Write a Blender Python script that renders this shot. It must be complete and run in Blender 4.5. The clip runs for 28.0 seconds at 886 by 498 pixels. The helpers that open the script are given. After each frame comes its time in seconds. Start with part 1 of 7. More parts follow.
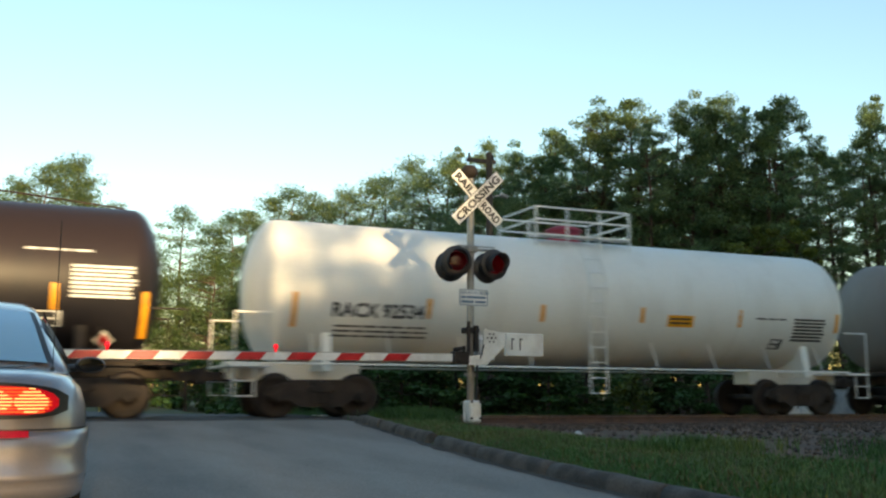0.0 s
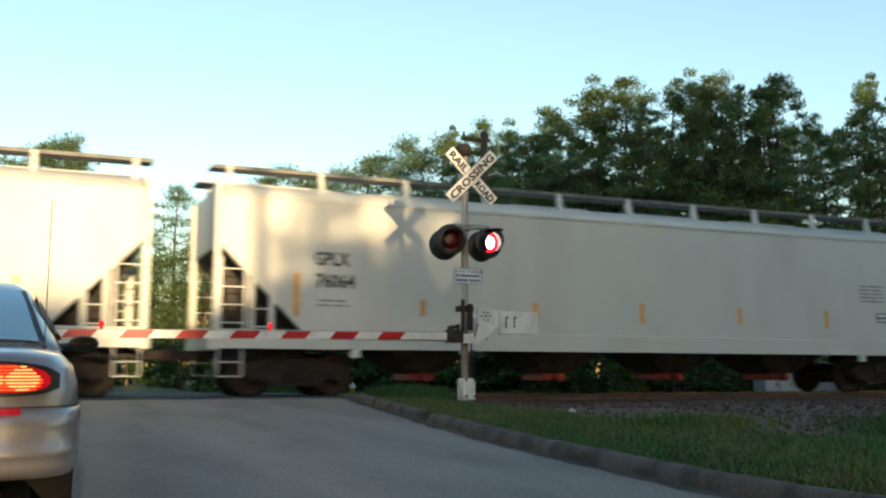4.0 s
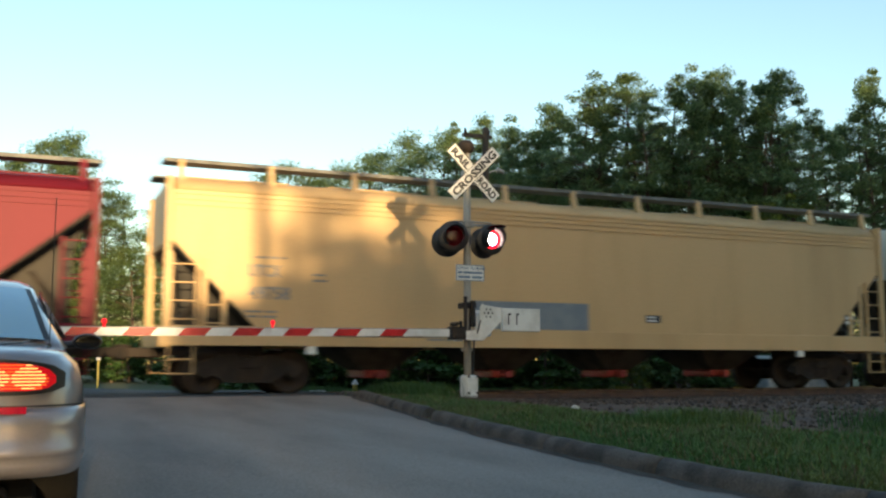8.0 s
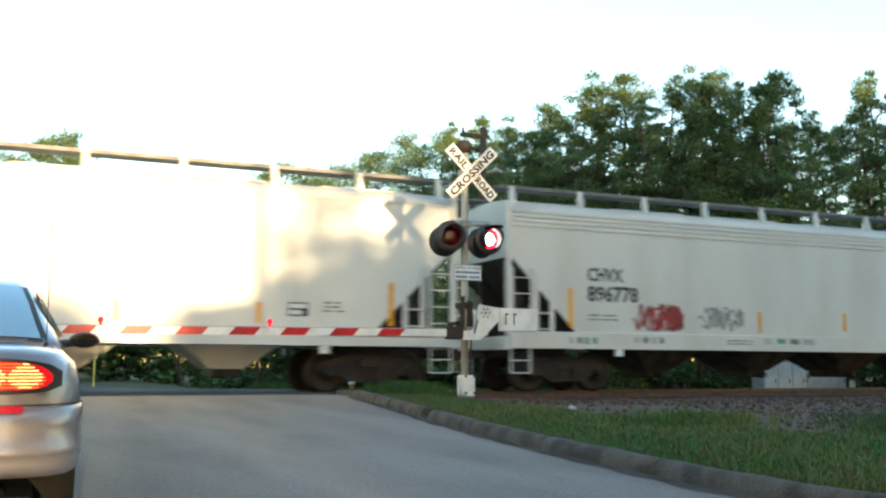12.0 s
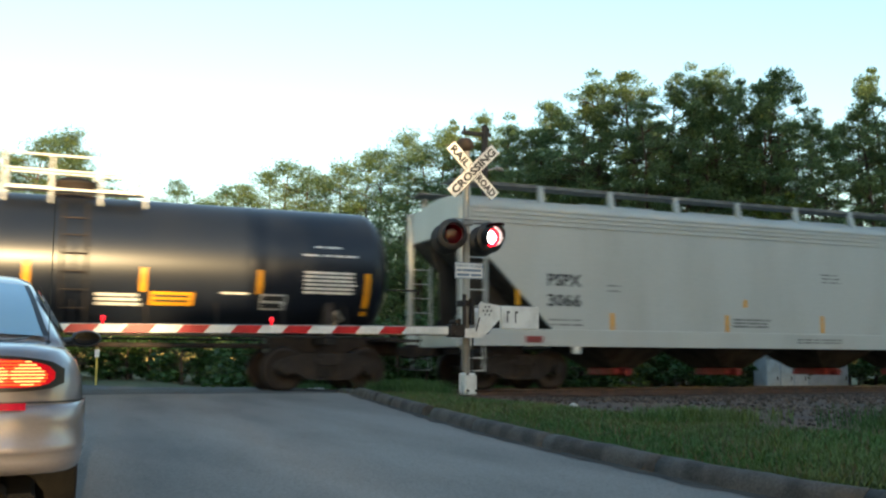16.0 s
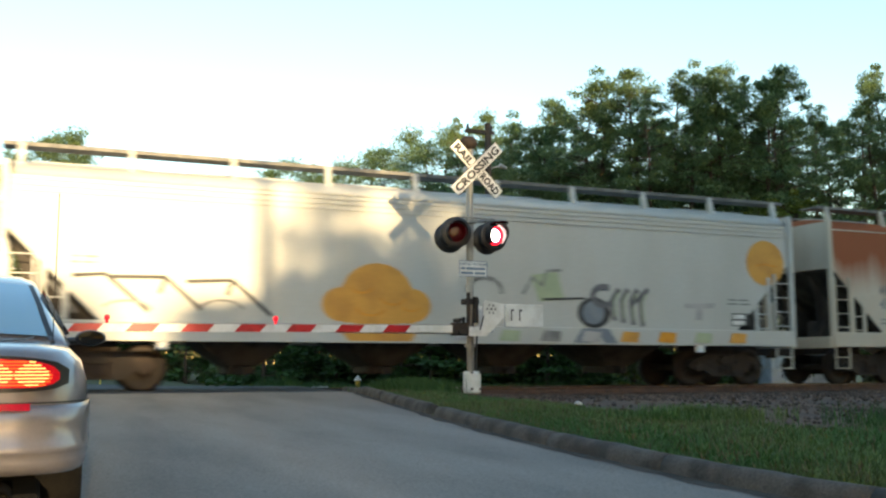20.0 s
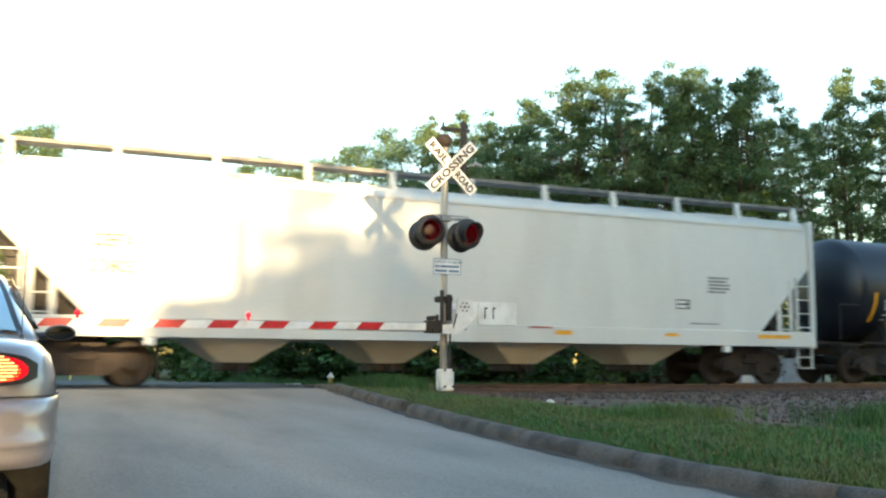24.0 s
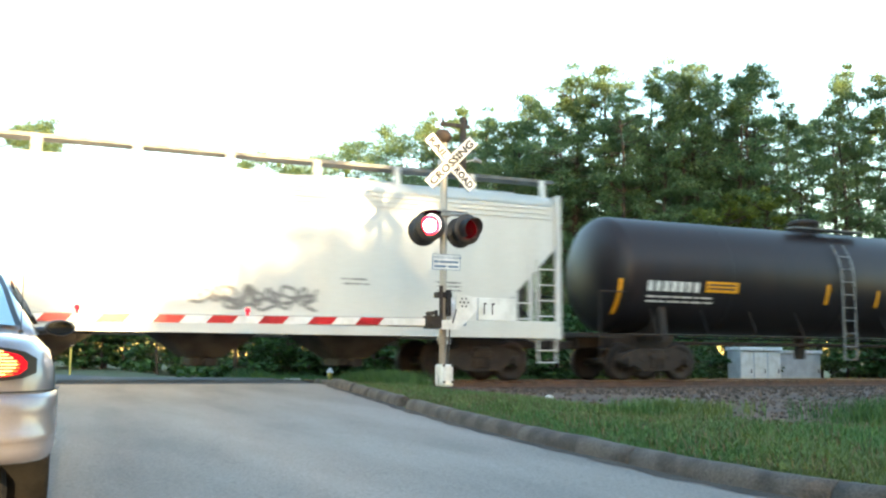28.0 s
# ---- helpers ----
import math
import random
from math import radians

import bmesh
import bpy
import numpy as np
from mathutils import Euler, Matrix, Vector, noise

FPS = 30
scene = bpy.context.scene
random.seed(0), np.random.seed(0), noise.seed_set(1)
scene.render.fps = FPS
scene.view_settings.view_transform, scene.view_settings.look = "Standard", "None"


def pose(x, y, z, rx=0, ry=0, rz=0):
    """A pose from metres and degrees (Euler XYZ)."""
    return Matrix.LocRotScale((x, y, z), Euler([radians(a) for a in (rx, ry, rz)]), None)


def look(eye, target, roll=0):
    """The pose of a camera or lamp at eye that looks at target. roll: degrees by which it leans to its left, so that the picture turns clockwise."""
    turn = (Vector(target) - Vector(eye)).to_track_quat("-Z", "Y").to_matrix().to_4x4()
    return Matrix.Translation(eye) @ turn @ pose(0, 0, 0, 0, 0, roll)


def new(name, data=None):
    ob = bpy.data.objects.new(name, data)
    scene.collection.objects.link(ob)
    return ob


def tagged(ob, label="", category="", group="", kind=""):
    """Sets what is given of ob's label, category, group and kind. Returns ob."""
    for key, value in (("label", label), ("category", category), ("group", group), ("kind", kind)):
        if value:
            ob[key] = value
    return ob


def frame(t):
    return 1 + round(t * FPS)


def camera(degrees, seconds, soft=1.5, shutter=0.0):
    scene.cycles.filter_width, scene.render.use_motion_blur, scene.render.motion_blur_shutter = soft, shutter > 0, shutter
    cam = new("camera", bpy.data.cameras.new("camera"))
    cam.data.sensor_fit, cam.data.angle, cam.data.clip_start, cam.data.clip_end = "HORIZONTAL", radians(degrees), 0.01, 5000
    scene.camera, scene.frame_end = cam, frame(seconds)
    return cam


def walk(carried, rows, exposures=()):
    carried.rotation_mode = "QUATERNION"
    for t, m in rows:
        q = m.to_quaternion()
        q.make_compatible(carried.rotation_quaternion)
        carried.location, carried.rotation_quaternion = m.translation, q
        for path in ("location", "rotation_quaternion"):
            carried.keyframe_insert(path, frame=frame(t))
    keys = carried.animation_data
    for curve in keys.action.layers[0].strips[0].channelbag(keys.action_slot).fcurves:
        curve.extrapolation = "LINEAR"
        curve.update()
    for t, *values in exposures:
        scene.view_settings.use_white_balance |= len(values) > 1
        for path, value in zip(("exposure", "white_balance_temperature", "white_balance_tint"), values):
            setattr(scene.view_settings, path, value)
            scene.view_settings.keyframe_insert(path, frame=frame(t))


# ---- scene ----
SKY, SUN, LAMP, BRAKE = 0.15, 2.6, 12.0, 0.35
EXPOSURES = [(0, 1.90, 6680, 7), (0.3, 1.91, 6680, 7), (0.7, 2.52, 6680, 7), (1, 2.64, 6680, 7), (1.4, 2.59, 6680, 7), (2, 2.15, 6680, 7), (3, 2.0, 6680, 7), (4, 1.8, 6680, 7), (7, 1.78, 6680, 7), (8, 1.87, 6680, 7), (8.4, 2.11, 6680, 7), (9, 2.70, 6680, 7), (10, 3.55, 6680, 7), (11, 3.65, 6680, 7), (12, 2.68, 6680, 7), (15, 2.37, 6680, 7), (16, 2.25, 6680, 7), (17, 3.05, 6680, 7), (18, 2.59, 6680, 7), (19, 2.1, 6680, 7), (20, 2.3, 6680, 7), (21, 2.25, 6680, 7), (24, 3.03, 6680, 7), (25, 2.55, 6680, 7), (26, 2.78, 6680, 7), (27, 3.70, 6680, 7), (28, 3.55, 6680, 7)]
# ---- camera and its way: held by someone in a waiting car ----
cam = camera(49.2, 28.0, 2.3, 0.22)
walk(cam, [
    (0, pose(-0.004, -0.008, 1.003, 98.43, -0.28, -22.80)),
    (0.5, pose(-0.007, -0.002, 1.005, 98.38, -0.29, -22.97)),
    (1, pose(-0.006, 0.003, 1.002, 98.43, -0.04, -23.03)),
    (1.5, pose(-0.016, 0.018, 1.001, 98.39, -0.16, -23.01)),
    (2, pose(-0.013, 0.005, 1.004, 98.41, -0.11, -23.20)),
    (2.5, pose(-0.004, 0.020, 1.005, 97.96, -0.11, -23.17)),
    (3, pose(-0.004, 0.005, 1.004, 97.98, -0.22, -23.34)),
    (3.5, pose(-0.010, 0.013, 1.004, 97.91, -0.07, -23.03)),
    (4, pose(0.015, -0.016, 0.995, 97.19, -0.12, -23.06)),
    (4.5, pose(0.007, -0.006, 0.995, 97.06, -0.29, -22.93)),
    (6.5, pose(-0.003, 0.007, 1.003, 97.26, -0.06, -23.15)),
    (7, pose(0.002, -0.003, 1.000, 97.20, -0.18, -23.15)),
    (7.5, pose(0.001, -0.006, 1.006, 97.20, -0.12, -23.10)),
    (8, pose(0.000, 0.000, 1.000, 96.99, 0.00, -22.97)),
    (8.5, pose(0.002, -0.001, 1.003, 96.91, -0.07, -22.91)),
    (9, pose(-0.003, 0.007, 0.999, 96.91, -0.05, -22.94)),
    (9.5, pose(0.001, 0.005, 0.993, 96.99, 0.18, -22.87)),
    (10, pose(-0.001, 0.006, 1.000, 96.80, 0.23, -22.82)),
    (10.5, pose(0.001, -0.003, 1.001, 96.78, 0.32, -22.65)),
    (11, pose(0.002, -0.001, 1.007, 96.78, -0.02, -23.01)),
    (11.5, pose(-0.004, 0.013, 0.999, 96.81, -0.12, -23.25)),
    (12, pose(-0.004, 0.016, 1.005, 96.96, -0.23, -23.18)),
    (12.5, pose(0.003, -0.001, 0.999, 96.96, -0.13, -23.27)),
    (14.5, pose(-0.002, 0.001, 1.003, 96.81, -0.25, -23.24)),
    (15, pose(-0.004, 0.007, 1.002, 96.87, -0.35, -23.14)),
    (15.5, pose(-0.004, 0.007, 1.004, 96.87, -0.31, -23.08)),
    (16, pose(-0.003, 0.004, 0.998, 96.86, -0.13, -23.06)),
    (16.5, pose(0.001, 0.005, 1.005, 96.92, -0.25, -23.11)),
    (17, pose(-0.011, 0.026, 0.996, 96.98, -0.19, -22.98)),
    (17.5, pose(-0.007, 0.022, 0.992, 96.94, -0.21, -22.90)),
    (18, pose(-0.000, 0.007, 1.001, 96.91, -0.49, -23.13)),
    (18.5, pose(-0.008, 0.028, 0.998, 96.88, -0.34, -22.89)),
    (19, pose(-0.003, 0.019, 1.001, 96.73, -0.24, -22.65)),
    (19.5, pose(-0.001, 0.017, 0.999, 96.75, -0.05, -22.85)),
    (20, pose(-0.003, 0.022, 1.003, 96.75, 0.01, -22.84)),
    (20.5, pose(-0.001, 0.003, 1.000, 96.82, 0.61, -22.79)),
    (21, pose(-0.004, 0.013, 1.003, 96.54, -0.26, -23.23)),
    (21.5, pose(0.003, 0.006, 1.001, 96.39, -0.33, -23.84)),
    (23.5, pose(-0.000, -0.004, 1.000, 96.60, -0.39, -24.39)),
    (24, pose(0.000, 0.005, 1.001, 96.62, -0.35, -24.39)),
    (24.5, pose(-0.002, 0.009, 1.000, 96.44, -0.22, -24.46)),
    (25, pose(0.005, -0.005, 1.003, 96.28, -0.44, -24.66)),
    (25.5, pose(-0.004, 0.002, 1.003, 96.35, -0.36, -24.70)),
    (26, pose(-0.002, 0.003, 0.997, 96.43, -0.17, -24.55)),
    (26.5, pose(-0.001, -0.008, 0.996, 96.54, -0.14, -24.53)),
    (27, pose(-0.001, -0.011, 1.002, 96.52, -0.18, -24.44)),
    (27.5, pose(0.002, -0.006, 0.998, 96.42, -0.17, -24.28)),
    (28, pose(0.002, -0.002, 1.001, 96.35, -0.42, -24.42)),
], exposures=EXPOSURES)

# ---- world, sun ----
SUN_EL, SUN_AZ = 4.3, 4.3          # degrees; the sun stands behind the camera, almost square to the track
world = bpy.data.worlds.new("world")
scene.world = world
world.use_nodes = True
wn = world.node_tree
sky = wn.nodes.new("ShaderNodeTexSky")
sky.sky_type = "NISHITA"
sky.sun_disc = False
sky.sun_elevation = radians(SUN_EL)
sky.sun_rotation = radians(180 + SUN_AZ)
sky.air_density, sky.dust_density, sky.ozone_density = 1.0, 0.6, 1.6
wn.links.new(sky.outputs[0], wn.nodes["Background"].inputs[0])
wn.nodes["Background"].inputs[1].default_value = SKY
sun_data = bpy.data.lights.new("sun", "SUN")
sun_data.energy, sun_data.angle, sun_data.color = SUN, radians(0.53), (1.0, 0.72, 0.38)
sun = new("sun", sun_data)
sun.matrix_world = look((0, -30, 30), (30 * math.sin(radians(SUN_AZ)), 30 * math.cos(radians(SUN_AZ)) - 30, 30 - 30 * math.tan(radians(SUN_EL))))

# ---- materials ----
def mat(name, c, c2=None, rough=0.6, metal=0.0, scale=2.0, stretch=(1, 1, 1), grain=0.12, gscale=60.0, bump=0.15, lo=0.42, hi=0.62, glow=0.0, coat=0.0, jitter=0.0, thin=0.0, spec=0.5):
    """A surface in two tones that mix in patches of 1/scale metres, with fine grain and relief."""
    m = bpy.data.materials.new(name)
    m.use_nodes = True
    t = m.node_tree
    n, k = t.nodes, t.links.new
    p = n["Principled BSDF"]
    p.inputs["Roughness"].default_value, p.inputs["Metallic"].default_value = rough, metal
    p.inputs["Coat Weight"].default_value, p.inputs["Specular IOR Level"].default_value = coat, spec
    tc, info, mp, add = n.new("ShaderNodeTexCoord"), n.new("ShaderNodeObjectInfo"), n.new("ShaderNodeMapping"), n.new("ShaderNodeVectorMath")
    mul = n.new("ShaderNodeMath")
    mul.operation, mul.inputs[1].default_value = "MULTIPLY", 37.0
    k(info.outputs["Random"], mul.inputs[0])
    k(tc.outputs["Object"], add.inputs[0])
    k(mul.outputs[0], add.inputs[1])
    k(add.outputs[0], mp.inputs["Vector"])
    mp.inputs["Scale"].default_value = stretch
    a, b = n.new("ShaderNodeTexNoise"), n.new("ShaderNodeTexNoise")
    a.inputs["Scale"].default_value, a.inputs["Detail"].default_value = scale, 6
    b.inputs["Scale"].default_value, b.inputs["Detail"].default_value = gscale, 3
    k(mp.outputs[0], a.inputs["Vector"])
    k(add.outputs[0], b.inputs["Vector"])
    ramp, mix, hsv = n.new("ShaderNodeMapRange"), n.new("ShaderNodeMix"), n.new("ShaderNodeHueSaturation")
    ramp.inputs["From Min"].default_value, ramp.inputs["From Max"].default_value = lo, hi
    k(a.outputs["Fac"], ramp.inputs["Value"])
    mix.data_type = "RGBA"
    mix.inputs["A"].default_value, mix.inputs["B"].default_value = (*c, 1), (*(c2 or [v * 0.8 for v in c]), 1)
    k(ramp.outputs["Result"], mix.inputs["Factor"])
    k(mix.outputs["Result"], hsv.inputs["Color"])
    var = n.new("ShaderNodeMapRange")
    var.inputs["From Min"].default_value, var.inputs["From Max"].default_value = 0.3, 0.7
    var.inputs["To Min"].default_value, var.inputs["To Max"].default_value = 1 - grain, 1 + grain
    k(b.outputs["Fac"], var.inputs["Value"])
    if jitter:
        geo, jit, prod = n.new("ShaderNodeNewGeometry"), n.new("ShaderNodeMapRange"), n.new("ShaderNodeMath")
        jit.inputs["To Min"].default_value, jit.inputs["To Max"].default_value = 1 - jitter, 1 + jitter
        k(geo.outputs["Random Per Island"], jit.inputs["Value"])
        prod.operation = "MULTIPLY"
        k(jit.outputs[0], prod.inputs[0])
        k(var.outputs[0], prod.inputs[1])
        k(prod.outputs[0], hsv.inputs["Value"])
    else:
        k(var.outputs["Result"], hsv.inputs["Value"])
    k(hsv.outputs[0], p.inputs["Base Color"])
    if bump:
        bp = n.new("ShaderNodeBump")
        bp.inputs["Strength"].default_value, bp.inputs["Distance"].default_value = bump, 0.02
        k(b.outputs["Fac"], bp.inputs["Height"])
        k(bp.outputs[0], p.inputs["Normal"])
    if thin:
        tr, ms, outp = n.new("ShaderNodeBsdfTranslucent"), n.new("ShaderNodeMixShader"), n["Material Output"]
        k(hsv.outputs[0], tr.inputs["Color"])
        ms.inputs[0].default_value = thin
        k(p.outputs[0], ms.inputs[1])
        k(tr.outputs[0], ms.inputs[2])
        k(ms.outputs[0], outp.inputs["Surface"])
    if glow:
        p.inputs["Emission Color"].default_value, p.inputs["Emission Strength"].default_value = (*c, 1), glow
    return m


def paint(name, c, c2, lo=0.45, hi=0.75, rough=0.5, spec=0.5):
    """Weathered car paint: faint dirt runs down it in streaks."""
    return mat(name, c, c2, rough=rough, scale=0.8, stretch=(1.1, 1.1, 0.3), grain=0.05, gscale=25, bump=0.03, lo=lo, hi=hi, spec=spec)


def rusty(name, c, rust, z0, z1, rough=0.65, spec=0.4):
    """Paint with rust that runs down from the roof between the heights z0 and z1."""
    m = paint(name, c, [v * 0.82 for v in c], rough=rough, spec=spec)
    t = m.node_tree
    n, k = t.nodes, t.links.new
    p = n["Principled BSDF"]
    old = p.inputs["Base Color"].links[0].from_socket
    tc, sep, noi, mp, rng, mix, add = (n.new("ShaderNode" + s) for s in ("TexCoord", "SeparateXYZ", "TexNoise", "Mapping", "MapRange", "Mix", "Math"))
    k(tc.outputs["Object"], sep.inputs[0])
    k(tc.outputs["Object"], mp.inputs["Vector"])
    mp.inputs["Scale"].default_value = (1.3, 1.3, 0.10)
    noi.inputs["Scale"].default_value, noi.inputs["Detail"].default_value = 1.1, 7
    k(mp.outputs[0], noi.inputs["Vector"])
    add.operation = "MULTIPLY_ADD"
    add.inputs[1].default_value = (z1 - z0) * 4.5
    k(noi.outputs["Fac"], add.inputs[0])
    k(sep.outputs["Z"], add.inputs[2])
    rng.inputs["From Min"].default_value, rng.inputs["From Max"].default_value = z0 + (z1 - z0) * 2.0, z1 + (z1 - z0) * 2.6
    k(add.outputs[0], rng.inputs["Value"])
    mix.data_type = "RGBA"
    k(rng.outputs[0], mix.inputs["Factor"])
    k(old, mix.inputs["A"])
    mix.inputs["B"].default_value = (*rust, 1)
    k(mix.outputs["Result"], p.inputs["Base Color"])
    return m


M = dict(
    # dark tone holds both silt and the painted shade at the kerb's foot
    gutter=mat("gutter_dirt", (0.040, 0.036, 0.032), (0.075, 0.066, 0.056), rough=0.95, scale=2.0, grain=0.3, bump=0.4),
    concrete=mat("concrete", (0.242, 0.214, 0.190), (0.148, 0.131, 0.118), rough=0.8, scale=0.8, stretch=(1.6, 0.42, 1), gscale=45, grain=0.26, bump=0.3, lo=0.34, hi=0.72),
    kerb=mat("kerb_concrete", (0.092, 0.083, 0.074), (0.044, 0.040, 0.037), rough=0.9, scale=3.2, gscale=50, grain=0.25, bump=0.5),
    asphalt=mat("asphalt", (0.055, 0.055, 0.06), (0.09, 0.088, 0.085), rough=0.85, scale=0.8, gscale=120, grain=0.3, bump=0.4),
    dirt=mat("dirt", (0.125, 0.075, 0.050), (0.070, 0.047, 0.037), rough=0.95, scale=0.8, gscale=40, grain=0.35, bump=0.6),
    soil=mat("grass_soil", (0.045, 0.072, 0.020), (0.070, 0.062, 0.032), rough=0.95, scale=1.2, gscale=30, grain=0.35, bump=0.5),
    stone=mat("ballast_stone", (0.112, 0.078, 0.060), (0.052, 0.036, 0.028), rough=0.9, scale=6, gscale=70, grain=0.2, bump=0.3, jitter=0.5),
    grass=mat("grass_blade", (0.058, 0.140, 0.028), (0.105, 0.145, 0.034), rough=0.7, scale=0.5, grain=0.1, bump=0.0, jitter=0.35),
    dry=mat("dry_grass", (0.16, 0.125, 0.06), (0.10, 0.085, 0.04), rough=0.8, scale=0.9, grain=0.1, bump=0.0, jitter=0.3),
    tie=mat("tie_wood", (0.07, 0.05, 0.04), (0.12, 0.09, 0.07), rough=0.9, scale=3, stretch=(4, 0.6, 4)),
    rail=mat("rail_steel", (0.110, 0.060, 0.044), (0.070, 0.042, 0.034), rough=0.75, metal=0.0, scale=5),
    railtop=mat("rail_head", (0.45, 0.43, 0.42), (0.3, 0.28, 0.27), rough=0.3, metal=1.0, scale=5, bump=0.0),
    galv=mat("galvanised_steel", (0.36, 0.35, 0.33), (0.22, 0.20, 0.18), rough=0.5, metal=0.6, scale=4, stretch=(1, 1, 0.3), bump=0.05),
    white=mat("white_paint", (0.78, 0.78, 0.76), (0.62, 0.61, 0.58), rough=0.5, scale=4, bump=0.03, grain=0.05),
    sheet=mat("reflective_white", (0.80, 0.80, 0.79), (0.68, 0.67, 0.64), rough=0.4, scale=5, bump=0.0, grain=0.04),
    redsheet=mat("reflective_red", (0.55, 0.012, 0.02), (0.42, 0.01, 0.015), rough=0.4, scale=5, bump=0.0, grain=0.05),
    black=mat("black_paint", (0.018, 0.018, 0.020), (0.035, 0.032, 0.03), rough=0.45, scale=3, bump=0.03),
    letter=mat("black_lettering", (0.02, 0.02, 0.022), (0.05, 0.05, 0.05), rough=0.6, scale=8, bump=0.0),
    lampred=mat("signal_red_glass", (0.085, 0.0015, 0.006), (0.060, 0.001, 0.004), rough=0.2, scale=6, bump=0.0, spec=0.2),
    lamplit=mat("signal_lamp_lit", (1.0, 0.86, 0.84), (1.0, 0.9, 0.88), rough=0.4, bump=0.0, glow=LAMP),
    lampring=mat("signal_lamp_rim", (1.0, 0.004, 0.014), (1.0, 0.004, 0.014), rough=0.4, bump=0.0, glow=LAMP * 0.22),
    gatelamp=mat("gate_lamp", (0.62, 0.008, 0.016), (0.62, 0.008, 0.016), rough=0.2, bump=0.0, glow=LAMP * 0.035),
    bark=mat("pine_bark", (0.095, 0.066, 0.047), (0.06, 0.046, 0.036), rough=0.95, scale=3, stretch=(2, 2, 0.4), gscale=25, grain=0.3, bump=0.6),
    needle=mat("pine_needles", (0.106, 0.188, 0.094), (0.156, 0.212, 0.078), rough=0.65, scale=0.35, grain=0.1, bump=0.0, jitter=0.40, lo=0.35, hi=0.65, thin=0.45),
    leaf=mat("broad_leaves", (0.098, 0.165, 0.062), (0.155, 0.198, 0.062), rough=0.6, scale=0.4, grain=0.1, bump=0.0, jitter=0.4, lo=0.35, hi=0.65, thin=0.45),
    lime=mat("young_leaves", (0.14, 0.17, 0.025), (0.09, 0.12, 0.02), rough=0.6, scale=0.8, grain=0.1, bump=0.0, jitter=0.35, thin=0.35),
    weed=mat("weed_leaves", (0.060, 0.125, 0.030), (0.040, 0.088, 0.024), rough=0.7, scale=0.8, grain=0.1, bump=0.0, jitter=0.35, thin=0.35),
    pole=mat("creosote_pole", (0.075, 0.055, 0.042), (0.045, 0.035, 0.03), rough=0.9, scale=3, stretch=(3, 3, 0.3)),
    yellow=mat("yellow_tape", (0.80, 0.36, 0.012), (0.65, 0.28, 0.012), rough=0.45, scale=5, bump=0.0),
    post=mat("yellow_post", (0.66, 0.50, 0.10), (0.5, 0.4, 0.1), rough=0.5, scale=5, bump=0.0),
    cabinet=mat("cabinet_paint", (0.62, 0.65, 0.68), (0.5, 0.53, 0.56), rough=0.5, metal=0.2, scale=3, bump=0.02),
    under=mat("grimy_steel", (0.022, 0.018, 0.016), (0.042, 0.030, 0.024), rough=0.8, metal=0.2, scale=3, bump=0.2),
    wheel=mat("wheel_steel", (0.034, 0.025, 0.021), (0.022, 0.018, 0.017), rough=0.65, metal=0.4, scale=4, bump=0.1),
    outlet=mat("outlet_red", (0.33, 0.040, 0.040), (0.20, 0.038, 0.032), rough=0.6, scale=4),
    grate=mat("walkway_grating", (0.19, 0.19, 0.185), (0.12, 0.12, 0.115), rough=0.7, metal=0.3, scale=4),
    h_white=paint("hopper_white", (0.60, 0.60, 0.57), (0.52, 0.51, 0.475), spec=0.4),
    h_grey=paint("hopper_grey", (0.49, 0.50, 0.48), (0.425, 0.43, 0.405), spec=0.4),
    h_tan=paint("hopper_tan", (0.60, 0.40, 0.205), (0.50, 0.33, 0.165), spec=0.3),
    # near-black tone paints shade into the bays and under the car ends
    h_bay=mat("bay_shade", (0.060, 0.054, 0.050), (0.032, 0.030, 0.028), rough=0.8, scale=2.0, stretch=(1.5, 1.5, 0.4), bump=0.05, spec=0.2),
    g_grey=mat("spray_grey", (0.42, 0.41, 0.41), (0.34, 0.33, 0.34), rough=0.6, bump=0.0),
    g_blue=mat("spray_blue", (0.05, 0.13, 0.42), (0.05, 0.12, 0.36), rough=0.6, bump=0.0),
    h_red=paint("hopper_red", (0.155, 0.010, 0.022), (0.115, 0.008, 0.016), rough=0.55, spec=0.22),
    h_rust=rusty("hopper_rusted", (0.56, 0.50, 0.41), (0.29, 0.085, 0.030), 2.75, 3.35),
    h_rusttrim=paint("hopper_beige", (0.50, 0.45, 0.37), (0.40, 0.33, 0.25), spec=0.3),
    h_rustedge=rusty("hopper_rust_edge", (0.68, 0.67, 0.64), (0.33, 0.12, 0.045), 3.75, 4.15),
    h_stain=rusty("hopper_stained", (0.62, 0.60, 0.54), (0.52, 0.33, 0.14), 3.45, 4.3),
    t_black=paint("tank_black", (0.010, 0.014, 0.024), (0.016, 0.019, 0.027), rough=0.34, spec=0.45),
    t_soot=rusty("tank_sooty", (0.013, 0.012, 0.015), (0.027, 0.018, 0.017), 2.40, 2.95, 0.42, 0.30),
    t_dust=rusty("tank_dusty", (0.017, 0.016, 0.019), (0.062, 0.048, 0.041), 2.10, 2.50, 0.55, 0.35),
    t_haze=rusty("tank_hazed", (0.013, 0.014, 0.018), (0.026, 0.020, 0.016), 2.20, 2.80, 0.52, 0.28),
    t_white=paint("tank_white", (0.74, 0.74, 0.71), (0.60, 0.58, 0.53), lo=0.5, hi=0.8),
    t_grey=paint("tank_grey", (0.165, 0.200, 0.235), (0.115, 0.135, 0.155), spec=0.4),
    t_drab=paint("tank_drab", (0.20, 0.18, 0.165), (0.14, 0.12, 0.11)),
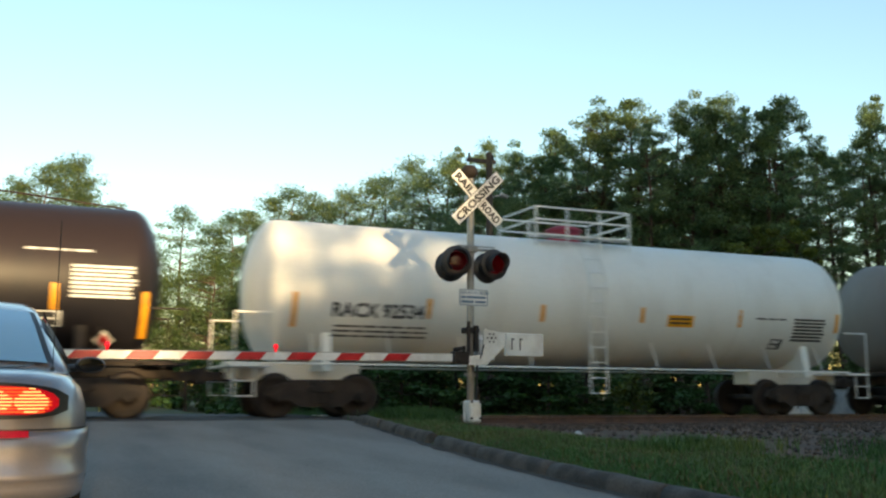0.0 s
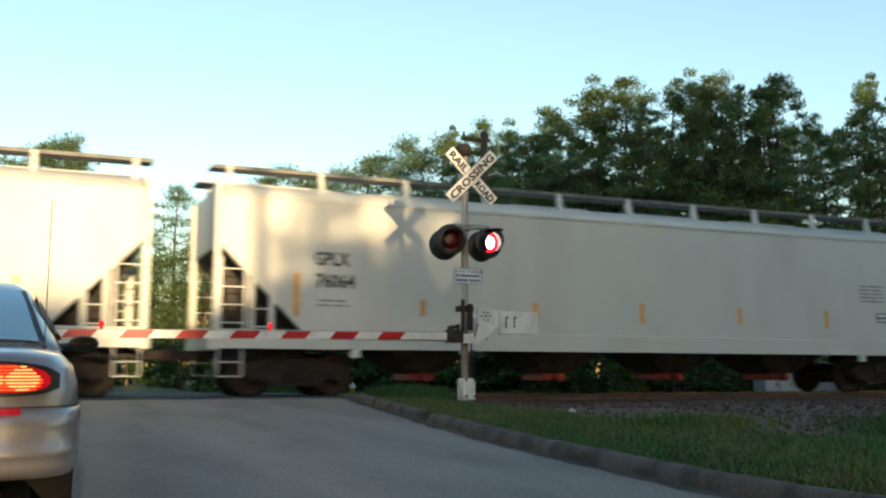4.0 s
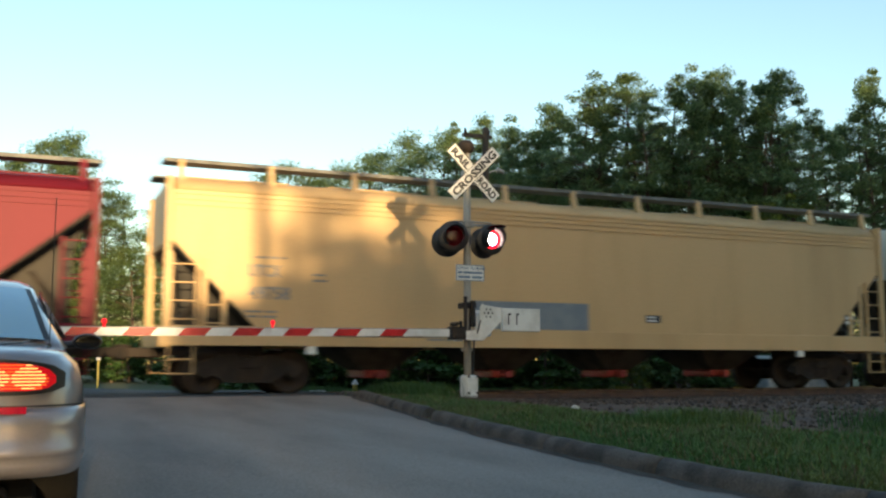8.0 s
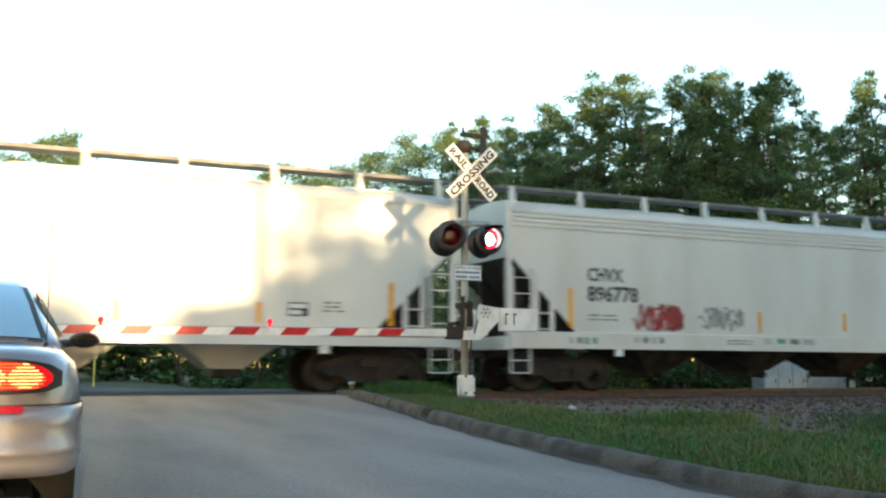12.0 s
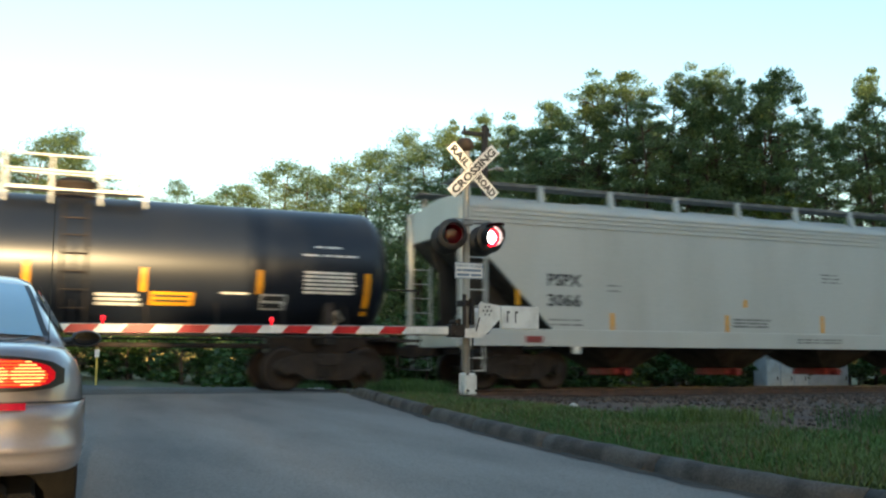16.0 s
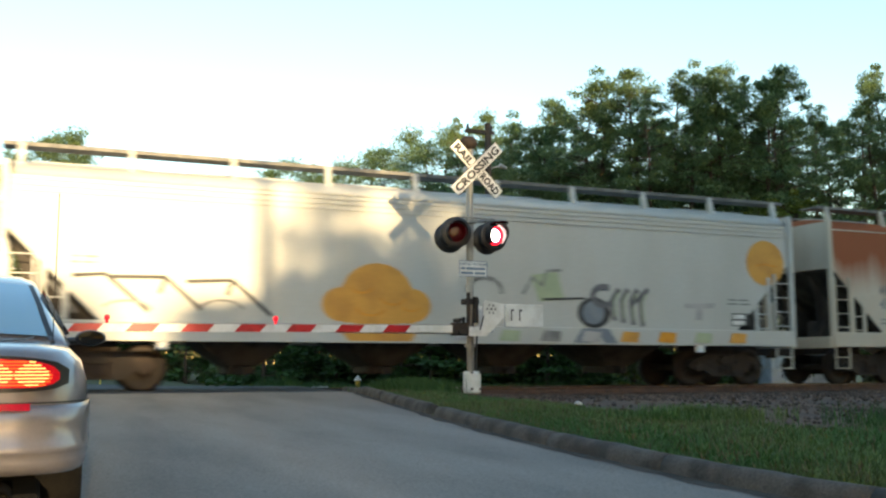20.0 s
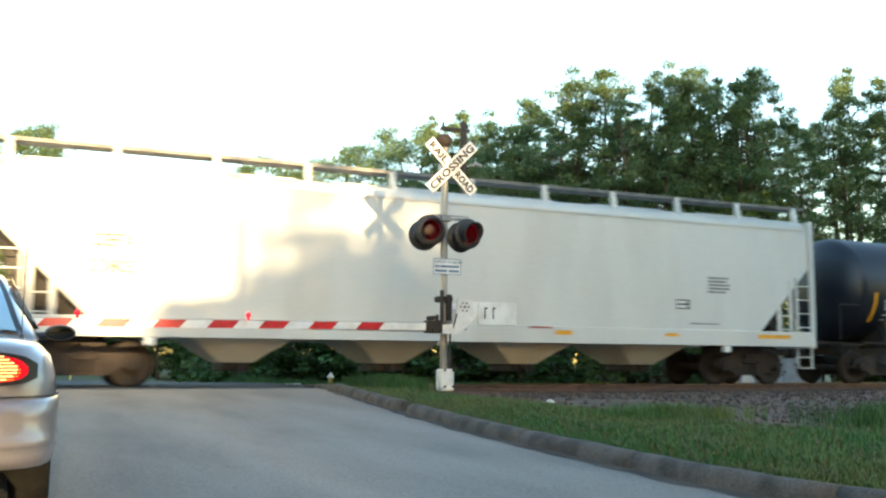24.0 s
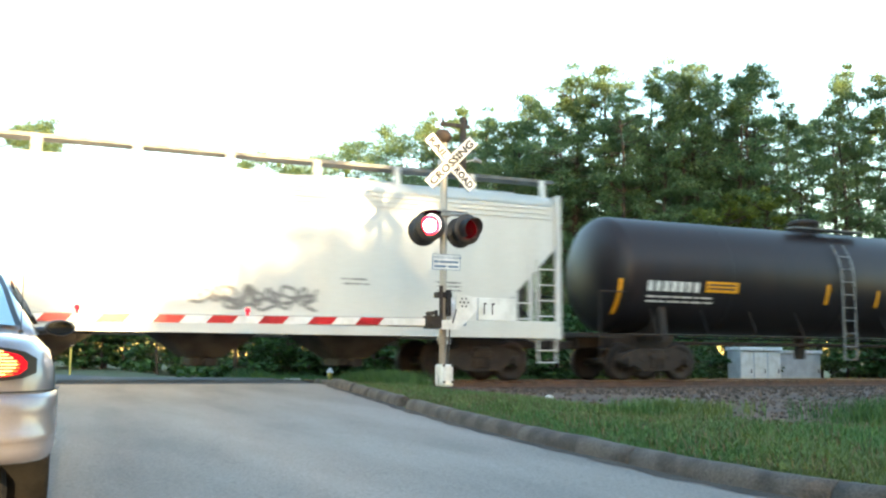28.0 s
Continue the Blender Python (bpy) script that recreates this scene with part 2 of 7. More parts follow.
    dome_red=mat("dome_red", (0.36, 0.03, 0.06), (0.28, 0.03, 0.05), rough=0.5),
    stencil=mat("white_stencil", (0.72, 0.72, 0.70), (0.55, 0.55, 0.53), rough=0.6, scale=6, bump=0.0),
    stencil_o=mat("orange_stencil", (0.70, 0.30, 0.02), (0.55, 0.22, 0.02), rough=0.6, scale=6, bump=0.0),
    stencil_g=mat("grey_stencil", (0.16, 0.16, 0.16), (0.28, 0.28, 0.27), rough=0.6, scale=6, bump=0.0),
    g_rose=mat("spray_rose", (0.38, 0.10, 0.14), (0.30, 0.08, 0.12), rough=0.6, bump=0.0),
    g_pink=mat("spray_pink", (0.52, 0.28, 0.30), (0.45, 0.25, 0.28), rough=0.6, bump=0.0),
    g_green=mat("spray_green", (0.10, 0.32, 0.14), (0.08, 0.24, 0.12), rough=0.6, bump=0.0),
    g_pale=mat("spray_pale_green", (0.40, 0.46, 0.30), (0.34, 0.40, 0.26), rough=0.6, bump=0.0),
    g_teal=mat("spray_teal", (0.03, 0.30, 0.40), (0.03, 0.24, 0.34), rough=0.6, bump=0.0),
    g_orange=mat("spray_orange", (0.62, 0.32, 0.06), (0.50, 0.25, 0.05), rough=0.6, bump=0.0),
    silver=mat("silver_paint", (0.292, 0.270, 0.288), (0.268, 0.248, 0.266), rough=0.32, metal=0.4, scale=4, bump=0.0, grain=0.03, coat=0.8),
    # pale blue base colour paints in part of the sky's reflection
    carglass=mat("sky_blue_glass", (0.32, 0.52, 0.64), (0.32, 0.52, 0.64), rough=0.1, metal=0.4, bump=0.0, grain=0.0, coat=1.0),
    mirrorglass=mat("mirror_glass", (0.05, 0.055, 0.06), (0.05, 0.055, 0.06), rough=0.1, metal=1.0, bump=0.0, grain=0.0),
    seam=mat("black_trim", (0.02, 0.02, 0.022), (0.03, 0.03, 0.03), rough=0.4, bump=0.0),
    tyre=mat("tyre_rubber", (0.011, 0.011, 0.011), (0.018, 0.017, 0.016), rough=0.9, scale=8, spec=0.08),
    brake=mat("brake_lens", (0.80, 0.008, 0.02), (0.7, 0.006, 0.015), rough=0.15, bump=0.0, glow=BRAKE * 0.2),
    brakemid=mat("brake_bar_glow", (1.0, 0.13, 0.025), (1.0, 0.11, 0.02), rough=0.2, bump=0.0, glow=BRAKE * 0.8),
    brakehot=mat("brake_bulb_glow", (1.0, 0.56, 0.17), (1.0, 0.52, 0.14), rough=0.2, bump=0.0, glow=BRAKE * 1.5),
    reflector=mat("red_reflector", (0.62, 0.01, 0.04), (0.5, 0.008, 0.03), rough=0.15, bump=0.0, coat=0.6),
    g_dark=mat("spray_dark_grey", (0.115, 0.115, 0.125), (0.17, 0.165, 0.175), rough=0.6, bump=0.0),
    g_wine=mat("spray_wine", (0.24, 0.035, 0.065), (0.18, 0.03, 0.05), rough=0.6, bump=0.0),
    cream=mat("cream_valve_paint", (0.60, 0.55, 0.44), (0.48, 0.43, 0.34), rough=0.5, scale=5, bump=0.0),
    notice=mat("notice_blue", (0.10, 0.17, 0.26), (0.12, 0.19, 0.28), rough=0.5, bump=0.0),
    slate=mat("slate_patch", (0.17, 0.20, 0.24), (0.21, 0.24, 0.27), rough=0.6, scale=3, bump=0.0),
)

# ---- mesh helpers ----
def box(bm, x0, x1, y0, y1, z0, z1, bevel=0.0):
    m = Matrix.LocRotScale(((x0 + x1) / 2, (y0 + y1) / 2, (z0 + z1) / 2), None, (x1 - x0, y1 - y0, z1 - z0))
    g = bmesh.ops.create_cube(bm, size=1, matrix=m)
    if bevel:
        es = {e for v in g["verts"] for e in v.link_edges}
        bmesh.ops.bevel(bm, geom=list(es), offset=bevel, segments=1, affect="EDGES")
    return bm


def rod(bm, a, b, r, r2=None, n=8):
    a, b = Vector(a), Vector(b)
    d = b - a
    m = Matrix.Translation((a + b) / 2) @ d.to_track_quat("Z", "Y").to_matrix().to_4x4()
    bmesh.ops.create_cone(bm, cap_ends=True, segments=n, radius1=r, radius2=r if r2 is None else r2, depth=d.length, matrix=m)
    return bm


def prism(bm, pts, axis, a, b):
    """A polygon, given in the two other axes, drawn out along an axis from a to b."""
    put = {"x": lambda u, v, w: (w, u, v), "y": lambda u, v, w: (u, w, v), "z": lambda u, v, w: (u, v, w)}[axis]
    lo = [bm.verts.new(put(u, v, a)) for u, v in pts]
    hi = [bm.verts.new(put(u, v, b)) for u, v in pts]
    n = len(pts)
    fs = [bm.faces.new(lo), bm.faces.new(hi[::-1])]
    fs += [bm.faces.new((lo[i], hi[i], hi[(i + 1) % n], lo[(i + 1) % n])) for i in range(n)]
    bmesh.ops.recalc_face_normals(bm, faces=fs)
    return bm


def lathe(bm, prof, axis="z", c=(0, 0, 0), n=24, smooth=True):
    """Turn a profile of (radius, height) round an axis through c."""
    c = Vector(c)
    rings = []
    for r, h in prof:
        ring = []
        for i in range(n if r > 1e-6 else 1):
            a = 2 * math.pi * i / n
            u, v = r * math.cos(a), r * math.sin(a)
            ring.append(bm.verts.new(c + Vector({"z": (u, v, h), "y": (u, h, v), "x": (h, u, v)}[axis])))
        rings.append(ring)
    fs = []
    for p, q in zip(rings, rings[1:]):
        for i in range(n):
            a, b = p[i % len(p)], p[(i + 1) % len(p)]
            d, e = q[i % len(q)], q[(i + 1) % len(q)]
            f = list(dict.fromkeys((a, b, e, d)))
            if len(f) > 2:
                fs.append(bm.faces.new(f))
    for f in fs:
        f.smooth = smooth
    bmesh.ops.recalc_face_normals(bm, faces=fs)
    return bm


def mesh_of(name, bm, material):
    me = bpy.data.meshes.new(name)
    bm.to_mesh(me)
    bm.free()
    for x in material if isinstance(material, (list, tuple)) else [material]:
        me.materials.append(M[x])
    return me


def part(name, bm, material, parent=None, label=""):
    """One mesh object of a bmesh or a ready mesh, under a thing or under a part."""
    ob = new(name, bm if isinstance(bm, bpy.types.Mesh) else mesh_of(name, bm, material))
    ob.parent = parent
    return tagged(ob, label)


def thing(name, label, category, group="", kind="", at=None):
    ob = new(name)
    ob.empty_display_size = 0.2
    if at is not None:
        ob.matrix_basis = at
    return tagged(ob, label, category, group, kind)


def sheet_mesh(name, verts, faces, material, smooth=False):
    me = bpy.data.meshes.new(name)
    me.from_pydata(verts, [], faces)
    me.materials.append(M[material])
    if smooth:
        me.polygons.foreach_set("use_smooth", [True] * len(faces))
    return me


TEXTS = {}
def text_mesh(s, size, material, bold=0.0):
    """Flat lettering that stands in the x-z plane and faces -y, its left foot at the origin."""
    key = (s, size, material, bold)
    if key not in TEXTS:
        cu = bpy.data.curves.new("lettering", "FONT")
        cu.body, cu.size, cu.resolution_u, cu.offset = s, size, 2, bold
        ob = new("lettering", cu)
        bpy.context.view_layer.update()
        me = bpy.data.meshes.new_from_object(ob)
        bpy.data.objects.remove(ob)
        me.transform(Matrix.Rotation(radians(90), 4, "X"))
        me.materials.clear()
        me.materials.append(M[material])
        TEXTS[key] = me
    return TEXTS[key]


# ---- ground, road, track ----
RAIL_Z, TRACK_Y, KERB_X = 0.45, 20.93, 5.1


def kerb_x(y):
    """The road's edge: it opens out again close to the camera and swings away at the crossing."""
    return float(np.interp(y, [-30, 0, 2, 3, 4, 4.8, 5.6, 8, 9.6, 11.2, 16.3, 17.6, 21], [9.6, 7.5, 6.1, 5.4, 4.88, 4.60, 4.48, 4.50, 4.59, 4.75, 5.38, 5.56, 6.0]))


def road_z(y):
    if y < 0:
        return 0.0
    if y < 17:
        return 0.0275 * y
    if y < 23.5:
        return 0.4675 - 0.002 * (y - 17)
    return max(0.25, 0.4545 - 0.02 * (y - 23.5))


def ground_z(x, y):
    z = road_z(y)
    if -9.0 < x < kerb_x(y) + 0.05:
        return z - 0.08
    rise = 0.10 * min(1, max(0, (x - kerb_x(y)) / 0.8)) if x > 0 else 0.16 * min(1, max(0, (-9.0 - x) / 4)) - 0.10
    z += rise * min(1.0, max(0.0, (19 - y) / 6 + 0.2))
    if y > 17:
        z -= 0.16 * min(1.0, (y - 17) / 2.0)
    if x > 5.5:                      # the ground drops a little towards the track's ballast
        z -= 0.17 * min(1.0, max(0.0, (y - 12.5) / 4)) * min(1.0, (x - 5.5) / 3)
    z += 0.03 * noise.noise((x * 0.7, y * 0.7, 0)) + 0.10 * noise.noise((x * 0.08, y * 0.08, 3)) * min(1, abs(y - 20) / 30)
    return z


def gravel_edge(x):
    return float(np.interp(x, [5.6, 6.3, 6.8, 7.4, 8.5, 9.5, 12, 20], [16.2, 11.3, 9.4, 7.9, 7.1, 6.7, 6.3, 5.9]))


xs = sorted({-600, -300, -150, -90, -60, -45, -32, -24, -18, -13, -9.05, -9.0, KERB_X, KERB_X + 0.06, 600, 300, 150, 100, 80, 65, 52, *np.arange(3.0, 4.2, 0.4).round(2), *np.arange(4.3, 7.5, 0.2).round(2), *np.arange(7.6, 44, 0.5).round(2)})
ys = sorted({-500, -250, -120, -70, -45, -30, -20, -12, -7, -4, -2, 600, 300, 160, 110, 85, 70, 60, 52, 46, 42, 38, 35, 32, 30, *np.arange(0, 29, 0.5).round(2)})
gv = [(x, y, ground_z(x, y)) for y in ys for x in xs]
gf = [(j * len(xs) + i, j * len(xs) + i + 1, (j + 1) * len(xs) + i + 1, (j + 1) * len(xs) + i) for j in range(len(ys) - 1) for i in range(len(xs) - 1)]
gm = sheet_mesh("ground", gv, gf, "soil", True)
gm.materials.append(M["dirt"])
for f in gm.polygons:
    cx, cy, _ = f.center
    if gravel_edge(cx) + 0.8 * noise.noise((cx * 0.6, cy * 0.6, 9)) < cy < 25 and cx > 5.6 or (18.8 < cy < 24 and not -9 < cx < KERB_X):
        f.material_index = 1
ground = tagged(new("ground", gm), "grassy verge and bare gravelly earth beside the track", "ground", kind="structure")

# the concrete road up to the crossing, the asphalt over it and beyond
def strip(name, edges, material, label, up=0.0):
    """A paved band: rows of (y, left, right)."""
    v, f = [], []
    for y, a, b in edges:
        v += [(a, y, road_z(y) + up), (b, y, road_z(y) + up)]
    for y, a, b in (edges[0], edges[-1]):
        v += [(a, y, road_z(y) + up - 0.3), (b, y, road_z(y) + up - 0.3)]
    n = len(edges)
    f = [(2 * i, 2 * i + 1, 2 * i + 3, 2 * i + 2) for i in range(n - 1)]
    f += [(0, 1, 2 * n + 1, 2 * n), (2 * n - 2, 2 * n - 1, 2 * n + 3, 2 * n + 2)]
    return tagged(new(name, sheet_mesh(name, v, f, material)), label, "road", kind="structure")


RX = KERB_X + 0.02
road = strip("road", [(y, -8.9, kerb_x(y) + 0.03) for y in (-29, -10, -4, -1, 0, 1, 2, 2.5, 3, 3.5, 4, 4.4, 4.8, 5.2, 5.6, 7, 8, 9.6, 11.2, 13, 15, 16.3, 17, 17.6, 18.55)], "concrete", "grey worn concrete road rising to the level crossing")
strip("road_crossing", [(18.56, -8.9, RX + 0.3), (19.5, -8.9, RX + 0.9), (20.13, -8.9, RX + 0.9)], "asphalt", "dark asphalt approach of the level crossing", 0.006)
strip("road_between_rails", [(20.22, -8.9, RX + 0.9), (21.0, -8.9, RX + 0.9), (21.63, -8.9, RX + 0.9)], "asphalt", "dark asphalt filling between the rails")
strip("road_far", [(21.74, -8.9, RX + 0.9), (23.5, -8.9, RX + 0.8), (26, -8.9, RX + 0.6), (30, -9, RX), (34, -10, 3.8), (38, -12, 2.2), (42, -15, 0.2), (48, -20, -4), (56, -28, -11), (64, -38, -20)], "asphalt", "asphalt road bending away beyond the track")

# kerb: cast lengths with a broken place between them
kerb = tagged(new("kerb"), "weathered concrete kerb, chipped and broken in one place", "kerb", kind="structure")
prof = [(-0.01, -0.12), (0.0, 0.06), (0.025, 0.105), (0.06, 0.13), (0.15, 0.128), (0.19, 0.10), (0.20, -0.12)]
y = -12.0
while y < 17.6:
    if y < 11.6 < y + 1.9:
        y1 = 11.75
    elif y < 15.0 < y + 1.9:
        y1 = 15.1
    else:
        y1 = y + 1.83
    bm = bmesh.new()
    steps = 7
    rings = []
    for i in range(steps + 1):
        yy = y + (y1 - y) * i / steps
        end = 0.006 if i in (0, steps) else 0.0
        low = 0.05 if y > 17 else 0.0
        rings.append([bm.verts.new((kerb_x(yy) + px + 0.012 * noise.noise((yy * 3, px * 9, 1)), yy, road_z(yy) + pz - (end + low if pz > 0 else 0) + 0.012 * noise.noise((yy * 2.3, px * 7, 5)))) for px, pz in prof])
    for p, q in zip(rings, rings[1:]):
        for i in range(len(prof) - 1):
            bm.faces.new((p[i], q[i], q[i + 1], p[i + 1])).smooth = True
    bm.faces.new(rings[0]), bm.faces.new(rings[-1][::-1])
    bmesh.ops.recalc_face_normals(bm, faces=bm.faces[:])
    part("kerb_length", bm, "kerb", kerb)
    y = y1 + (0.42 if abs(y1 - 11.75) < 0.01 else 0.10 if abs(y1 - 15.1) < 0.01 else 0.008)

# uneven strip: silt, with the kerb's shade painted into its dark colour
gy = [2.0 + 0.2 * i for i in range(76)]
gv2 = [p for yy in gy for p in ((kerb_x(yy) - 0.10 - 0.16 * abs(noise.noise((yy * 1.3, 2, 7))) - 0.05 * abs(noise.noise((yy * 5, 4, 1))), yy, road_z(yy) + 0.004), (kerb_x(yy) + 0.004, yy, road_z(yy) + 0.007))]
tagged(new("gutter_dirt", sheet_mesh("gutter_dirt", gv2, [(2 * i, 2 * i + 1, 2 * i + 3, 2 * i + 2) for i in range(len(gy) - 1)], "gutter")), "dark silt and painted shade along the foot of the kerb", "dirt", kind="structure")

# the track
track = tagged(new("railway_track"), "rusty steel rails on dark timber ties in ballast", "railway track", kind="structure")
for dy in (-0.7535, 0.7535):
    bm = bmesh.new()
    prism(bm, [(dy - 0.07, -0.172), (dy + 0.07, -0.172), (dy + 0.07, -0.158), (dy + 0.012, -0.135), (dy + 0.012, -0.045), (dy + 0.036, -0.03), (dy + 0.036, -0.004), (dy - 0.036, -0.004), (dy - 0.036, -0.03), (dy - 0.012, -0.045), (dy - 0.012, -0.135), (dy - 0.07, -0.158)], "x", -160, 160)
    r = part("rail", bm, "rail", track)
    r.location = (0, TRACK_Y, RAIL_Z)
    bm = bmesh.new()
    box(bm, -160, 160, dy - 0.03, dy + 0.03, -0.004, 0.0)
    part("rail_head", bm, "railtop", r, "polished top of the rail")
tm = mesh_of("tie", box(bmesh.new(), -0.11, 0.11, -1.3, 1.3, -0.33, -0.172, 0.012), "tie")
for i in range(64):
    if not -9.1 < -16 + i * 0.54 * 1.02 < 6.1:
        t = part("tie", tm, "tie", track)
        t.matrix_basis = pose(-16 + i * 0.5508, TRACK_Y + random.uniform(-0.04, 0.04), RAIL_Z, 0, 0, random.uniform(-1, 1))


def scatter(n, area, shape, seed, material, name, label, category):
    """Many small loose pieces on the ground, in one mesh. shape(rng) gives vertices and faces of one."""
    rng = random.Random(seed)
    v, f = [], []
    while n > 0:
        x, y = area(rng)
        z = ground_z(x, y)
        pv, pf = shape(rng, x, y)
        b = len(v)
        v += [(x + a, y + b2, z + c) for a, b2, c in pv]
        f += [tuple(b + i for i in q) for q in pf]
        n -= 1
    return tagged(new(name, sheet_mesh(name, v, f, material)), label, category, kind="stuff")


def stone_shape(rng, x, y):
    s = rng.uniform(0.018, 0.05)
    pts = [Vector((rng.uniform(0.7, 1.2) * s * a, rng.uniform(0.7, 1.2) * s * b, rng.uniform(0.5, 1.0) * s * c)) for a, b, c in ((1, 0, 0), (0, 1, 0), (-1, 0, 0), (0, -1, 0), (0, 0, 1.1), (0, 0, -0.6))]
    m = Euler((rng.uniform(-0.6, 0.6), rng.uniform(-0.6, 0.6), rng.uniform(0, 6.3))).to_matrix()
    return [tuple(m @ p + Vector((0, 0, s * 0.25))) for p in pts], [(0, 1, 4), (1, 2, 4), (2, 3, 4), (3, 0, 4), (1, 0, 5), (2, 1, 5), (3, 2, 5), (0, 3, 5)]


def bed_area(rng):
    while True:
        x, y = 6.2 + 34 * rng.random() ** 1.6, rng.uniform(7.5, 25.0)
        edge = gravel_edge(x)
        if y > edge and rng.random() < (0.25 + 0.75 * min(1, max(0, (y - 12) / 4)) if x < 9 else 1):
            return x, y


scatter(19000, bed_area, stone_shape, 4, "stone", "ballast", "loose grey-brown crushed stone along the track", "ballast")


def blade_shape(rng, x, y, h=1.0, n=4):
    v, f = [], []
    for i in range(n):
        a, l, w = rng.uniform(0, 6.28), h * rng.uniform(0.04, 0.11), rng.uniform(0.003, 0.006)
        lean = rng.uniform(0.2, 0.9) * l
        ox, oy = rng.uniform(-0.05, 0.05), rng.uniform(-0.05, 0.05)
        dx, dy = math.cos(a), math.sin(a)
        b = len(v)
        v += [(ox - dy * w, oy + dx * w, -0.01), (ox + dy * w, oy - dx * w, -0.01), (ox + dx * lean * 0.5 + dy * w * 0.8, oy + dy * lean * 0.5 - dx * w * 0.8, l * 0.65), (ox + dx * lean * 0.5 - dy * w * 0.8, oy + dy * lean * 0.5 + dx * w * 0.8, l * 0.65), (ox + dx * lean, oy + dy * lean, l)]
        f += [(b, b + 1, b + 2, b + 3), (b + 3, b + 2, b + 4)]
    return v, f


def verge_area(rng):
    while True:
        y = rng.uniform(2.5, 18.5)
        x = kerb_x(y) + 0.26 + 14 * rng.random() ** 1.5
        edge = gravel_edge(x) + 0.3
        near = x < 6.5 - 0.10 * max(0, y - 12)
        if (y < edge and rng.random() < min(1, 0.15 + (edge - y) / 1.2)) or (near and y < 18.4 and x > kerb_x(y) + 0.26):
            return x, y


scatter(40000, verge_area, lambda r, x, y: blade_shape(r, x, y, 0.8, 4), 5, "grass", "verge_grass", "short green grass on the verge", "grass")
scatter(2600, verge_area, lambda r, x, y: blade_shape(r, x, y, 1.15, 3), 6, "dry", "dry_grass", "dry yellowed grass among the green", "grass")


def weed_area(cx, cy, rx, ry):
    return lambda rng: (cx + rng.gauss(0, rx), cy + rng.gauss(0, ry))


scatter(700, weed_area(9.6, 7.9, 0.7, 0.25), lambda r, x, y: blade_shape(r, x, y, 2.8, 5), 7, "weed", "tall_weeds", "tall dark green weeds at the edge of the gravel", "weeds")
scatter(500, weed_area(7.0, 9.2, 0.45, 0.25), lambda r, x, y: blade_shape(r, x, y, 1.8, 5), 8, "grass", "weed_patch", "weeds creeping into the gravel", "weeds")
scatter(1100, weed_area(6.45, 16.9, 0.25, 0.7), lambda r, x, y: blade_shape(r, x, y, 3.0, 5), 11, "weed", "track_side_grass", "rank grass between mast and track", "grass")
scatter(2600, lambda r: (r.uniform(5.6, 14), r.uniform(23.5, 27)), lambda r, x, y: blade_shape(r, x, y, 3.4, 5), 12, "weed", "far_side_grass", "rank grass beyond the track", "grass")

# ---- trees ----
def tree_meshes(seed, H, base, spread, leaf, clumps, per, size, droop=0.0, bark="bark", clump=0.30, top=0.74, limb=1.0):
    """Trunk with limbs, and a crown of many small leaves in uneven clumps."""
    rng = random.Random(seed)
    bm = bmesh.new()
    bend = [Vector((0, 0, 0))]
    for i in range(1, 7):
        bend.append(Vector((bend[-1].x + rng.uniform(-0.02, 0.02) * H, bend[-1].y + rng.uniform(-0.02, 0.02) * H, H * 0.96 * i / 6)))
    r0 = H * 0.014 + 0.03
    for i in range(6):
        rod(bm, bend[i] - Vector((0, 0, 0.1)), bend[i + 1], r0 * (1 - i / 6.6), r0 * (1 - (i + 1) / 6.6), 7)
    v, f = [], []
    for c in range(clumps):
        u = (c + rng.random()) / clumps
        z = H * (base + (1 - base) * u)
        k = min(5, int(z / (H * 0.96) * 6))
        axis = bend[k].lerp(bend[k + 1], min(1, z / (H * 0.16) - k))
        wide = spread * (0.28 + 0.72 * math.sin(math.pi * (0.12 + top * u))) * rng.uniform(0.25, 1.0) * (0.35 if u > 0.9 else 1.0)
        a = rng.uniform(0, 6.28)
        p = Vector((axis.x + wide * math.cos(a), axis.y + wide * math.sin(a), z - droop * wide + rng.uniform(-0.3, 0.3)))
        if wide > 0.35 * spread:
            rod(bm, axis - Vector((0, 0, 0.25 * wide)), p, 0.012 * H * 0.35 * limb, 0.012, 4)
        cr = rng.uniform(0.5, 1.2) * spread * clump
        for _ in range(per):
            d = Vector((rng.gauss(0, 1), rng.gauss(0, 1), rng.gauss(0, 0.62)))
            d = d.normalized() * cr * rng.random() ** 0.45
            d.z *= 0.72
            q = p + d
            s = size * rng.uniform(0.6, 1.3)
            e = Euler((rng.uniform(-0.9, 0.9), rng.uniform(-0.9, 0.9), rng.uniform(0, 6.28))).to_matrix()
            b = len(v)
            if leaf == "needle":
                for w in ((-s, 0, 0), (0, -0.30 * s, 0.1 * s), (s, 0, 0.12 * s), (0, 0.30 * s, 0)):
                    v.append(tuple(q + e @ Vector(w)))
            else:
                for w in ((-0.7 * s, 0, 0), (0, -0.55 * s, 0.1 * s), (0.7 * s, 0, -0.1 * s), (0, 0.55 * s, 0.1 * s)):
                    v.append(tuple(q + e @ Vector(w)))
            f.append((b, b + 1, b + 2, b + 3))
    return mesh_of("trunk", bm, bark), sheet_mesh("crown", v, f, leaf)


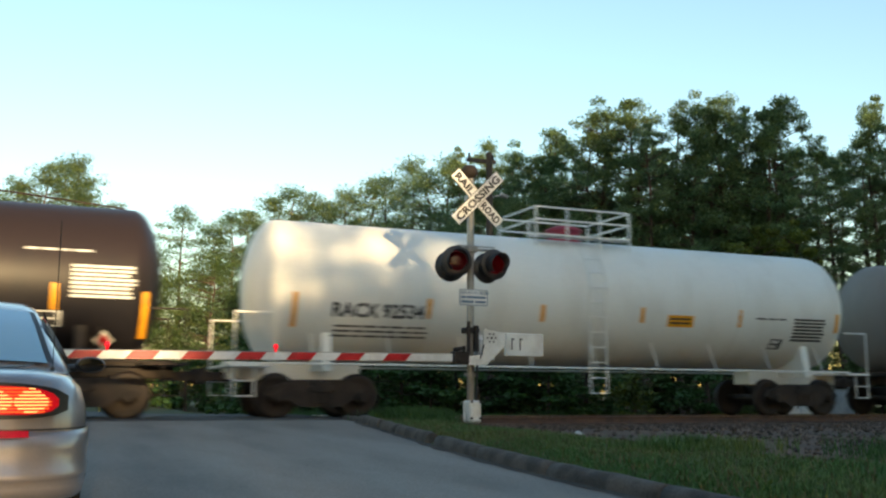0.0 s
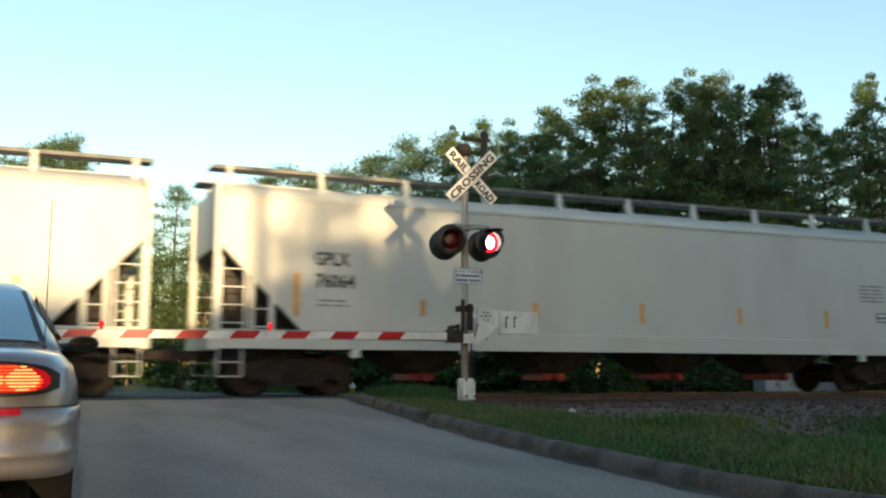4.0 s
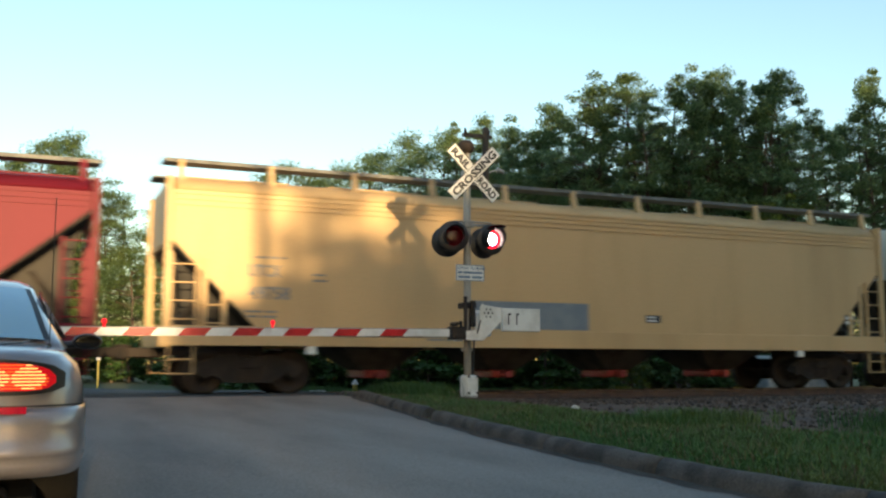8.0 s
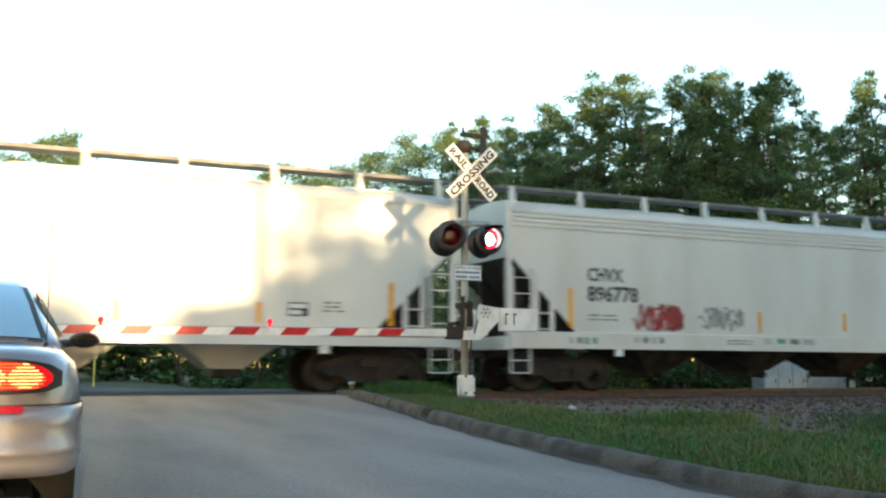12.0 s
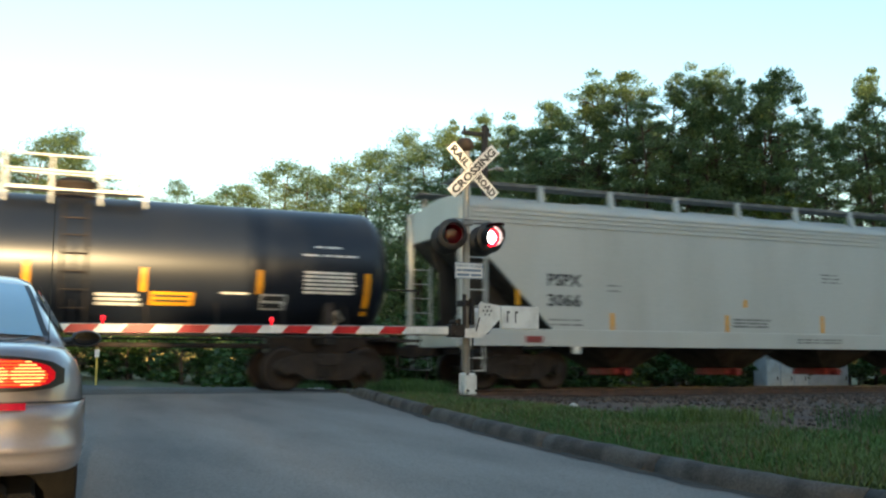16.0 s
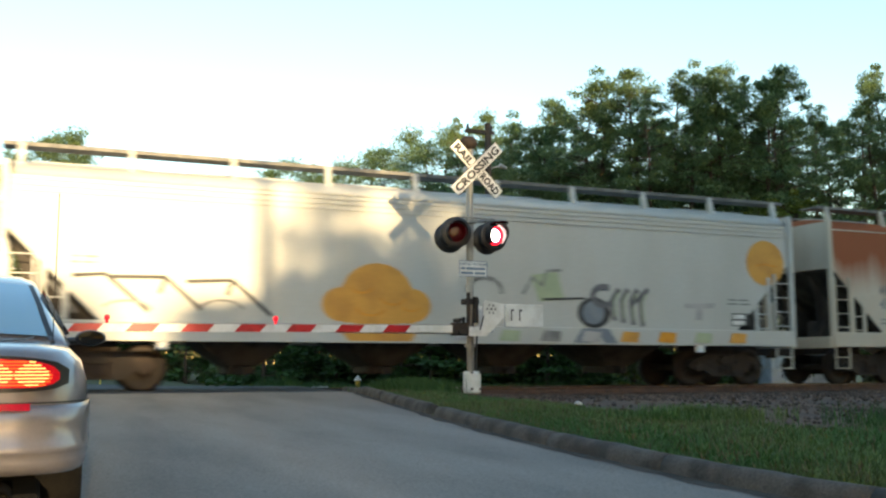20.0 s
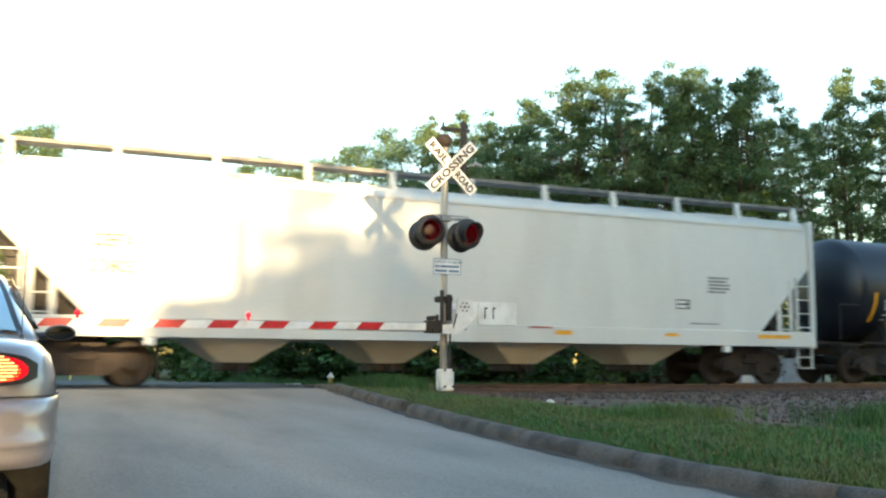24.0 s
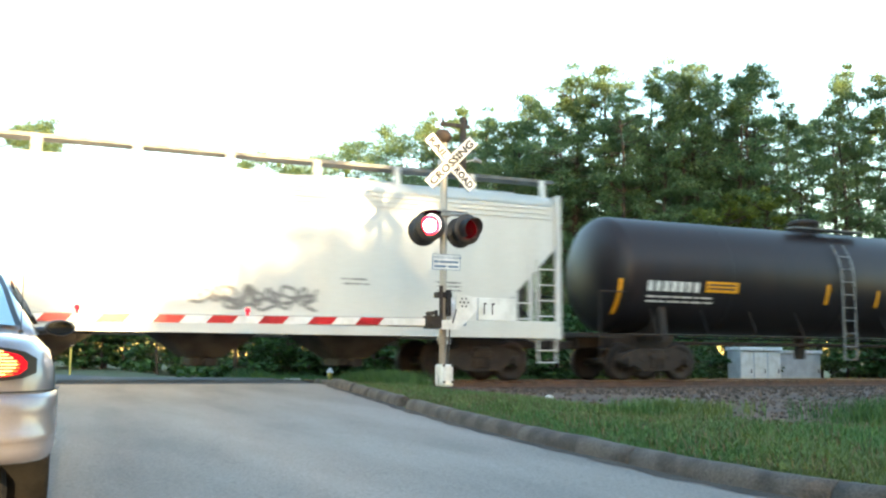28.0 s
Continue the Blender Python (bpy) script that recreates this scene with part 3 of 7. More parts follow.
PINES = [tree_meshes(70 + i, 14, b, s, "needle", n, 150, 0.098, clump=0.26, top=0.85, limb=0.5) for i, (b, s, n) in enumerate(((0.40, 2.3, 74), (0.50, 1.9, 60), (0.34, 2.5, 82), (0.56, 2.1, 54), (0.46, 1.7, 60)))]
FULL = [tree_meshes(60 + i, 14, b, s, "needle", n, 150, 0.098, clump=0.29, top=0.82, limb=0.5) for i, (b, s, n) in enumerate(((0.20, 2.9, 96), (0.26, 2.6, 84), (0.16, 3.1, 100)))]
BROADS = [tree_meshes(80 + i, 10, b, s, "leaf", n, 150, 0.100) for i, (b, s, n) in enumerate(((0.22, 3.0, 70), (0.16, 2.7, 66), (0.3, 3.2, 74)))]
STREET = [tree_meshes(85 + i, 10, b, s, "leaf", n, 34, 0.36) for i, (b, s, n) in enumerate(((0.18, 3.0, 76), (0.14, 2.8, 70), (0.22, 3.2, 78)))]
LIME = tree_meshes(97, 8.4, 0.78, 1.5, "lime", 22, 130, 0.11)
BUSHES = [tree_meshes(90 + i, 2.4, 0.06, 1.25, m, 26, 60, 0.11) for i, m in enumerate(("weed", "leaf", "lime"))]


def plant(kinds, name, label, category, group, x, y, H, h0, rng, wide=1.0):
    tr, cr = kinds
    ob = thing(name, label, category, group)
    s = H / h0
    ob.location, ob.rotation_euler, ob.scale = (x, y, ground_z(x, y) - 0.05), (0, 0, rng.uniform(0, 6.28)), (s * wide, s * wide, s)
    part("trunk", tr, None, ob)
    part("crown", cr, None, ob)
    return ob


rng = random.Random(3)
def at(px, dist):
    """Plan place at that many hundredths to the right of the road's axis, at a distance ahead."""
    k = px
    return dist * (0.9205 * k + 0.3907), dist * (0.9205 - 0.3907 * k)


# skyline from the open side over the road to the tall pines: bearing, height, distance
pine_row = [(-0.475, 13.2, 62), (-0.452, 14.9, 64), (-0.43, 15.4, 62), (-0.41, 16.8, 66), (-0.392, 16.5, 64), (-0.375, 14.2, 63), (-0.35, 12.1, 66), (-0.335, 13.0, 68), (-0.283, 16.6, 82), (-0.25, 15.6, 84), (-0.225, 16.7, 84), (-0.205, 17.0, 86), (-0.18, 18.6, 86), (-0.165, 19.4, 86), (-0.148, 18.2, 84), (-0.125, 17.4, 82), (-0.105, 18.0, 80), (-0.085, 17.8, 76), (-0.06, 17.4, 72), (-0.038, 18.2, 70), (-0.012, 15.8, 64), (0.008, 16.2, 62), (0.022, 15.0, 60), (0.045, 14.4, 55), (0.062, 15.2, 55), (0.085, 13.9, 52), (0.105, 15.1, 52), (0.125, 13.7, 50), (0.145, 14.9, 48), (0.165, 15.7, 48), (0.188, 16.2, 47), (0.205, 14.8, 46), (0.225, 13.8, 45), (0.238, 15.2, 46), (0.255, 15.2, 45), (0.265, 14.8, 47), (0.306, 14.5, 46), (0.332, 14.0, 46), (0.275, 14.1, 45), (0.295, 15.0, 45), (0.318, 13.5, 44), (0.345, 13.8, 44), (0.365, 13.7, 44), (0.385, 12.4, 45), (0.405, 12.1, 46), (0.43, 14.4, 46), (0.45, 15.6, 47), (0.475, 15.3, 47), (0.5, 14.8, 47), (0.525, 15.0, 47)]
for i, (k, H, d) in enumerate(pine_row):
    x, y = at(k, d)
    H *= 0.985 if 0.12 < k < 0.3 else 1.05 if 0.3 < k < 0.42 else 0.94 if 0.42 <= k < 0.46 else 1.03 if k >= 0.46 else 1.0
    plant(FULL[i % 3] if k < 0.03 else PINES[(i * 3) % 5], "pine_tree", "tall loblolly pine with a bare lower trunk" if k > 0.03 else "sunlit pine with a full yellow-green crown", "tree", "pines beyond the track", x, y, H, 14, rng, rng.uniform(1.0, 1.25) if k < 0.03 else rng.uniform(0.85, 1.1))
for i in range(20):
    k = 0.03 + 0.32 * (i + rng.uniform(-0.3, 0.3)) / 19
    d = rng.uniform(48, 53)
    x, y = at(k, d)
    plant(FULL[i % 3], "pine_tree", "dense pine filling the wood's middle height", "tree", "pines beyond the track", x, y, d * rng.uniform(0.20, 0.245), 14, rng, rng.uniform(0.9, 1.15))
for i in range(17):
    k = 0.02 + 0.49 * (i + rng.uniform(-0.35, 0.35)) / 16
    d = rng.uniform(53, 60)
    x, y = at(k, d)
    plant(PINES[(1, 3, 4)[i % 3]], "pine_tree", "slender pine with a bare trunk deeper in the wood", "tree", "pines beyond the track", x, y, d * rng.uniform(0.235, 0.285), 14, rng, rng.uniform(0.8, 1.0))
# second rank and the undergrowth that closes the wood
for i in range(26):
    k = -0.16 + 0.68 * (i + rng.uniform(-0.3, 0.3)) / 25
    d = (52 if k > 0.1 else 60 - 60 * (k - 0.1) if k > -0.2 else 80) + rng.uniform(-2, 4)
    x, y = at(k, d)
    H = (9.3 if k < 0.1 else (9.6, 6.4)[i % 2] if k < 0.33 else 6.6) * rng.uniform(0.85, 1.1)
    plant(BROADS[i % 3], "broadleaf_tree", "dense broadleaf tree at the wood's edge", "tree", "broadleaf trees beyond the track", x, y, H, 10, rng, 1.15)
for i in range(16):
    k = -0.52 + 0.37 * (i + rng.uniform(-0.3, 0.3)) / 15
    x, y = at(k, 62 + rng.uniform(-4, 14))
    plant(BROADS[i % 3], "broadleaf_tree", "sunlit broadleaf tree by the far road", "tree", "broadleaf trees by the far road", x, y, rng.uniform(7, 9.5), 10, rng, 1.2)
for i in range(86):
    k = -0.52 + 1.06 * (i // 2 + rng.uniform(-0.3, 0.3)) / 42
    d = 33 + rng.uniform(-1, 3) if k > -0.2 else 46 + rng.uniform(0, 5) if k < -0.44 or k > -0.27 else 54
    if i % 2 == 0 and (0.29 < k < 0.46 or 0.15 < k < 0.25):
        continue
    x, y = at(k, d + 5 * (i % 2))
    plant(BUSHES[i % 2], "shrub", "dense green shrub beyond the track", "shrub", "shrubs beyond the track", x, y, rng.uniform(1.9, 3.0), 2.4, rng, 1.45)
# unseen trees behind the queue, placed to keep the sun off most of the road and of the train
rng = random.Random(8)
back = [(0.9, -33, 6.6, 0), (2.2, -33, 7.5, 1), (3.7, -33, 7.35, 2), (5.4, -33, 7.4, 0), (7.4, -33, 7.6, 1), (-14, -16, 14, 0), (-18, -8, 13, 2), (-17, -26, 15, 0), (-22, -18, 15, 2), (-20, 2, 12, 1), (-26, -4, 14, 0)]
back += [(10.9 + 3.4 * i, -13 - 2 * (i % 2), 15.3 + 0.5 * (i % 3), (0, 2, 1)[i % 3]) for i in range(11)]
back += [(11.6 + 3.8 * i, -22, 16.2, (2, 0)[i % 2]) for i in range(10)]
back += [(9.8 + 3.4 * i, -33, 16.5 if i < 2 else 18.3 + 0.5 * (i % 3), (0, 2, 1)[i % 3]) for i in range(13)] + [(9.9 + 3.6 * i, -43, 16 if i < 2 else 18.9 + 0.5 * (i % 2), (1, 0, 2)[i % 3]) for i in range(13)]
# low unseen wood added at the street's end, which the sun just clears
back += [(-22 + 2.2 * i, -84 + 4 * (i % 2), 9.35 + 0.2 * (i % 3), (2, 0, 1)[i % 3]) for i in range(20)]
# unseen thin pines, added to weaken the sun on crossbuck and train
for i, (x, y, H, k) in enumerate(((1.1, -40, 10.4, 3), (-2.7, -84, 12.2, 4), (5.2, -36, 10.2, 3), (0.0, -86, 13.6, 2), (-0.9, -88, 12.8, 4), (1.4, -86, 13.6, 0))):
    plant(PINES[k], "filter_pine", "thin unseen pine added to filter the sun", "tree", "trees behind the queue", x, y, H, 14, rng, 0.85)
for i, (x, y, H, kind) in enumerate(back):
    plant(STREET[kind], "shade_tree", "dense unseen tree behind the camera, placed for its shade", "tree", "trees behind the queue", x, y, H, 10, rng, 1.05)
for x, y, H in ((30.6, 32.6, 8.3), (28.6, 33.0, 7.9)):
    plant(LIME, "sapling", "slender sapling with a yellow-green crown at the wood's edge", "tree", "saplings beyond the track", x, y, H, 8.4, rng)
plant(BUSHES[2], "shrub", "sunlit yellow-green shrub beyond the track", "shrub", "shrubs beyond the track", 17.6, 26.2, 1.5, 2.4, rng, 1.2)

# ---- crossing signal with its gate ----
MX, MY, MZ = 6.97, 15.36, 0.55
sig = thing("crossing_signal", "grey steel crossing mast with crossbuck, red lamps and gate", "crossing signal", at=pose(MX, MY, 0))
bm = bmesh.new()
rod(bm, (0, 0, MZ), (0, 0, 4.78), 0.064, n=16)
lathe(bm, [(0.11, 1.28), (0.11, 1.34)], "z", (0, 0, 0), 16)
part("mast", bm, "galv", sig, "galvanised steel mast")
bm = box(bmesh.new(), -0.09, 0.14, -0.16, 0.14, MZ - 0.06, MZ + 0.32, 0.03)
jb = part("junction_box", bm, "white", sig, "white cast base box with bolts")
for a in (-0.05, 0.11):
    for c in (MZ + 0.02, MZ + 0.30):
        part("bolt", rod(bmesh.new(), (a, -0.18, c), (a, -0.155, c), 0.022, n=8), "black", jb)
part("foundation", box(bmesh.new(), -0.3, 0.35, -0.3, 0.3, MZ - 0.6, MZ - 0.12, 0.03), "kerb", sig, "concrete foundation")
bell = part("bell", lathe(bmesh.new(), [(0.0, 5.02), (0.10, 5.00), (0.15, 4.93), (0.16, 4.86), (0.12, 4.80), (0.07, 4.77), (0.0, 4.77)], "z", (-0.02, 0, 0), 18), "under", sig, "dark weathered warning bell")
# crossbuck: two blades, one laid over the other
ZX = 4.41
for k, (words, lay) in enumerate((("RAIL ROAD", -0.098), ("CROSSING", -0.112))):
    ang = -45 if k == 0 else 45
    blade = part("crossbuck_blade", box(bmesh.new(), -0.61, 0.61, -0.005, 0.005, -0.114, 0.114), "sheet", sig, "white reflective blade with black letters")
    blade.matrix_basis = pose(0.09, lay, ZX, 0, 0, 0) @ Matrix.Rotation(radians(-ang), 4, "Y")
    rim = bmesh.new()
    for z in (-0.109, 0.109):
        box(rim, -0.605, 0.605, -0.0075, -0.0055, z - 0.005, z + 0.005)
    part("edge_line", rim, "letter", blade)
    if k == 0:
        for w, x in (("RAIL", -0.575), ("ROAD", 0.13)):
            me = text_mesh(w, 0.185, "letter", 0.0075).copy()
            xs_ = [q.co.x for q in me.vertices]
            s = 0.44 / (max(xs_) - min(xs_))
            me.transform(Matrix.Diagonal((s, 1, 1, 1)))
            t = part("lettering", me, None, blade)
            t.location = (x, -0.0085, -0.066)
    else:
        me = text_mesh(words, 0.185, "letter", 0.0075).copy()
        xs_ = [q.co.x for q in me.vertices]
        me.transform(Matrix.Diagonal((1.13 / (max(xs_) - min(xs_)), 1, 1, 1)))
        t = part("lettering", me, None, blade)
        t.location = (-0.565, -0.0085, -0.066)
part("blade_bracket", box(bmesh.new(), -0.09, 0.13, -0.092, 0.08, ZX - 0.06, ZX + 0.06, 0.01), "galv", sig)
# cross arm and lamps
bm = bmesh.new()
rod(bm, (-0.34, 0, 3.50), (0.46, 0, 3.50), 0.026, n=8)
rod(bm, (-0.30, -0.10, 3.54), (0.42, -0.10, 3.54), 0.012, n=6)
box(bm, -0.10, 0.10, -0.10, 0.10, 3.44, 3.56, 0.015)
part("cross_arm", bm, "galv", sig)


def lamp(x, y, z, turn, tilt=0.0, lit=True):
    u = lathe(bmesh.new(), [(0.0, 0.02), (0.265, 0.02), (0.275, 0.0), (0.265, -0.015), (0.17, -0.012), (0.0, -0.012)], "y", (0, 0, 0), 32)
    lathe(u, [(0.0, 0.26), (0.07, 0.25), (0.15, 0.17), (0.17, 0.02)], "y", (0, 0, 0), 20)
    rod(u, (0, 0.12, 0.1), (0, 0.12, 0.26), 0.03, n=8)
    unit = part("signal_lamp", u, "black", sig, "black round lamp backplate with hood")
    unit.matrix_basis = pose(x, y, z, tilt, 0, turn)
    v, f = [], []
    n = 26
    for i in range(n + 1):
        a = radians(-58 + 296 * i / n)
        long_ = 0.30 - 0.13 * (1 - math.sin(a)) * 0.5
        for r in (0.178, 0.170):
            v += [(r * math.cos(a), -0.012, r * math.sin(a)), (r * math.cos(a), -long_, r * math.sin(a))]
    for i in range(n):
        b = 4 * i
        f += [(b, b + 1, b + 5, b + 4), (b + 2, b + 6, b + 7, b + 3), (b + 1, b + 3, b + 7, b + 5)]
    part("hood", sheet_mesh("hood", v, f, "black", True), None, unit, "black lamp hood")
    if not lit:
        return None
    part("lens", lathe(bmesh.new(), [(0.0, -0.03), (0.065, -0.028), (0.106, -0.020)], "y", (0, 0, 0), 28), "lamplit", unit, "glowing lens")
    part("lens_rim", lathe(bmesh.new(), [(0.106, -0.021), (0.158, -0.018)], "y", (0, 0, 0), 28), "lampring", unit, "red glowing rim")
    # added flap, no real lamp part: it hides the constantly glowing lens
    sh = lathe(bmesh.new(), [(0.0, 0.003), (0.166, 0.003), (0.168, 0.0), (0.164, -0.003), (0.08, -0.010), (0.0, -0.013)], "y", (0, 0, -0.164), 28)
    s = part("shutter", sh, "lampred", unit, "added dark red flap that covers the glowing lens between flashes")
    s.location = (0, -0.037, 0.164)
    return s


shutter_a = lamp(-0.315, -0.11, 3.26, -14)
shutter_b = lamp(0.41, -0.11, 3.24, 4)
lamp(-0.33, 0.14, 3.20, 168, lit=False)
lamp(0.38, 0.14, 3.20, 184, lit=False)
# blue and white notice
nb = part("notice_sign", box(bmesh.new(), -0.25, 0.29, -0.085, -0.075, 2.50, 2.78), "sheet", sig, "small white notice with a blue border")
bm = bmesh.new()
for z in (2.508, 2.772):
    box(bm, -0.245, 0.285, -0.088, -0.0855, z - 0.006, z + 0.006)
for x in (-0.242, 0.282):
    box(bm, x - 0.006, x + 0.006, -0.088, -0.0855, 2.515, 2.766)
part("border", bm, "notice", nb)
t = part("lettering", text_mesh("REPORT PROBLEMS", 0.062, "notice", 0.001), None, nb)
t.location = (-0.222, -0.0875, 2.70)
for a, b, z in ((-0.21, -0.13, 2.625), (-0.11, 0.25, 2.625), (-0.21, 0.02, 2.545), (0.05, 0.25, 2.545)):
    part("notice_line", box(bmesh.new(), a, b, -0.088, -0.0855, z, z + 0.038), "notice", nb)
# gate machine, counterweight and arm
GZ = 1.60
bm = prism(bmesh.new(), [(-0.12, GZ - 0.13), (0.22, GZ - 0.13), (0.60, GZ + 0.24), (0.68, GZ + 0.42), (0.24, GZ + 0.48), (0.20, GZ + 0.50), (0.16, GZ + 0.44), (0.14, GZ + 0.05), (-0.12, GZ + 0.02)], "y", -0.20, -0.17)
gp = part("gate_plate", bm, "white", sig, "white steel side plate of the gate with holes")
for i in range(6):
    a = i * math.pi / 3
    part("hole", rod(bmesh.new(), (0.31 + 0.075 * math.cos(a), -0.206, GZ + 0.34 + 0.075 * math.sin(a)), (0.31 + 0.075 * math.cos(a), -0.201, GZ + 0.34 + 0.075 * math.sin(a)), 0.017, n=8), "black", gp)
part("hole", rod(bmesh.new(), (0.31, -0.206, GZ + 0.34), (0.31, -0.201, GZ + 0.34), 0.022, n=8), "black", gp)
part("gate_plate", prism(bmesh.new(), [(-0.12, GZ - 0.13), (0.22, GZ - 0.13), (0.60, GZ + 0.20), (0.68, GZ + 0.38), (0.16, GZ + 0.44), (0.14, GZ + 0.05), (-0.12, GZ + 0.02)], "y", 0.30, 0.33), "white", sig)
part("gate_motor", box(bmesh.new(), 0.10, 0.42, -0.12, 0.28, GZ - 0.06, GZ + 0.34, 0.03), "cabinet", sig, "grey gate motor housing")
bm = box(bmesh.new(), 0.56, 1.30, -0.26, -0.17, GZ + 0.03, GZ + 0.43, 0.012)
cw = part("counterweight", bm, "white", sig, "white counterweight plate")
for x in (0.66, 0.82):
    part("slot", box(bmesh.new(), x, x + 0.022, -0.265, -0.262, GZ + 0.14, GZ + 0.32), "black", cw)
    part("slot", box(bmesh.new(), x, x + 0.06, -0.265, -0.262, GZ + 0.31, GZ + 0.34), "black", cw)
bm = bmesh.new()
rod(bm, (-0.10, -0.14, GZ + 0.05), (-0.10, -0.14, GZ + 0.62), 0.035, n=8)
rod(bm, (0.05, -0.12, GZ + 0.10), (0.05, -0.12, GZ + 0.55), 0.05, n=8)
box(bm, -0.14, 0.12, -0.13, 0.10, GZ + 0.42, GZ + 0.52, 0.015)
part("mast_clamp", bm, "under", sig, "rusty clamp and pinion cover")
bm = box(bmesh.new(), -0.40, -0.12, -0.24, -0.02, GZ - 0.12, GZ + 0.10, 0.02)
for z in (-0.06, 0.14):
    rod(bm, (-0.30, -0.28, GZ + z), (-0.30, 0.0, GZ + z), 0.035, n=8)
rod(bm, (-0.24, -0.26, GZ + 0.08), (-0.24, -0.26, GZ + 0.19), 0.03, n=8)
part("arm_clamp", bm, "under", sig, "dark steel arm clamp")
bm = bmesh.new()
rod(bm, (0.06, -0.09, MZ + 0.3), (0.09, -0.09, GZ - 0.1), 0.016, n=6)
rod(bm, (0.09, -0.21, GZ - 0.02), (0.16, -0.21, GZ + 0.22), 0.012, n=6)
part("cable", bm, "black", sig, "black cable")
ARM0, ARM1 = -0.30, -8.30
arm_z = lambda x: GZ - 0.010 + 0.0095 * (x - ARM0)
bm = bmesh.new()
prism(bm, [(ARM0, arm_z(ARM0) - 0.062), (ARM1, arm_z(ARM1) - 0.062), (ARM1, arm_z(ARM1) + 0.062), (ARM0, arm_z(ARM0) + 0.062)], "y", -0.15, -0.115)
arm = part("gate_arm", bm, "sheet", sig, "lowered gate arm, white with slanted red bands")
for i in range(9):
    x0 = 5.36 - 0.813 * i - MX
    sl = 0.052
    bm = prism(bmesh.new(), [(x0 - sl + 0.0, arm_z(x0) - 0.0605), (x0 + 0.40 - sl, arm_z(x0 + 0.4) - 0.0605), (x0 + 0.40 + sl, arm_z(x0 + 0.4) + 0.0605), (x0 + sl, arm_z(x0) + 0.0605)], "y", -0.159, -0.1505)
    part("red_band", bm, "redsheet", arm, "red reflective band")
for x in (3.52, 0.985, -1.15):
    lx = x - MX
    bm = lathe(bmesh.new(), [(0.0, 0.195), (0.03, 0.188), (0.045, 0.155), (0.036, 0.120), (0.022, 0.115), (0.022, 0.06)], "z", (lx, -0.13, arm_z(lx)), 12)
    part("gate_lamp", bm, "gatelamp", arm, "small red gate lamp")
part("arm_wire", rod(bmesh.new(), (ARM0, -0.11, arm_z(ARM0) + 0.068), (ARM1, -0.11, arm_z(ARM1) + 0.068), 0.008, n=5), "galv", arm)
part("arm_rib", box(bmesh.new(), -2.6, ARM0, -0.112, -0.08, GZ - 0.10, GZ - 0.07), "galv", arm)

# ---- silver sedan waiting at the gate ----
def loft(bm, rings, close=True):
    vs = [[bm.verts.new(p) for p in r] for r in rings]
    fs = []
    for a, b in zip(vs, vs[1:]):
        n = len(a)
        for i in range(n if close else n - 1):
            fs.append(bm.faces.new((a[i], a[(i + 1) % n], b[(i + 1) % n], b[i])))
    if close:
        fs += [bm.faces.new(vs[0]), bm.faces.new(vs[-1][::-1])]
    for f in fs:
        f.smooth = True
    bmesh.ops.recalc_face_normals(bm, faces=fs)
    return bm


def mirror_ring(half, y):
    return [(x, y, z) for x, z in half] + [(-x, y, z) for x, z in half[::-1]]


car = thing("silver_sedan", "silver sedan with lit brake lamps waiting at the gate", "car", at=pose(-0.665, 4.62, road_z(5.6) - 0.01, radians(0) + 1.2, 0, 0))
rear = [(0.0, 0.60), (0.02, 0.70), (0.07, 0.79), (0.16, 0.86), (0.30, 0.90), (0.55, 0.92), (1.0, 0.925), (1.6, 0.93), (2.6, 0.935), (3.6, 0.93), (4.3, 0.90), (4.7, 0.83), (4.95, 0.68), (5.05, 0.5)]
def deck(y):
    return float(np.interp(y, [0, 0.07, 0.16, 0.3, 0.8, 1.3, 2.5, 3.7, 4.3, 4.8, 5.05], [0.905, 0.925, 0.938, 0.945, 0.955, 0.97, 0.97, 0.96, 0.86, 0.74, 0.60]))
rings = []
for y, w in rear:
    t, lift = deck(y), 0.055 * max(0.0, 1 - y / 0.7)
    rings.append(mirror_ring([(0.02, t + 0.012), (0.45 * w, t + 0.008), (0.78 * w, t - 0.004), (0.90 * w, t - 0.03), (0.96 * w, t - 0.085), (0.99 * w, t - 0.17), (w, 0.66), (0.995 * w, 0.50), (0.97 * w, 0.40 + lift), (0.90 * w, 0.34 + lift), (0.02, 0.32 + lift)], y))
part("body_shell", loft(bmesh.new(), rings), "silver", car, "silver metallic bodywork")
# bumper with two creases
half = [(y, w) for y, w in rear if y < 0.6]
rings = []
for z, o in ((0.375, -0.05), (0.398, 0.010), (0.44, 0.045), (0.458, 0.035), (0.475, 0.06), (0.50, 0.065), (0.52, 0.045), (0.60, 0.05), (0.655, 0.045), (0.675, 0.02), (0.68, -0.02)):
    right = [(w + o * (0.25 + 0.75 * min(1, y / 0.2)) * 0.25, y - o * max(0.0, 1 - y / 0.5), z) for y, w in half]
    rings.append([(x, y, z) for x, y, z in right[::-1]] + [(-x, y, z) for x, y, z in right])
part("rear_bumper", loft(bmesh.new(), rings, False), "silver", car, "silver rear bumper with moulded creases")
part("bumper_seam", loft(bmesh.new(), [[(x * 1.004, y - 0.004, z) for x, y, _ in rings[8]] for z in (0.688, 0.695)], False), "seam", car)
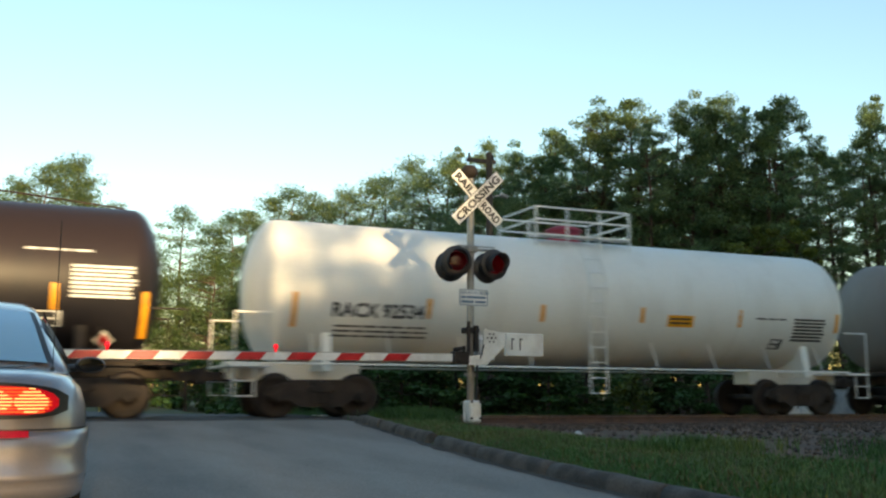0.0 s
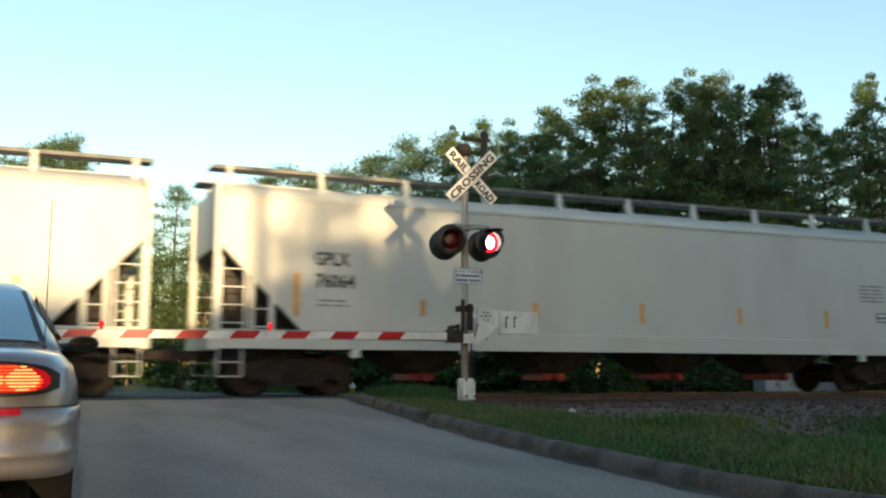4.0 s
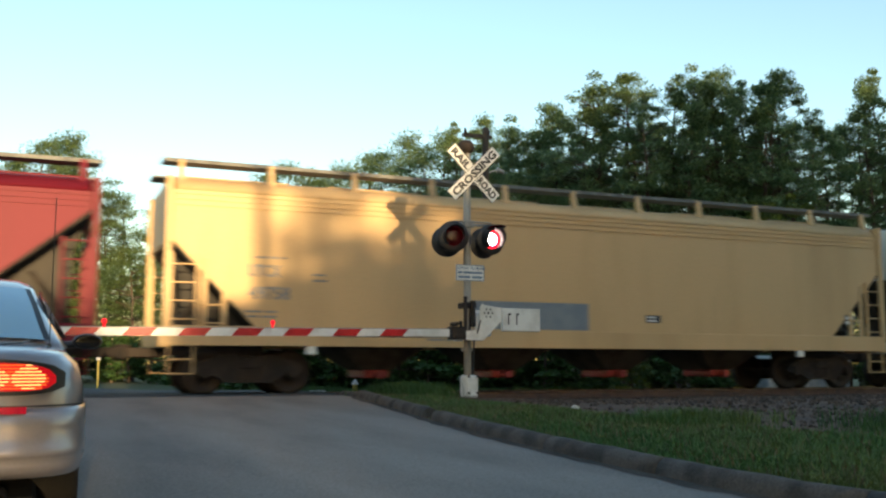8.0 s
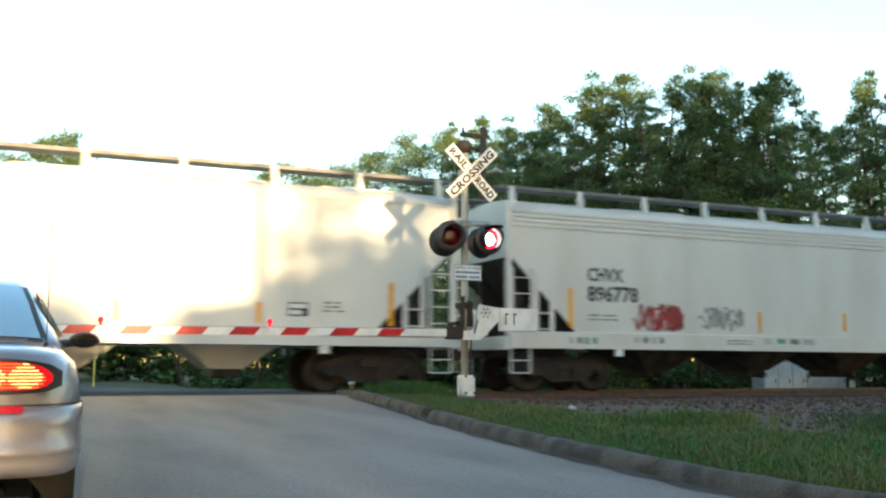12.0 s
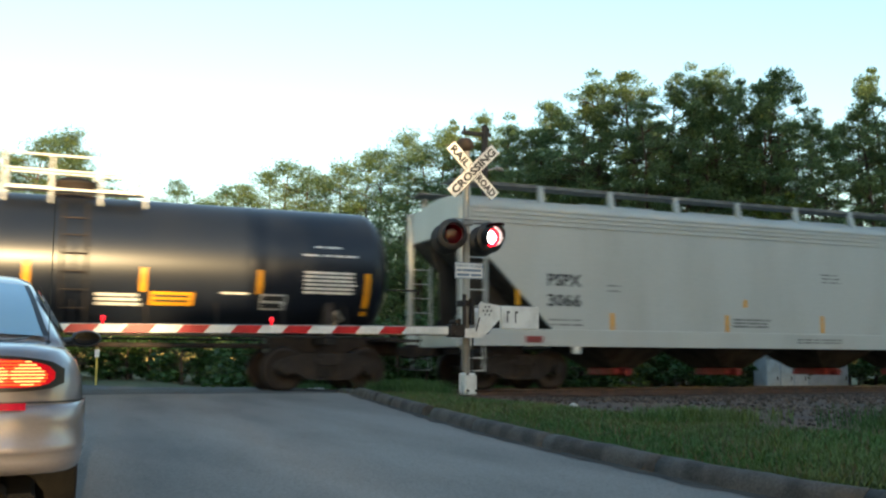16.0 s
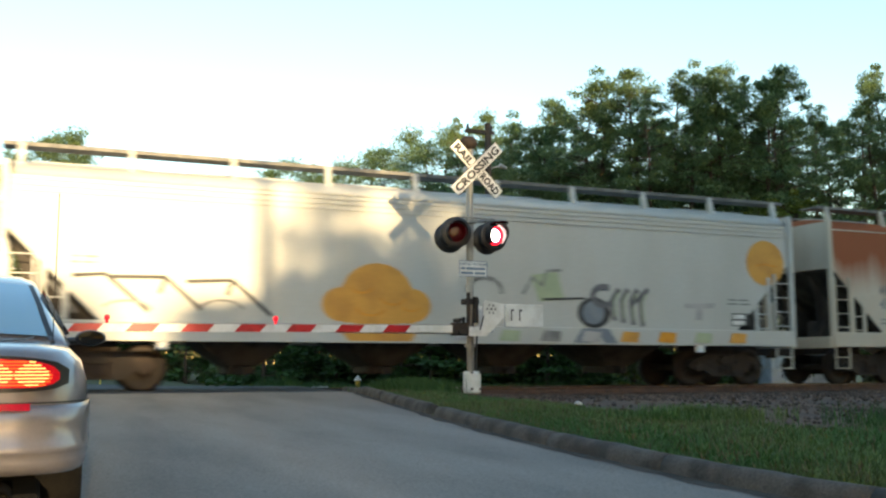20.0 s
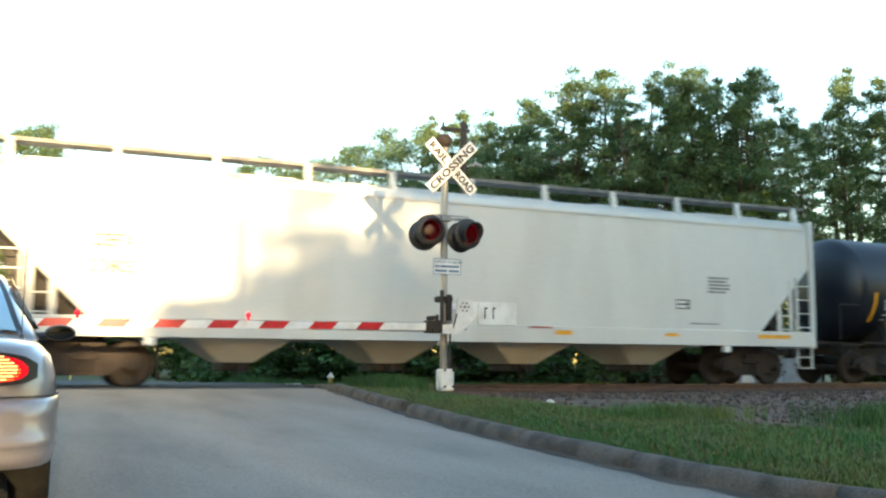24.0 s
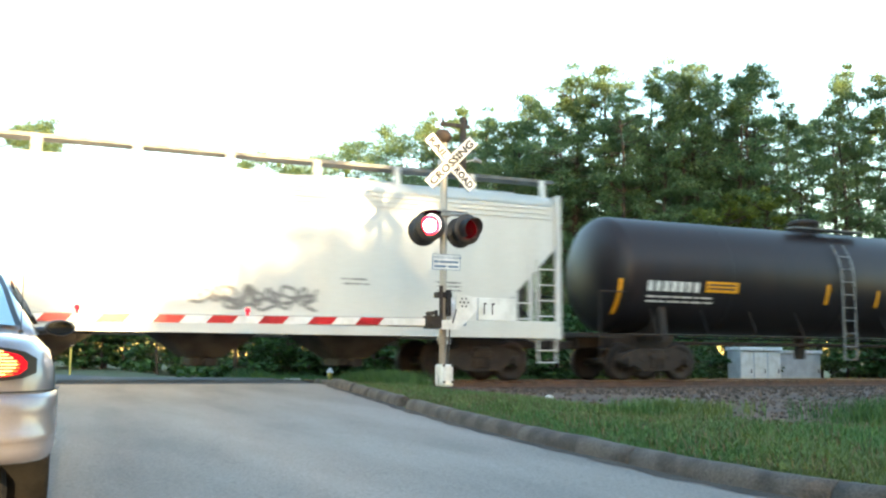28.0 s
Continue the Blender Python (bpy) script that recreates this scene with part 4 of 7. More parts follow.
# cabin
rings = []
for y, t, wt, wb in ((1.12, 0.965, 0.80, 0.84), (1.30, 1.075, 0.765, 0.855), (1.55, 1.21, 0.725, 0.865), (1.85, 1.325, 0.69, 0.87), (2.2, 1.385, 0.67, 0.87), (2.7, 1.395, 0.67, 0.87), (3.1, 1.36, 0.67, 0.87), (3.5, 1.20, 0.68, 0.86), (3.95, 0.96, 0.70, 0.84)):
    b = deck(y) - 0.03
    t = max(t, b + 0.03)
    rings.append(mirror_ring([(0.02, t), (0.55 * wt, t - 0.006), (0.85 * wt, t - 0.02), (0.97 * wt, t - 0.05), (wt + 0.35 * (wb - wt), t - 0.05 - 0.4 * (t - 0.05 - b)), (wb, b), (0.02, b - 0.02)], y))
part("cabin", loft(bmesh.new(), rings), "silver", car, "silver cabin pillars and roof")
rings = []
for y, t, wt in ((1.16, 1.000, 0.73), (1.30, 1.079, 0.70), (1.55, 1.214, 0.655), (1.80, 1.310, 0.615)):
    rings.append([(x * wt, y - 0.012, t + 0.004 - 0.02 * abs(x) ** 3) for x in (-1, -0.9, -0.5, 0, 0.5, 0.9, 1)])
part("rear_window", loft(bmesh.new(), rings, False), "carglass", car, "rear window, sky reflection partly painted as pale blue")
rings = [[(x * 1.045, y + 0.005, z - 0.002) for x, y, z in r] for r in rings]
part("window_seal", loft(bmesh.new(), rings, False), "seam", car)
for s in (-1, 1):
    rings = []
    for y, t, wt in ((1.75, 1.25, 0.705), (2.2, 1.325, 0.69), (2.7, 1.335, 0.69), (3.1, 1.30, 0.69), (3.45, 1.15, 0.70)):
        b = 1.0
        rings.append([(s * (wt + 0.012 + (0.875 - wt) * u * 0.85), y, t + (b - t) * u) for u in (0, 0.5, 1)])
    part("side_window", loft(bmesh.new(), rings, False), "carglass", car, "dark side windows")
# tail lamp patches follow the curve of the tail
def tail_y(x):
    return float(np.interp(abs(x), [0, 0.60, 0.70, 0.79, 0.86, 0.90], [0.0, 0.0, 0.02, 0.07, 0.16, 0.30]))
def patch(x0, x1, top, low, off, n=14):
    v, f = [], []
    for i in range(n + 1):
        x = x0 + (x1 - x0) * i / n
        u = i / n
        for k in range(5):
            v.append((x, tail_y(x) - off, low(u) + (top(u) - low(u)) * k / 4))
    for i in range(n):
        for k in range(4):
            f.append((i * 5 + k, i * 5 + 5 + k, i * 5 + 6 + k, i * 5 + 1 + k))
    return v, f
for s in (-1, 1):
    cap = lambda u: 0.036 * (1 - math.sqrt(max(0.0, 1 - max(0.0, (u - 0.62) / 0.38) ** 2)))
    v, f = patch(0.10 * s, 0.815 * s, lambda u: 0.905 - 0.02 * u - cap(u) * 1.4, lambda u: 0.735 + cap(u), 0.012)
    fin = part("lamp_panel", sheet_mesh("lamp_panel", v, f, "seam", True), None, car, "dark tinted tail lamp panel")
    v, f = patch(0.405 * s, 0.775 * s, lambda u: 0.888 - 0.025 * u - cap(u) * 1.2, lambda u: 0.755 + cap(u), 0.018)
    lens = part("tail_lamp", sheet_mesh("tail_lamp", v, f, "brake", True), None, car, "glowing red brake lamp")
    for i in range(8):
        z = 0.764 + i * 0.0142
        end = 0.745 - 0.0042 * (i - 2.5) ** 2 - 0.006 * max(0, i - 4)
        v, f = patch((0.425 + 0.004 * i) * s, end * s, lambda u: z + 0.0062, lambda u: z, 0.0205, 9)
        part("lamp_bar", sheet_mesh("lamp_bar", v, f, "brakemid", True), None, lens, "orange bar of the lit lamp")
        hot = (0.12, 0.24, 0.30, 0.32, 0.30, 0.24, 0.16, 0.06)[i]
        for m, w in ((0.505, 0.26), (0.662, 0.22)):
            v, f = patch((m - hot * w) * s, (m + hot * w) * s, lambda u: z + 0.0055, lambda u: z + 0.0006, 0.0225, 5)
            part("lamp_bar", sheet_mesh("lamp_bar", v, f, "brakehot", True), None, lens, "amber-hot bar of the lit lamp")
    v, f = patch(0.02 * s, 0.66 * s, lambda u: 0.690, lambda u: 0.660, 0.058)
    part("reflector", sheet_mesh("reflector", v, f, "reflector", True), None, car, "long red bumper reflector")
    for y in (0.98, 4.0):
        w = part("wheel", lathe(bmesh.new(), [(0.20, -0.11), (0.31, -0.115), (0.325, -0.09), (0.33, 0), (0.325, 0.09), (0.31, 0.115), (0.20, 0.11)], "x", (0, 0, 0), 28), "tyre", car, "black rubber tyre")
        w.location = (s * 0.80, y, 0.33)
        part("rim", lathe(bmesh.new(), [(0.0, s * 0.07), (0.10, s * 0.10), (0.20, s * 0.105), (0.215, s * 0.08)], "x", (0, 0, 0), 20), "silver", w, "alloy rim")
    mm = lathe(bmesh.new(), [(0.0, -0.09), (0.07, -0.085), (0.085, -0.03), (0.075, 0.04), (0.03, 0.08), (0, 0.085)], "y", (0, 0, 0), 18)
    bmesh.ops.transform(mm, matrix=pose(s * 1.06, 3.30, 0.985) @ Matrix.Diagonal((1.30, 1, 0.72, 1)), verts=mm.verts)
    rod(mm, (s * 0.84, 3.34, 0.95), (s * 1.04, 3.32, 0.97), 0.03, n=8)
    mo = part("wing_mirror", mm, "seam", car, "dark wing mirror shell")
    gl = lathe(bmesh.new(), [(0.0, -0.003), (0.075, 0.0)], "y", (0, 0, 0), 18)
    bmesh.ops.transform(gl, matrix=pose(s * 1.06, 3.205, 0.985) @ Matrix.Diagonal((1.22, 1, 0.66, 1)), verts=gl.verts)
    part("mirror_glass", gl, "mirrorglass", mo, "mirror glass")
    part("trunk_seam", rod(rod(bmesh.new(), (s * 0.40, 0.115, 0.945), (s * 0.62, 0.70, 0.966), 0.005, n=5), (s * 0.62, 0.70, 0.966), (s * 0.66, 1.15, 0.978), 0.005, n=5), "seam", car)
    part("exhaust", lathe(bmesh.new(), [(0.055, 0.0), (0.055, 0.25), (0.045, 0.25), (0.045, 0.02)], "y", (s * 0.55, 0.02, 0.27), 14), "under", car)
part("under_tray", box(bmesh.new(), -0.72, 0.72, 0.08, 4.9, 0.17, 0.29, 0.02), "tyre", car)
part("antenna", rod(rod(bmesh.new(), (0.755, 0.98, 0.94), (0.755, 0.98, 1.75), 0.0028, n=5), (0.755, 0.98, 0.93), (0.755, 0.98, 0.96), 0.012, n=8), "black", car, "thin whip antenna")

# ---- small things beyond the track ----
def utility_pole(x, y, H, label, arm=True):
    p = thing("utility_pole", label, "utility pole", "utility poles", at=pose(x, y, ground_z(x, y)))
    part("pole", rod(bmesh.new(), (0, 0, -0.2), (0, 0, H), 0.16, 0.12, 10), "pole", p)
    if arm:
        part("cross_arm", box(bmesh.new(), -0.95, 0.25, -0.07, 0.07, H - 0.42, H - 0.28), "pole", p)
        for xx in (-0.85, 0.15):
            part("insulator", lathe(bmesh.new(), [(0.03, H - 0.28), (0.06, H - 0.22), (0.04, H - 0.15), (0.05, H - 0.10), (0, H - 0.06)], "z", (xx, 0, 0), 10), "under", p)
        part("street_light", rod(rod(bmesh.new(), (0.1, 0, H - 1.75), (0.5, -0.1, H - 1.6), 0.03, n=6), (0.42, -0.1, H - 1.62), (0.72, -0.15, H - 1.72), 0.11, 0.06, 8), "galv", p, "grey street light head")
    return p


utility_pole(15.72, 32.9, 10.2, "dark creosoted utility pole with a cross arm")
utility_pole(0.35, -32, 9.6, "dark creosoted pole beside the road", False)

cx, cy = 24.4, 27.7
cz = ground_z(cx, cy)
for k, (x0, w, hgt, doors, lab) in enumerate(((0.0, 1.72, 1.40, 3, "pale signal cabinet with three doors and a lid"), (1.84, 1.95, 1.30, 1, "grey signal cabinet with a flat lid"))):
    c = thing("signal_cabinet", lab, "cabinet", "signal cabinets beyond the track", at=pose(cx + x0, cy + 0.15 * k, cz, 0, 0, -8))
    part("casing", box(bmesh.new(), 0, w, 0, 0.8, -0.1, hgt - 0.14, 0.01), "cabinet", c)
    part("lid", box(bmesh.new(), -0.05, w + 0.05, -0.08, 0.88, hgt - 0.13, hgt, 0.02), "sheet", c, "white overhanging lid")
    for d in range(doors):
        dd = part("door", box(bmesh.new(), 0.03 + d * w / doors, (d + 1) * w / doors - 0.03, -0.03, 0, 0.08, hgt - 0.2, 0.008), "sheet" if k == 0 else "cabinet", c)
        part("handle", box(bmesh.new(), (d + 1) * w / doors - 0.14, (d + 1) * w / doors - 0.11, -0.05, -0.03, 0.45, 0.6), "under", dd)

p = thing("marker_post", "yellow roadside marker post", "post", at=pose(2.5, 41.0, ground_z(2.5, 41.0)))
part("shaft", box(bmesh.new(), -0.035, 0.035, -0.035, 0.035, -0.2, 1.25, 0.01), "post", p)
part("cap", box(bmesh.new(), -0.09, 0.09, -0.05, 0.05, 1.12, 1.42, 0.02), "sheet", p, "pale reflective cap")
p = thing("pipeline_marker", "short yellow marker with a pointed white cap", "post", at=pose(7.75, 24.1, ground_z(7.75, 24.1)))
part("shaft", rod(bmesh.new(), (0, 0, -0.1), (0, 0, 0.42), 0.06, n=10), "post", p)
part("cap", rod(bmesh.new(), (0, 0, 0.42), (0, 0, 0.55), 0.10, 0.02, 10), "sheet", p, "pale pointed cap")
p = thing("valve_box", "small rust-red valve box in the grass", "box", at=pose(6.7, 23.9, ground_z(6.7, 23.9)))
part("casing", box(bmesh.new(), -0.16, 0.16, -0.12, 0.12, -0.1, 0.16, 0.02), "outlet", p)
part("lid", box(bmesh.new(), -0.18, 0.18, -0.14, 0.14, 0.16, 0.19, 0.01), "sheet", p)
p = thing("litter", "scrap of white litter on the gravel", "litter", at=pose(7.05, 11.9, ground_z(7.05, 11.9)))
part("scrap", prism(bmesh.new(), [(-0.05, 0), (0.04, -0.01), (0.06, 0.03), (0.0, 0.055), (-0.045, 0.035)], "y", -0.03, 0.03), "sheet", p)

# ---- the train ----
SPEED = 20.3
WHEEL_R = 0.46


def wheelset_mesh():
    bm = bmesh.new()
    rod(bm, (0, -0.98, 0), (0, 0.98, 0), 0.085, n=10)
    for s in (-1, 1):
        lathe(bm, [(0.13, s * 0.86), (0.14, s * 0.80), (0.30, s * 0.79), (0.37, s * 0.83), (WHEEL_R, s * 0.83), (WHEEL_R, s * 0.72), (WHEEL_R + 0.025, s * 0.69), (0.36, s * 0.69), (0.28, s * 0.74), (0.12, s * 0.70)], "y", n=28)
        for i in range(3):
            a = i * 2.094
            rod(bm, (0.22 * math.cos(a), s * 0.80, 0.22 * math.sin(a)), (0.22 * math.cos(a), s * 0.835, 0.22 * math.sin(a)), 0.035, n=6)
    return mesh_of("wheelset", bm, "wheel")


def side_frame_mesh():
    bm = bmesh.new()
    prism(bm, [(-1.15, 0.50), (-1.05, 0.64), (-0.55, 0.80), (0.55, 0.80), (1.05, 0.64), (1.15, 0.50), (1.02, 0.40), (0.78, 0.42), (0.45, 0.24), (-0.45, 0.24), (-0.78, 0.42), (-1.02, 0.40)], "y", -0.07, 0.07)
    for s in (-1, 1):
        rod(bm, (s * 0.89, -0.16, 0.46), (s * 0.89, 0.06, 0.46), 0.125, n=12)
        rod(bm, (s * 0.89, -0.19, 0.46), (s * 0.89, -0.16, 0.46), 0.09, n=12)
        prism(bm, [(s * 0.30, 0.40), (s * 0.30, 0.66), (s * 0.62, 0.58)], "y", -0.085, 0.085)
    for i in (-1, 0, 1):
        for k in range(5):
            lathe(bm, [(0.055, 0.31 + k * 0.055), (0.075, 0.335 + k * 0.055), (0.055, 0.36 + k * 0.055)], "z", (i * 0.16, -0.06, 0), 10)
    box(bm, -0.28, 0.28, -0.12, 0.12, 0.56, 0.68, 0.02)
    return mesh_of("side_frame", bm, "under")


WHEELSET, SIDE_FRAME = wheelset_mesh(), side_frame_mesh()
BOLSTER = mesh_of("truck", box(box(bmesh.new(), -0.2, 0.2, -1.15, 1.15, 0.52, 0.78, 0.03), -0.1, 0.1, -0.9, 0.9, 0.36, 0.5), "under")
COUPLER = mesh_of("coupler", box(box(rod(bmesh.new(), (0, 0.04, 0.70), (0, 0.04, 1.02), 0.11, n=8), -0.75, 0.02, -0.10, 0.10, 0.76, 0.96, 0.02), -0.05, 0.13, -0.17, -0.02, 0.70, 1.0, 0.03), "under")
WHEELS = []


def truck(car, x):
    t = part("truck", BOLSTER, "under", car)
    t.location = (x, 0, 0)
    for s in (-1, 1):
        f = part("side_frame", SIDE_FRAME, "under", t)
        f.matrix_basis = pose(0, s * 1.02, 0, 0, 0, 180 if s > 0 else 0)
    for s in (-1, 1):
        w = part("wheelset", WHEELSET, "wheel", t)
        w.location = (s * 0.89, 0, WHEEL_R)
        WHEELS.append((w, s * 0.89, car))


def tube(path, r, n=6):
    """One bent round bar along mostly upright points."""
    bm = bmesh.new()
    rings = [[bm.verts.new((x + r * math.cos(2 * math.pi * k / n), y + r * math.sin(2 * math.pi * k / n), z)) for k in range(n)] for x, y, z in path]
    for p, q in zip(rings, rings[1:]):
        for k in range(n):
            bm.faces.new((p[k], p[(k + 1) % n], q[(k + 1) % n], q[k]))
    bm.faces.new(rings[0][::-1]), bm.faces.new(rings[-1])
    return bm


def ladder_mesh(z0, z1, w, material, step=0.36):
    bm = bmesh.new()
    for s in (0, w):
        box(bm, s - 0.025, s + 0.025, -0.03, 0.03, z0, z1)
    z = z0 + 0.12
    while z < z1:
        rod(bm, (0, 0, z), (w, 0, z), 0.014, n=6)
        z += step
    return mesh_of("ladder", bm, material)


def flat_part(name, car, x0, x1, z0, z1, y, material, label="", wrap=None):
    """A thin painted or taped mark on a car's side, laid on the tank's round where wrap gives its axis height and radius."""
    nz = 4 if wrap else 1
    v = []
    for i in range(nz + 1):
        z = z0 + (z1 - z0) * i / nz
        yy = -math.sqrt(max(0.01, wrap[1] ** 2 - (z - wrap[0]) ** 2)) - y if wrap else y
        v += [(x0, yy, z), (x1, yy, z)]
    f = [(2 * i, 2 * i + 1, 2 * i + 3, 2 * i + 2) for i in range(nz)]
    return part(name, sheet_mesh(name, v, f, material), None, car, label)


def lettering(car, s, x, z, size, y, material, wrap=None, wide=1.0, lean=0.0):
    me = text_mesh(s, size, material, size * 0.03)
    if wrap or lean or wide != 1.0:
        me = me.copy()
        for q in me.vertices:
            q.co.x = q.co.x * wide + q.co.z * lean
        if wrap:
            for q in me.vertices:
                q.co.y = -math.sqrt(max(0.01, wrap[1] ** 2 - (q.co.z + z - wrap[0]) ** 2)) - 0.006
    ob = part("lettering", me, None, car)
    ob.location = (x, 0 if wrap else y, z)
    return ob


def stencils(car, x, z, w, n, y, material, rng, wrap=None, gap=0.075):
    for i in range(n):
        a = x + rng.uniform(0, 0.05)
        while a < x + w - 0.05:
            b = min(x + w, a + rng.uniform(0.12, 0.4))
            flat_part("stencil_mark", car, a, b, z - i * gap, z - i * gap + 0.04, y, material, "", wrap)
            a = b + rng.uniform(0.03, 0.07)


def fitted(car, words, x0, x1, z0, z1, y, material, wrap=None):
    """Lettering stretched to a given width and height on a car's side."""
    grow = 0.027 * (x1 - x0)
    z0, z1 = z0 - grow, z1 + grow
    size = (z1 - z0) / 0.70
    me = text_mesh(words, size, material, size * 0.03)
    xs_ = [q.co.x for q in me.vertices]
    return lettering(car, words, x0 - min(xs_) * (x1 - x0) / (max(xs_) - min(xs_)), z0, size, y, material, wrap, (x1 - x0) / (max(xs_) - min(xs_)))


def details(car, rows, rng, ink, y=-1.556, wrap=None):
    """The small marks of one car's near side: kind, two ends along the car, two heights."""
    lay = 0.006 if wrap else y
    proud = 0.010 if wrap else y - 0.004
    for kind, x0, x1, z0, z1 in rows:
        if kind == "tape":
            m = (x0 + x1) / 2
            flat_part("reflective_tape", car, m - 0.055, m + 0.055, z0, z1, lay, "yellow", "yellow reflective tape", wrap)
        elif kind == "panel":
            flat_part("placard_panel", car, x0, x1, z0, z1, lay, "yellow", "yellow warning panel", wrap)
            for k in range(2):
                flat_part("panel_line", car, x0 + 0.06, x1 - 0.08, z0 + (z1 - z0) * (0.25 + 0.35 * k), z0 + (z1 - z0) * (0.42 + 0.35 * k), proud, "letter", "", wrap)
        elif kind == "box":
            flat_part("placard", car, x0, x1, z0, z1, lay, "letter" if not wrap or ink == "letter" else "stencil", "framed stencil box", wrap)
            mid = (z0 + z1) / 2
            for a, b in ((z0 + 0.03, mid - 0.02), (mid + 0.02, z1 - 0.03)):
                flat_part("placard_panel", car, x0 + 0.03, x1 - 0.03 - 0.1 * rng.random(), a, b, proud, "stencil" if not wrap or ink == "letter" else "letter", "", wrap)
        elif kind == "lines":
            n = max(1, round((z1 - z0) / 0.10))
            stencils(car, x0, z1 - 0.05, x1 - x0, n, lay, ink, rng, wrap, (z1 - z0) / n)
        elif kind == "bars":
            n = max(4, round((x1 - x0) / 0.24))
            for k in range(n):
                a = x0 + (x1 - x0) * k / n
                flat_part("stencil_mark", car, a, a + (x1 - x0) / n * rng.uniform(0.68, 0.84), z0, z1, lay, ink, "", wrap)
        elif kind == "block":
            n = max(2, round((z1 - z0) / 0.085))
            for k in range(n):
                a = z0 + (z1 - z0) * k / n
                flat_part("stencil_mark", car, x0, x1 - rng.uniform(0, 0.15), a, a + (z1 - z0) / n * 0.62, lay, "stencil" if wrap and ink != "letter" else ink, "", wrap)
        elif kind in ("diamond", "red_diamond"):
            cx, cz, r = (x0 + x1) / 2, (z0 + z1) / 2, 0.19
            for k, (q, m) in enumerate(((r, "stencil"), (r * 0.62, "redsheet" if kind == "red_diamond" else "stencil_g"))):
                v = []
                for a, b in ((-q, 0), (0, -q), (q, 0), (0, q)):
                    yy = -math.sqrt(wrap[1] ** 2 - (cz + b - wrap[0]) ** 2) - 0.02 - 0.004 * k if wrap else y - 0.004 * k
                    v.append((cx + a, yy, cz + b))
                part("hazard_placard", sheet_mesh("hazard_placard", v, [(0, 1, 2, 3)], m), None, car, "diamond hazard placard")
        elif kind == "sill":
            stencils(car, x0, z1 - 0.05, x1 - x0, 2, -1.618, "stencil_g", rng)
        elif kind == "sill_spray":
            for k in range(4):
                a = x0 + (x1 - x0) * k / 4
                flat_part("sill_spray", car, a, a + (x1 - x0) / 4 * rng.uniform(0.5, 0.95), z0 + 0.03 * rng.random(), z1, -1.618, rng.choice(("g_grey", "stencil_g", "g_green")), "")
        elif kind in ("sill_yellow", "sill_red"):
            flat_part("sill_mark", car, x0, x1, z0, z1, -1.618, "yellow" if kind == "sill_yellow" else "outlet", "painted sill mark")


def arc(cx, cz, rx, rz, a0, a1, n=9):
    return [(cx + rx * math.cos(radians(a0 + (a1 - a0) * i / n)), cz + rz * math.sin(radians(a0 + (a1 - a0) * i / n))) for i in range(n + 1)]


class Spray:
    """Sprayed shapes on a car's side, laid over one another."""

    def __init__(self, y=-1.556):
        self.v, self.f, self.m, self.names, self.y = [], [], [], [], y

    def fill(self, pts, colour, on_sill=False):
        b = len(self.v)
        self.v += [(x, min(self.y, -1.613 - (-1.556 - self.y)) if on_sill else self.y, z) for x, z in pts]
        self.f.append(tuple(range(b, b + len(pts))))
        if colour not in self.names:
            self.names.append(colour)
        self.m.append(self.names.index(colour))
        self.y -= 0.0005

    def band(self, pts, w, colour, taper=1.0):
        left, right = [], []
        for i, (x, z) in enumerate(pts):
            a, c = pts[max(0, i - 1)], pts[min(len(pts) - 1, i + 1)]
            d = Vector((c[0] - a[0], c[1] - a[1])).normalized() * w / 2 * (1 + (taper - 1) * i / max(1, len(pts) - 1))
            left.append((x - d.y, z + d.x))
            right.append((x + d.y, z - d.x))
        y = self.y
        for i in range(len(pts) - 1):
            self.y = y
            self.fill([left[i], left[i + 1], right[i + 1], right[i]], colour)

    def done(self, car, label):
        me = bpy.data.meshes.new("graffiti")
        me.from_pydata(self.v, [], self.f)
        for nme in self.names:
            me.materials.append(M[nme])
        me.polygons.foreach_set("material_index", self.m)
        return part("graffiti", me, None, car, label)


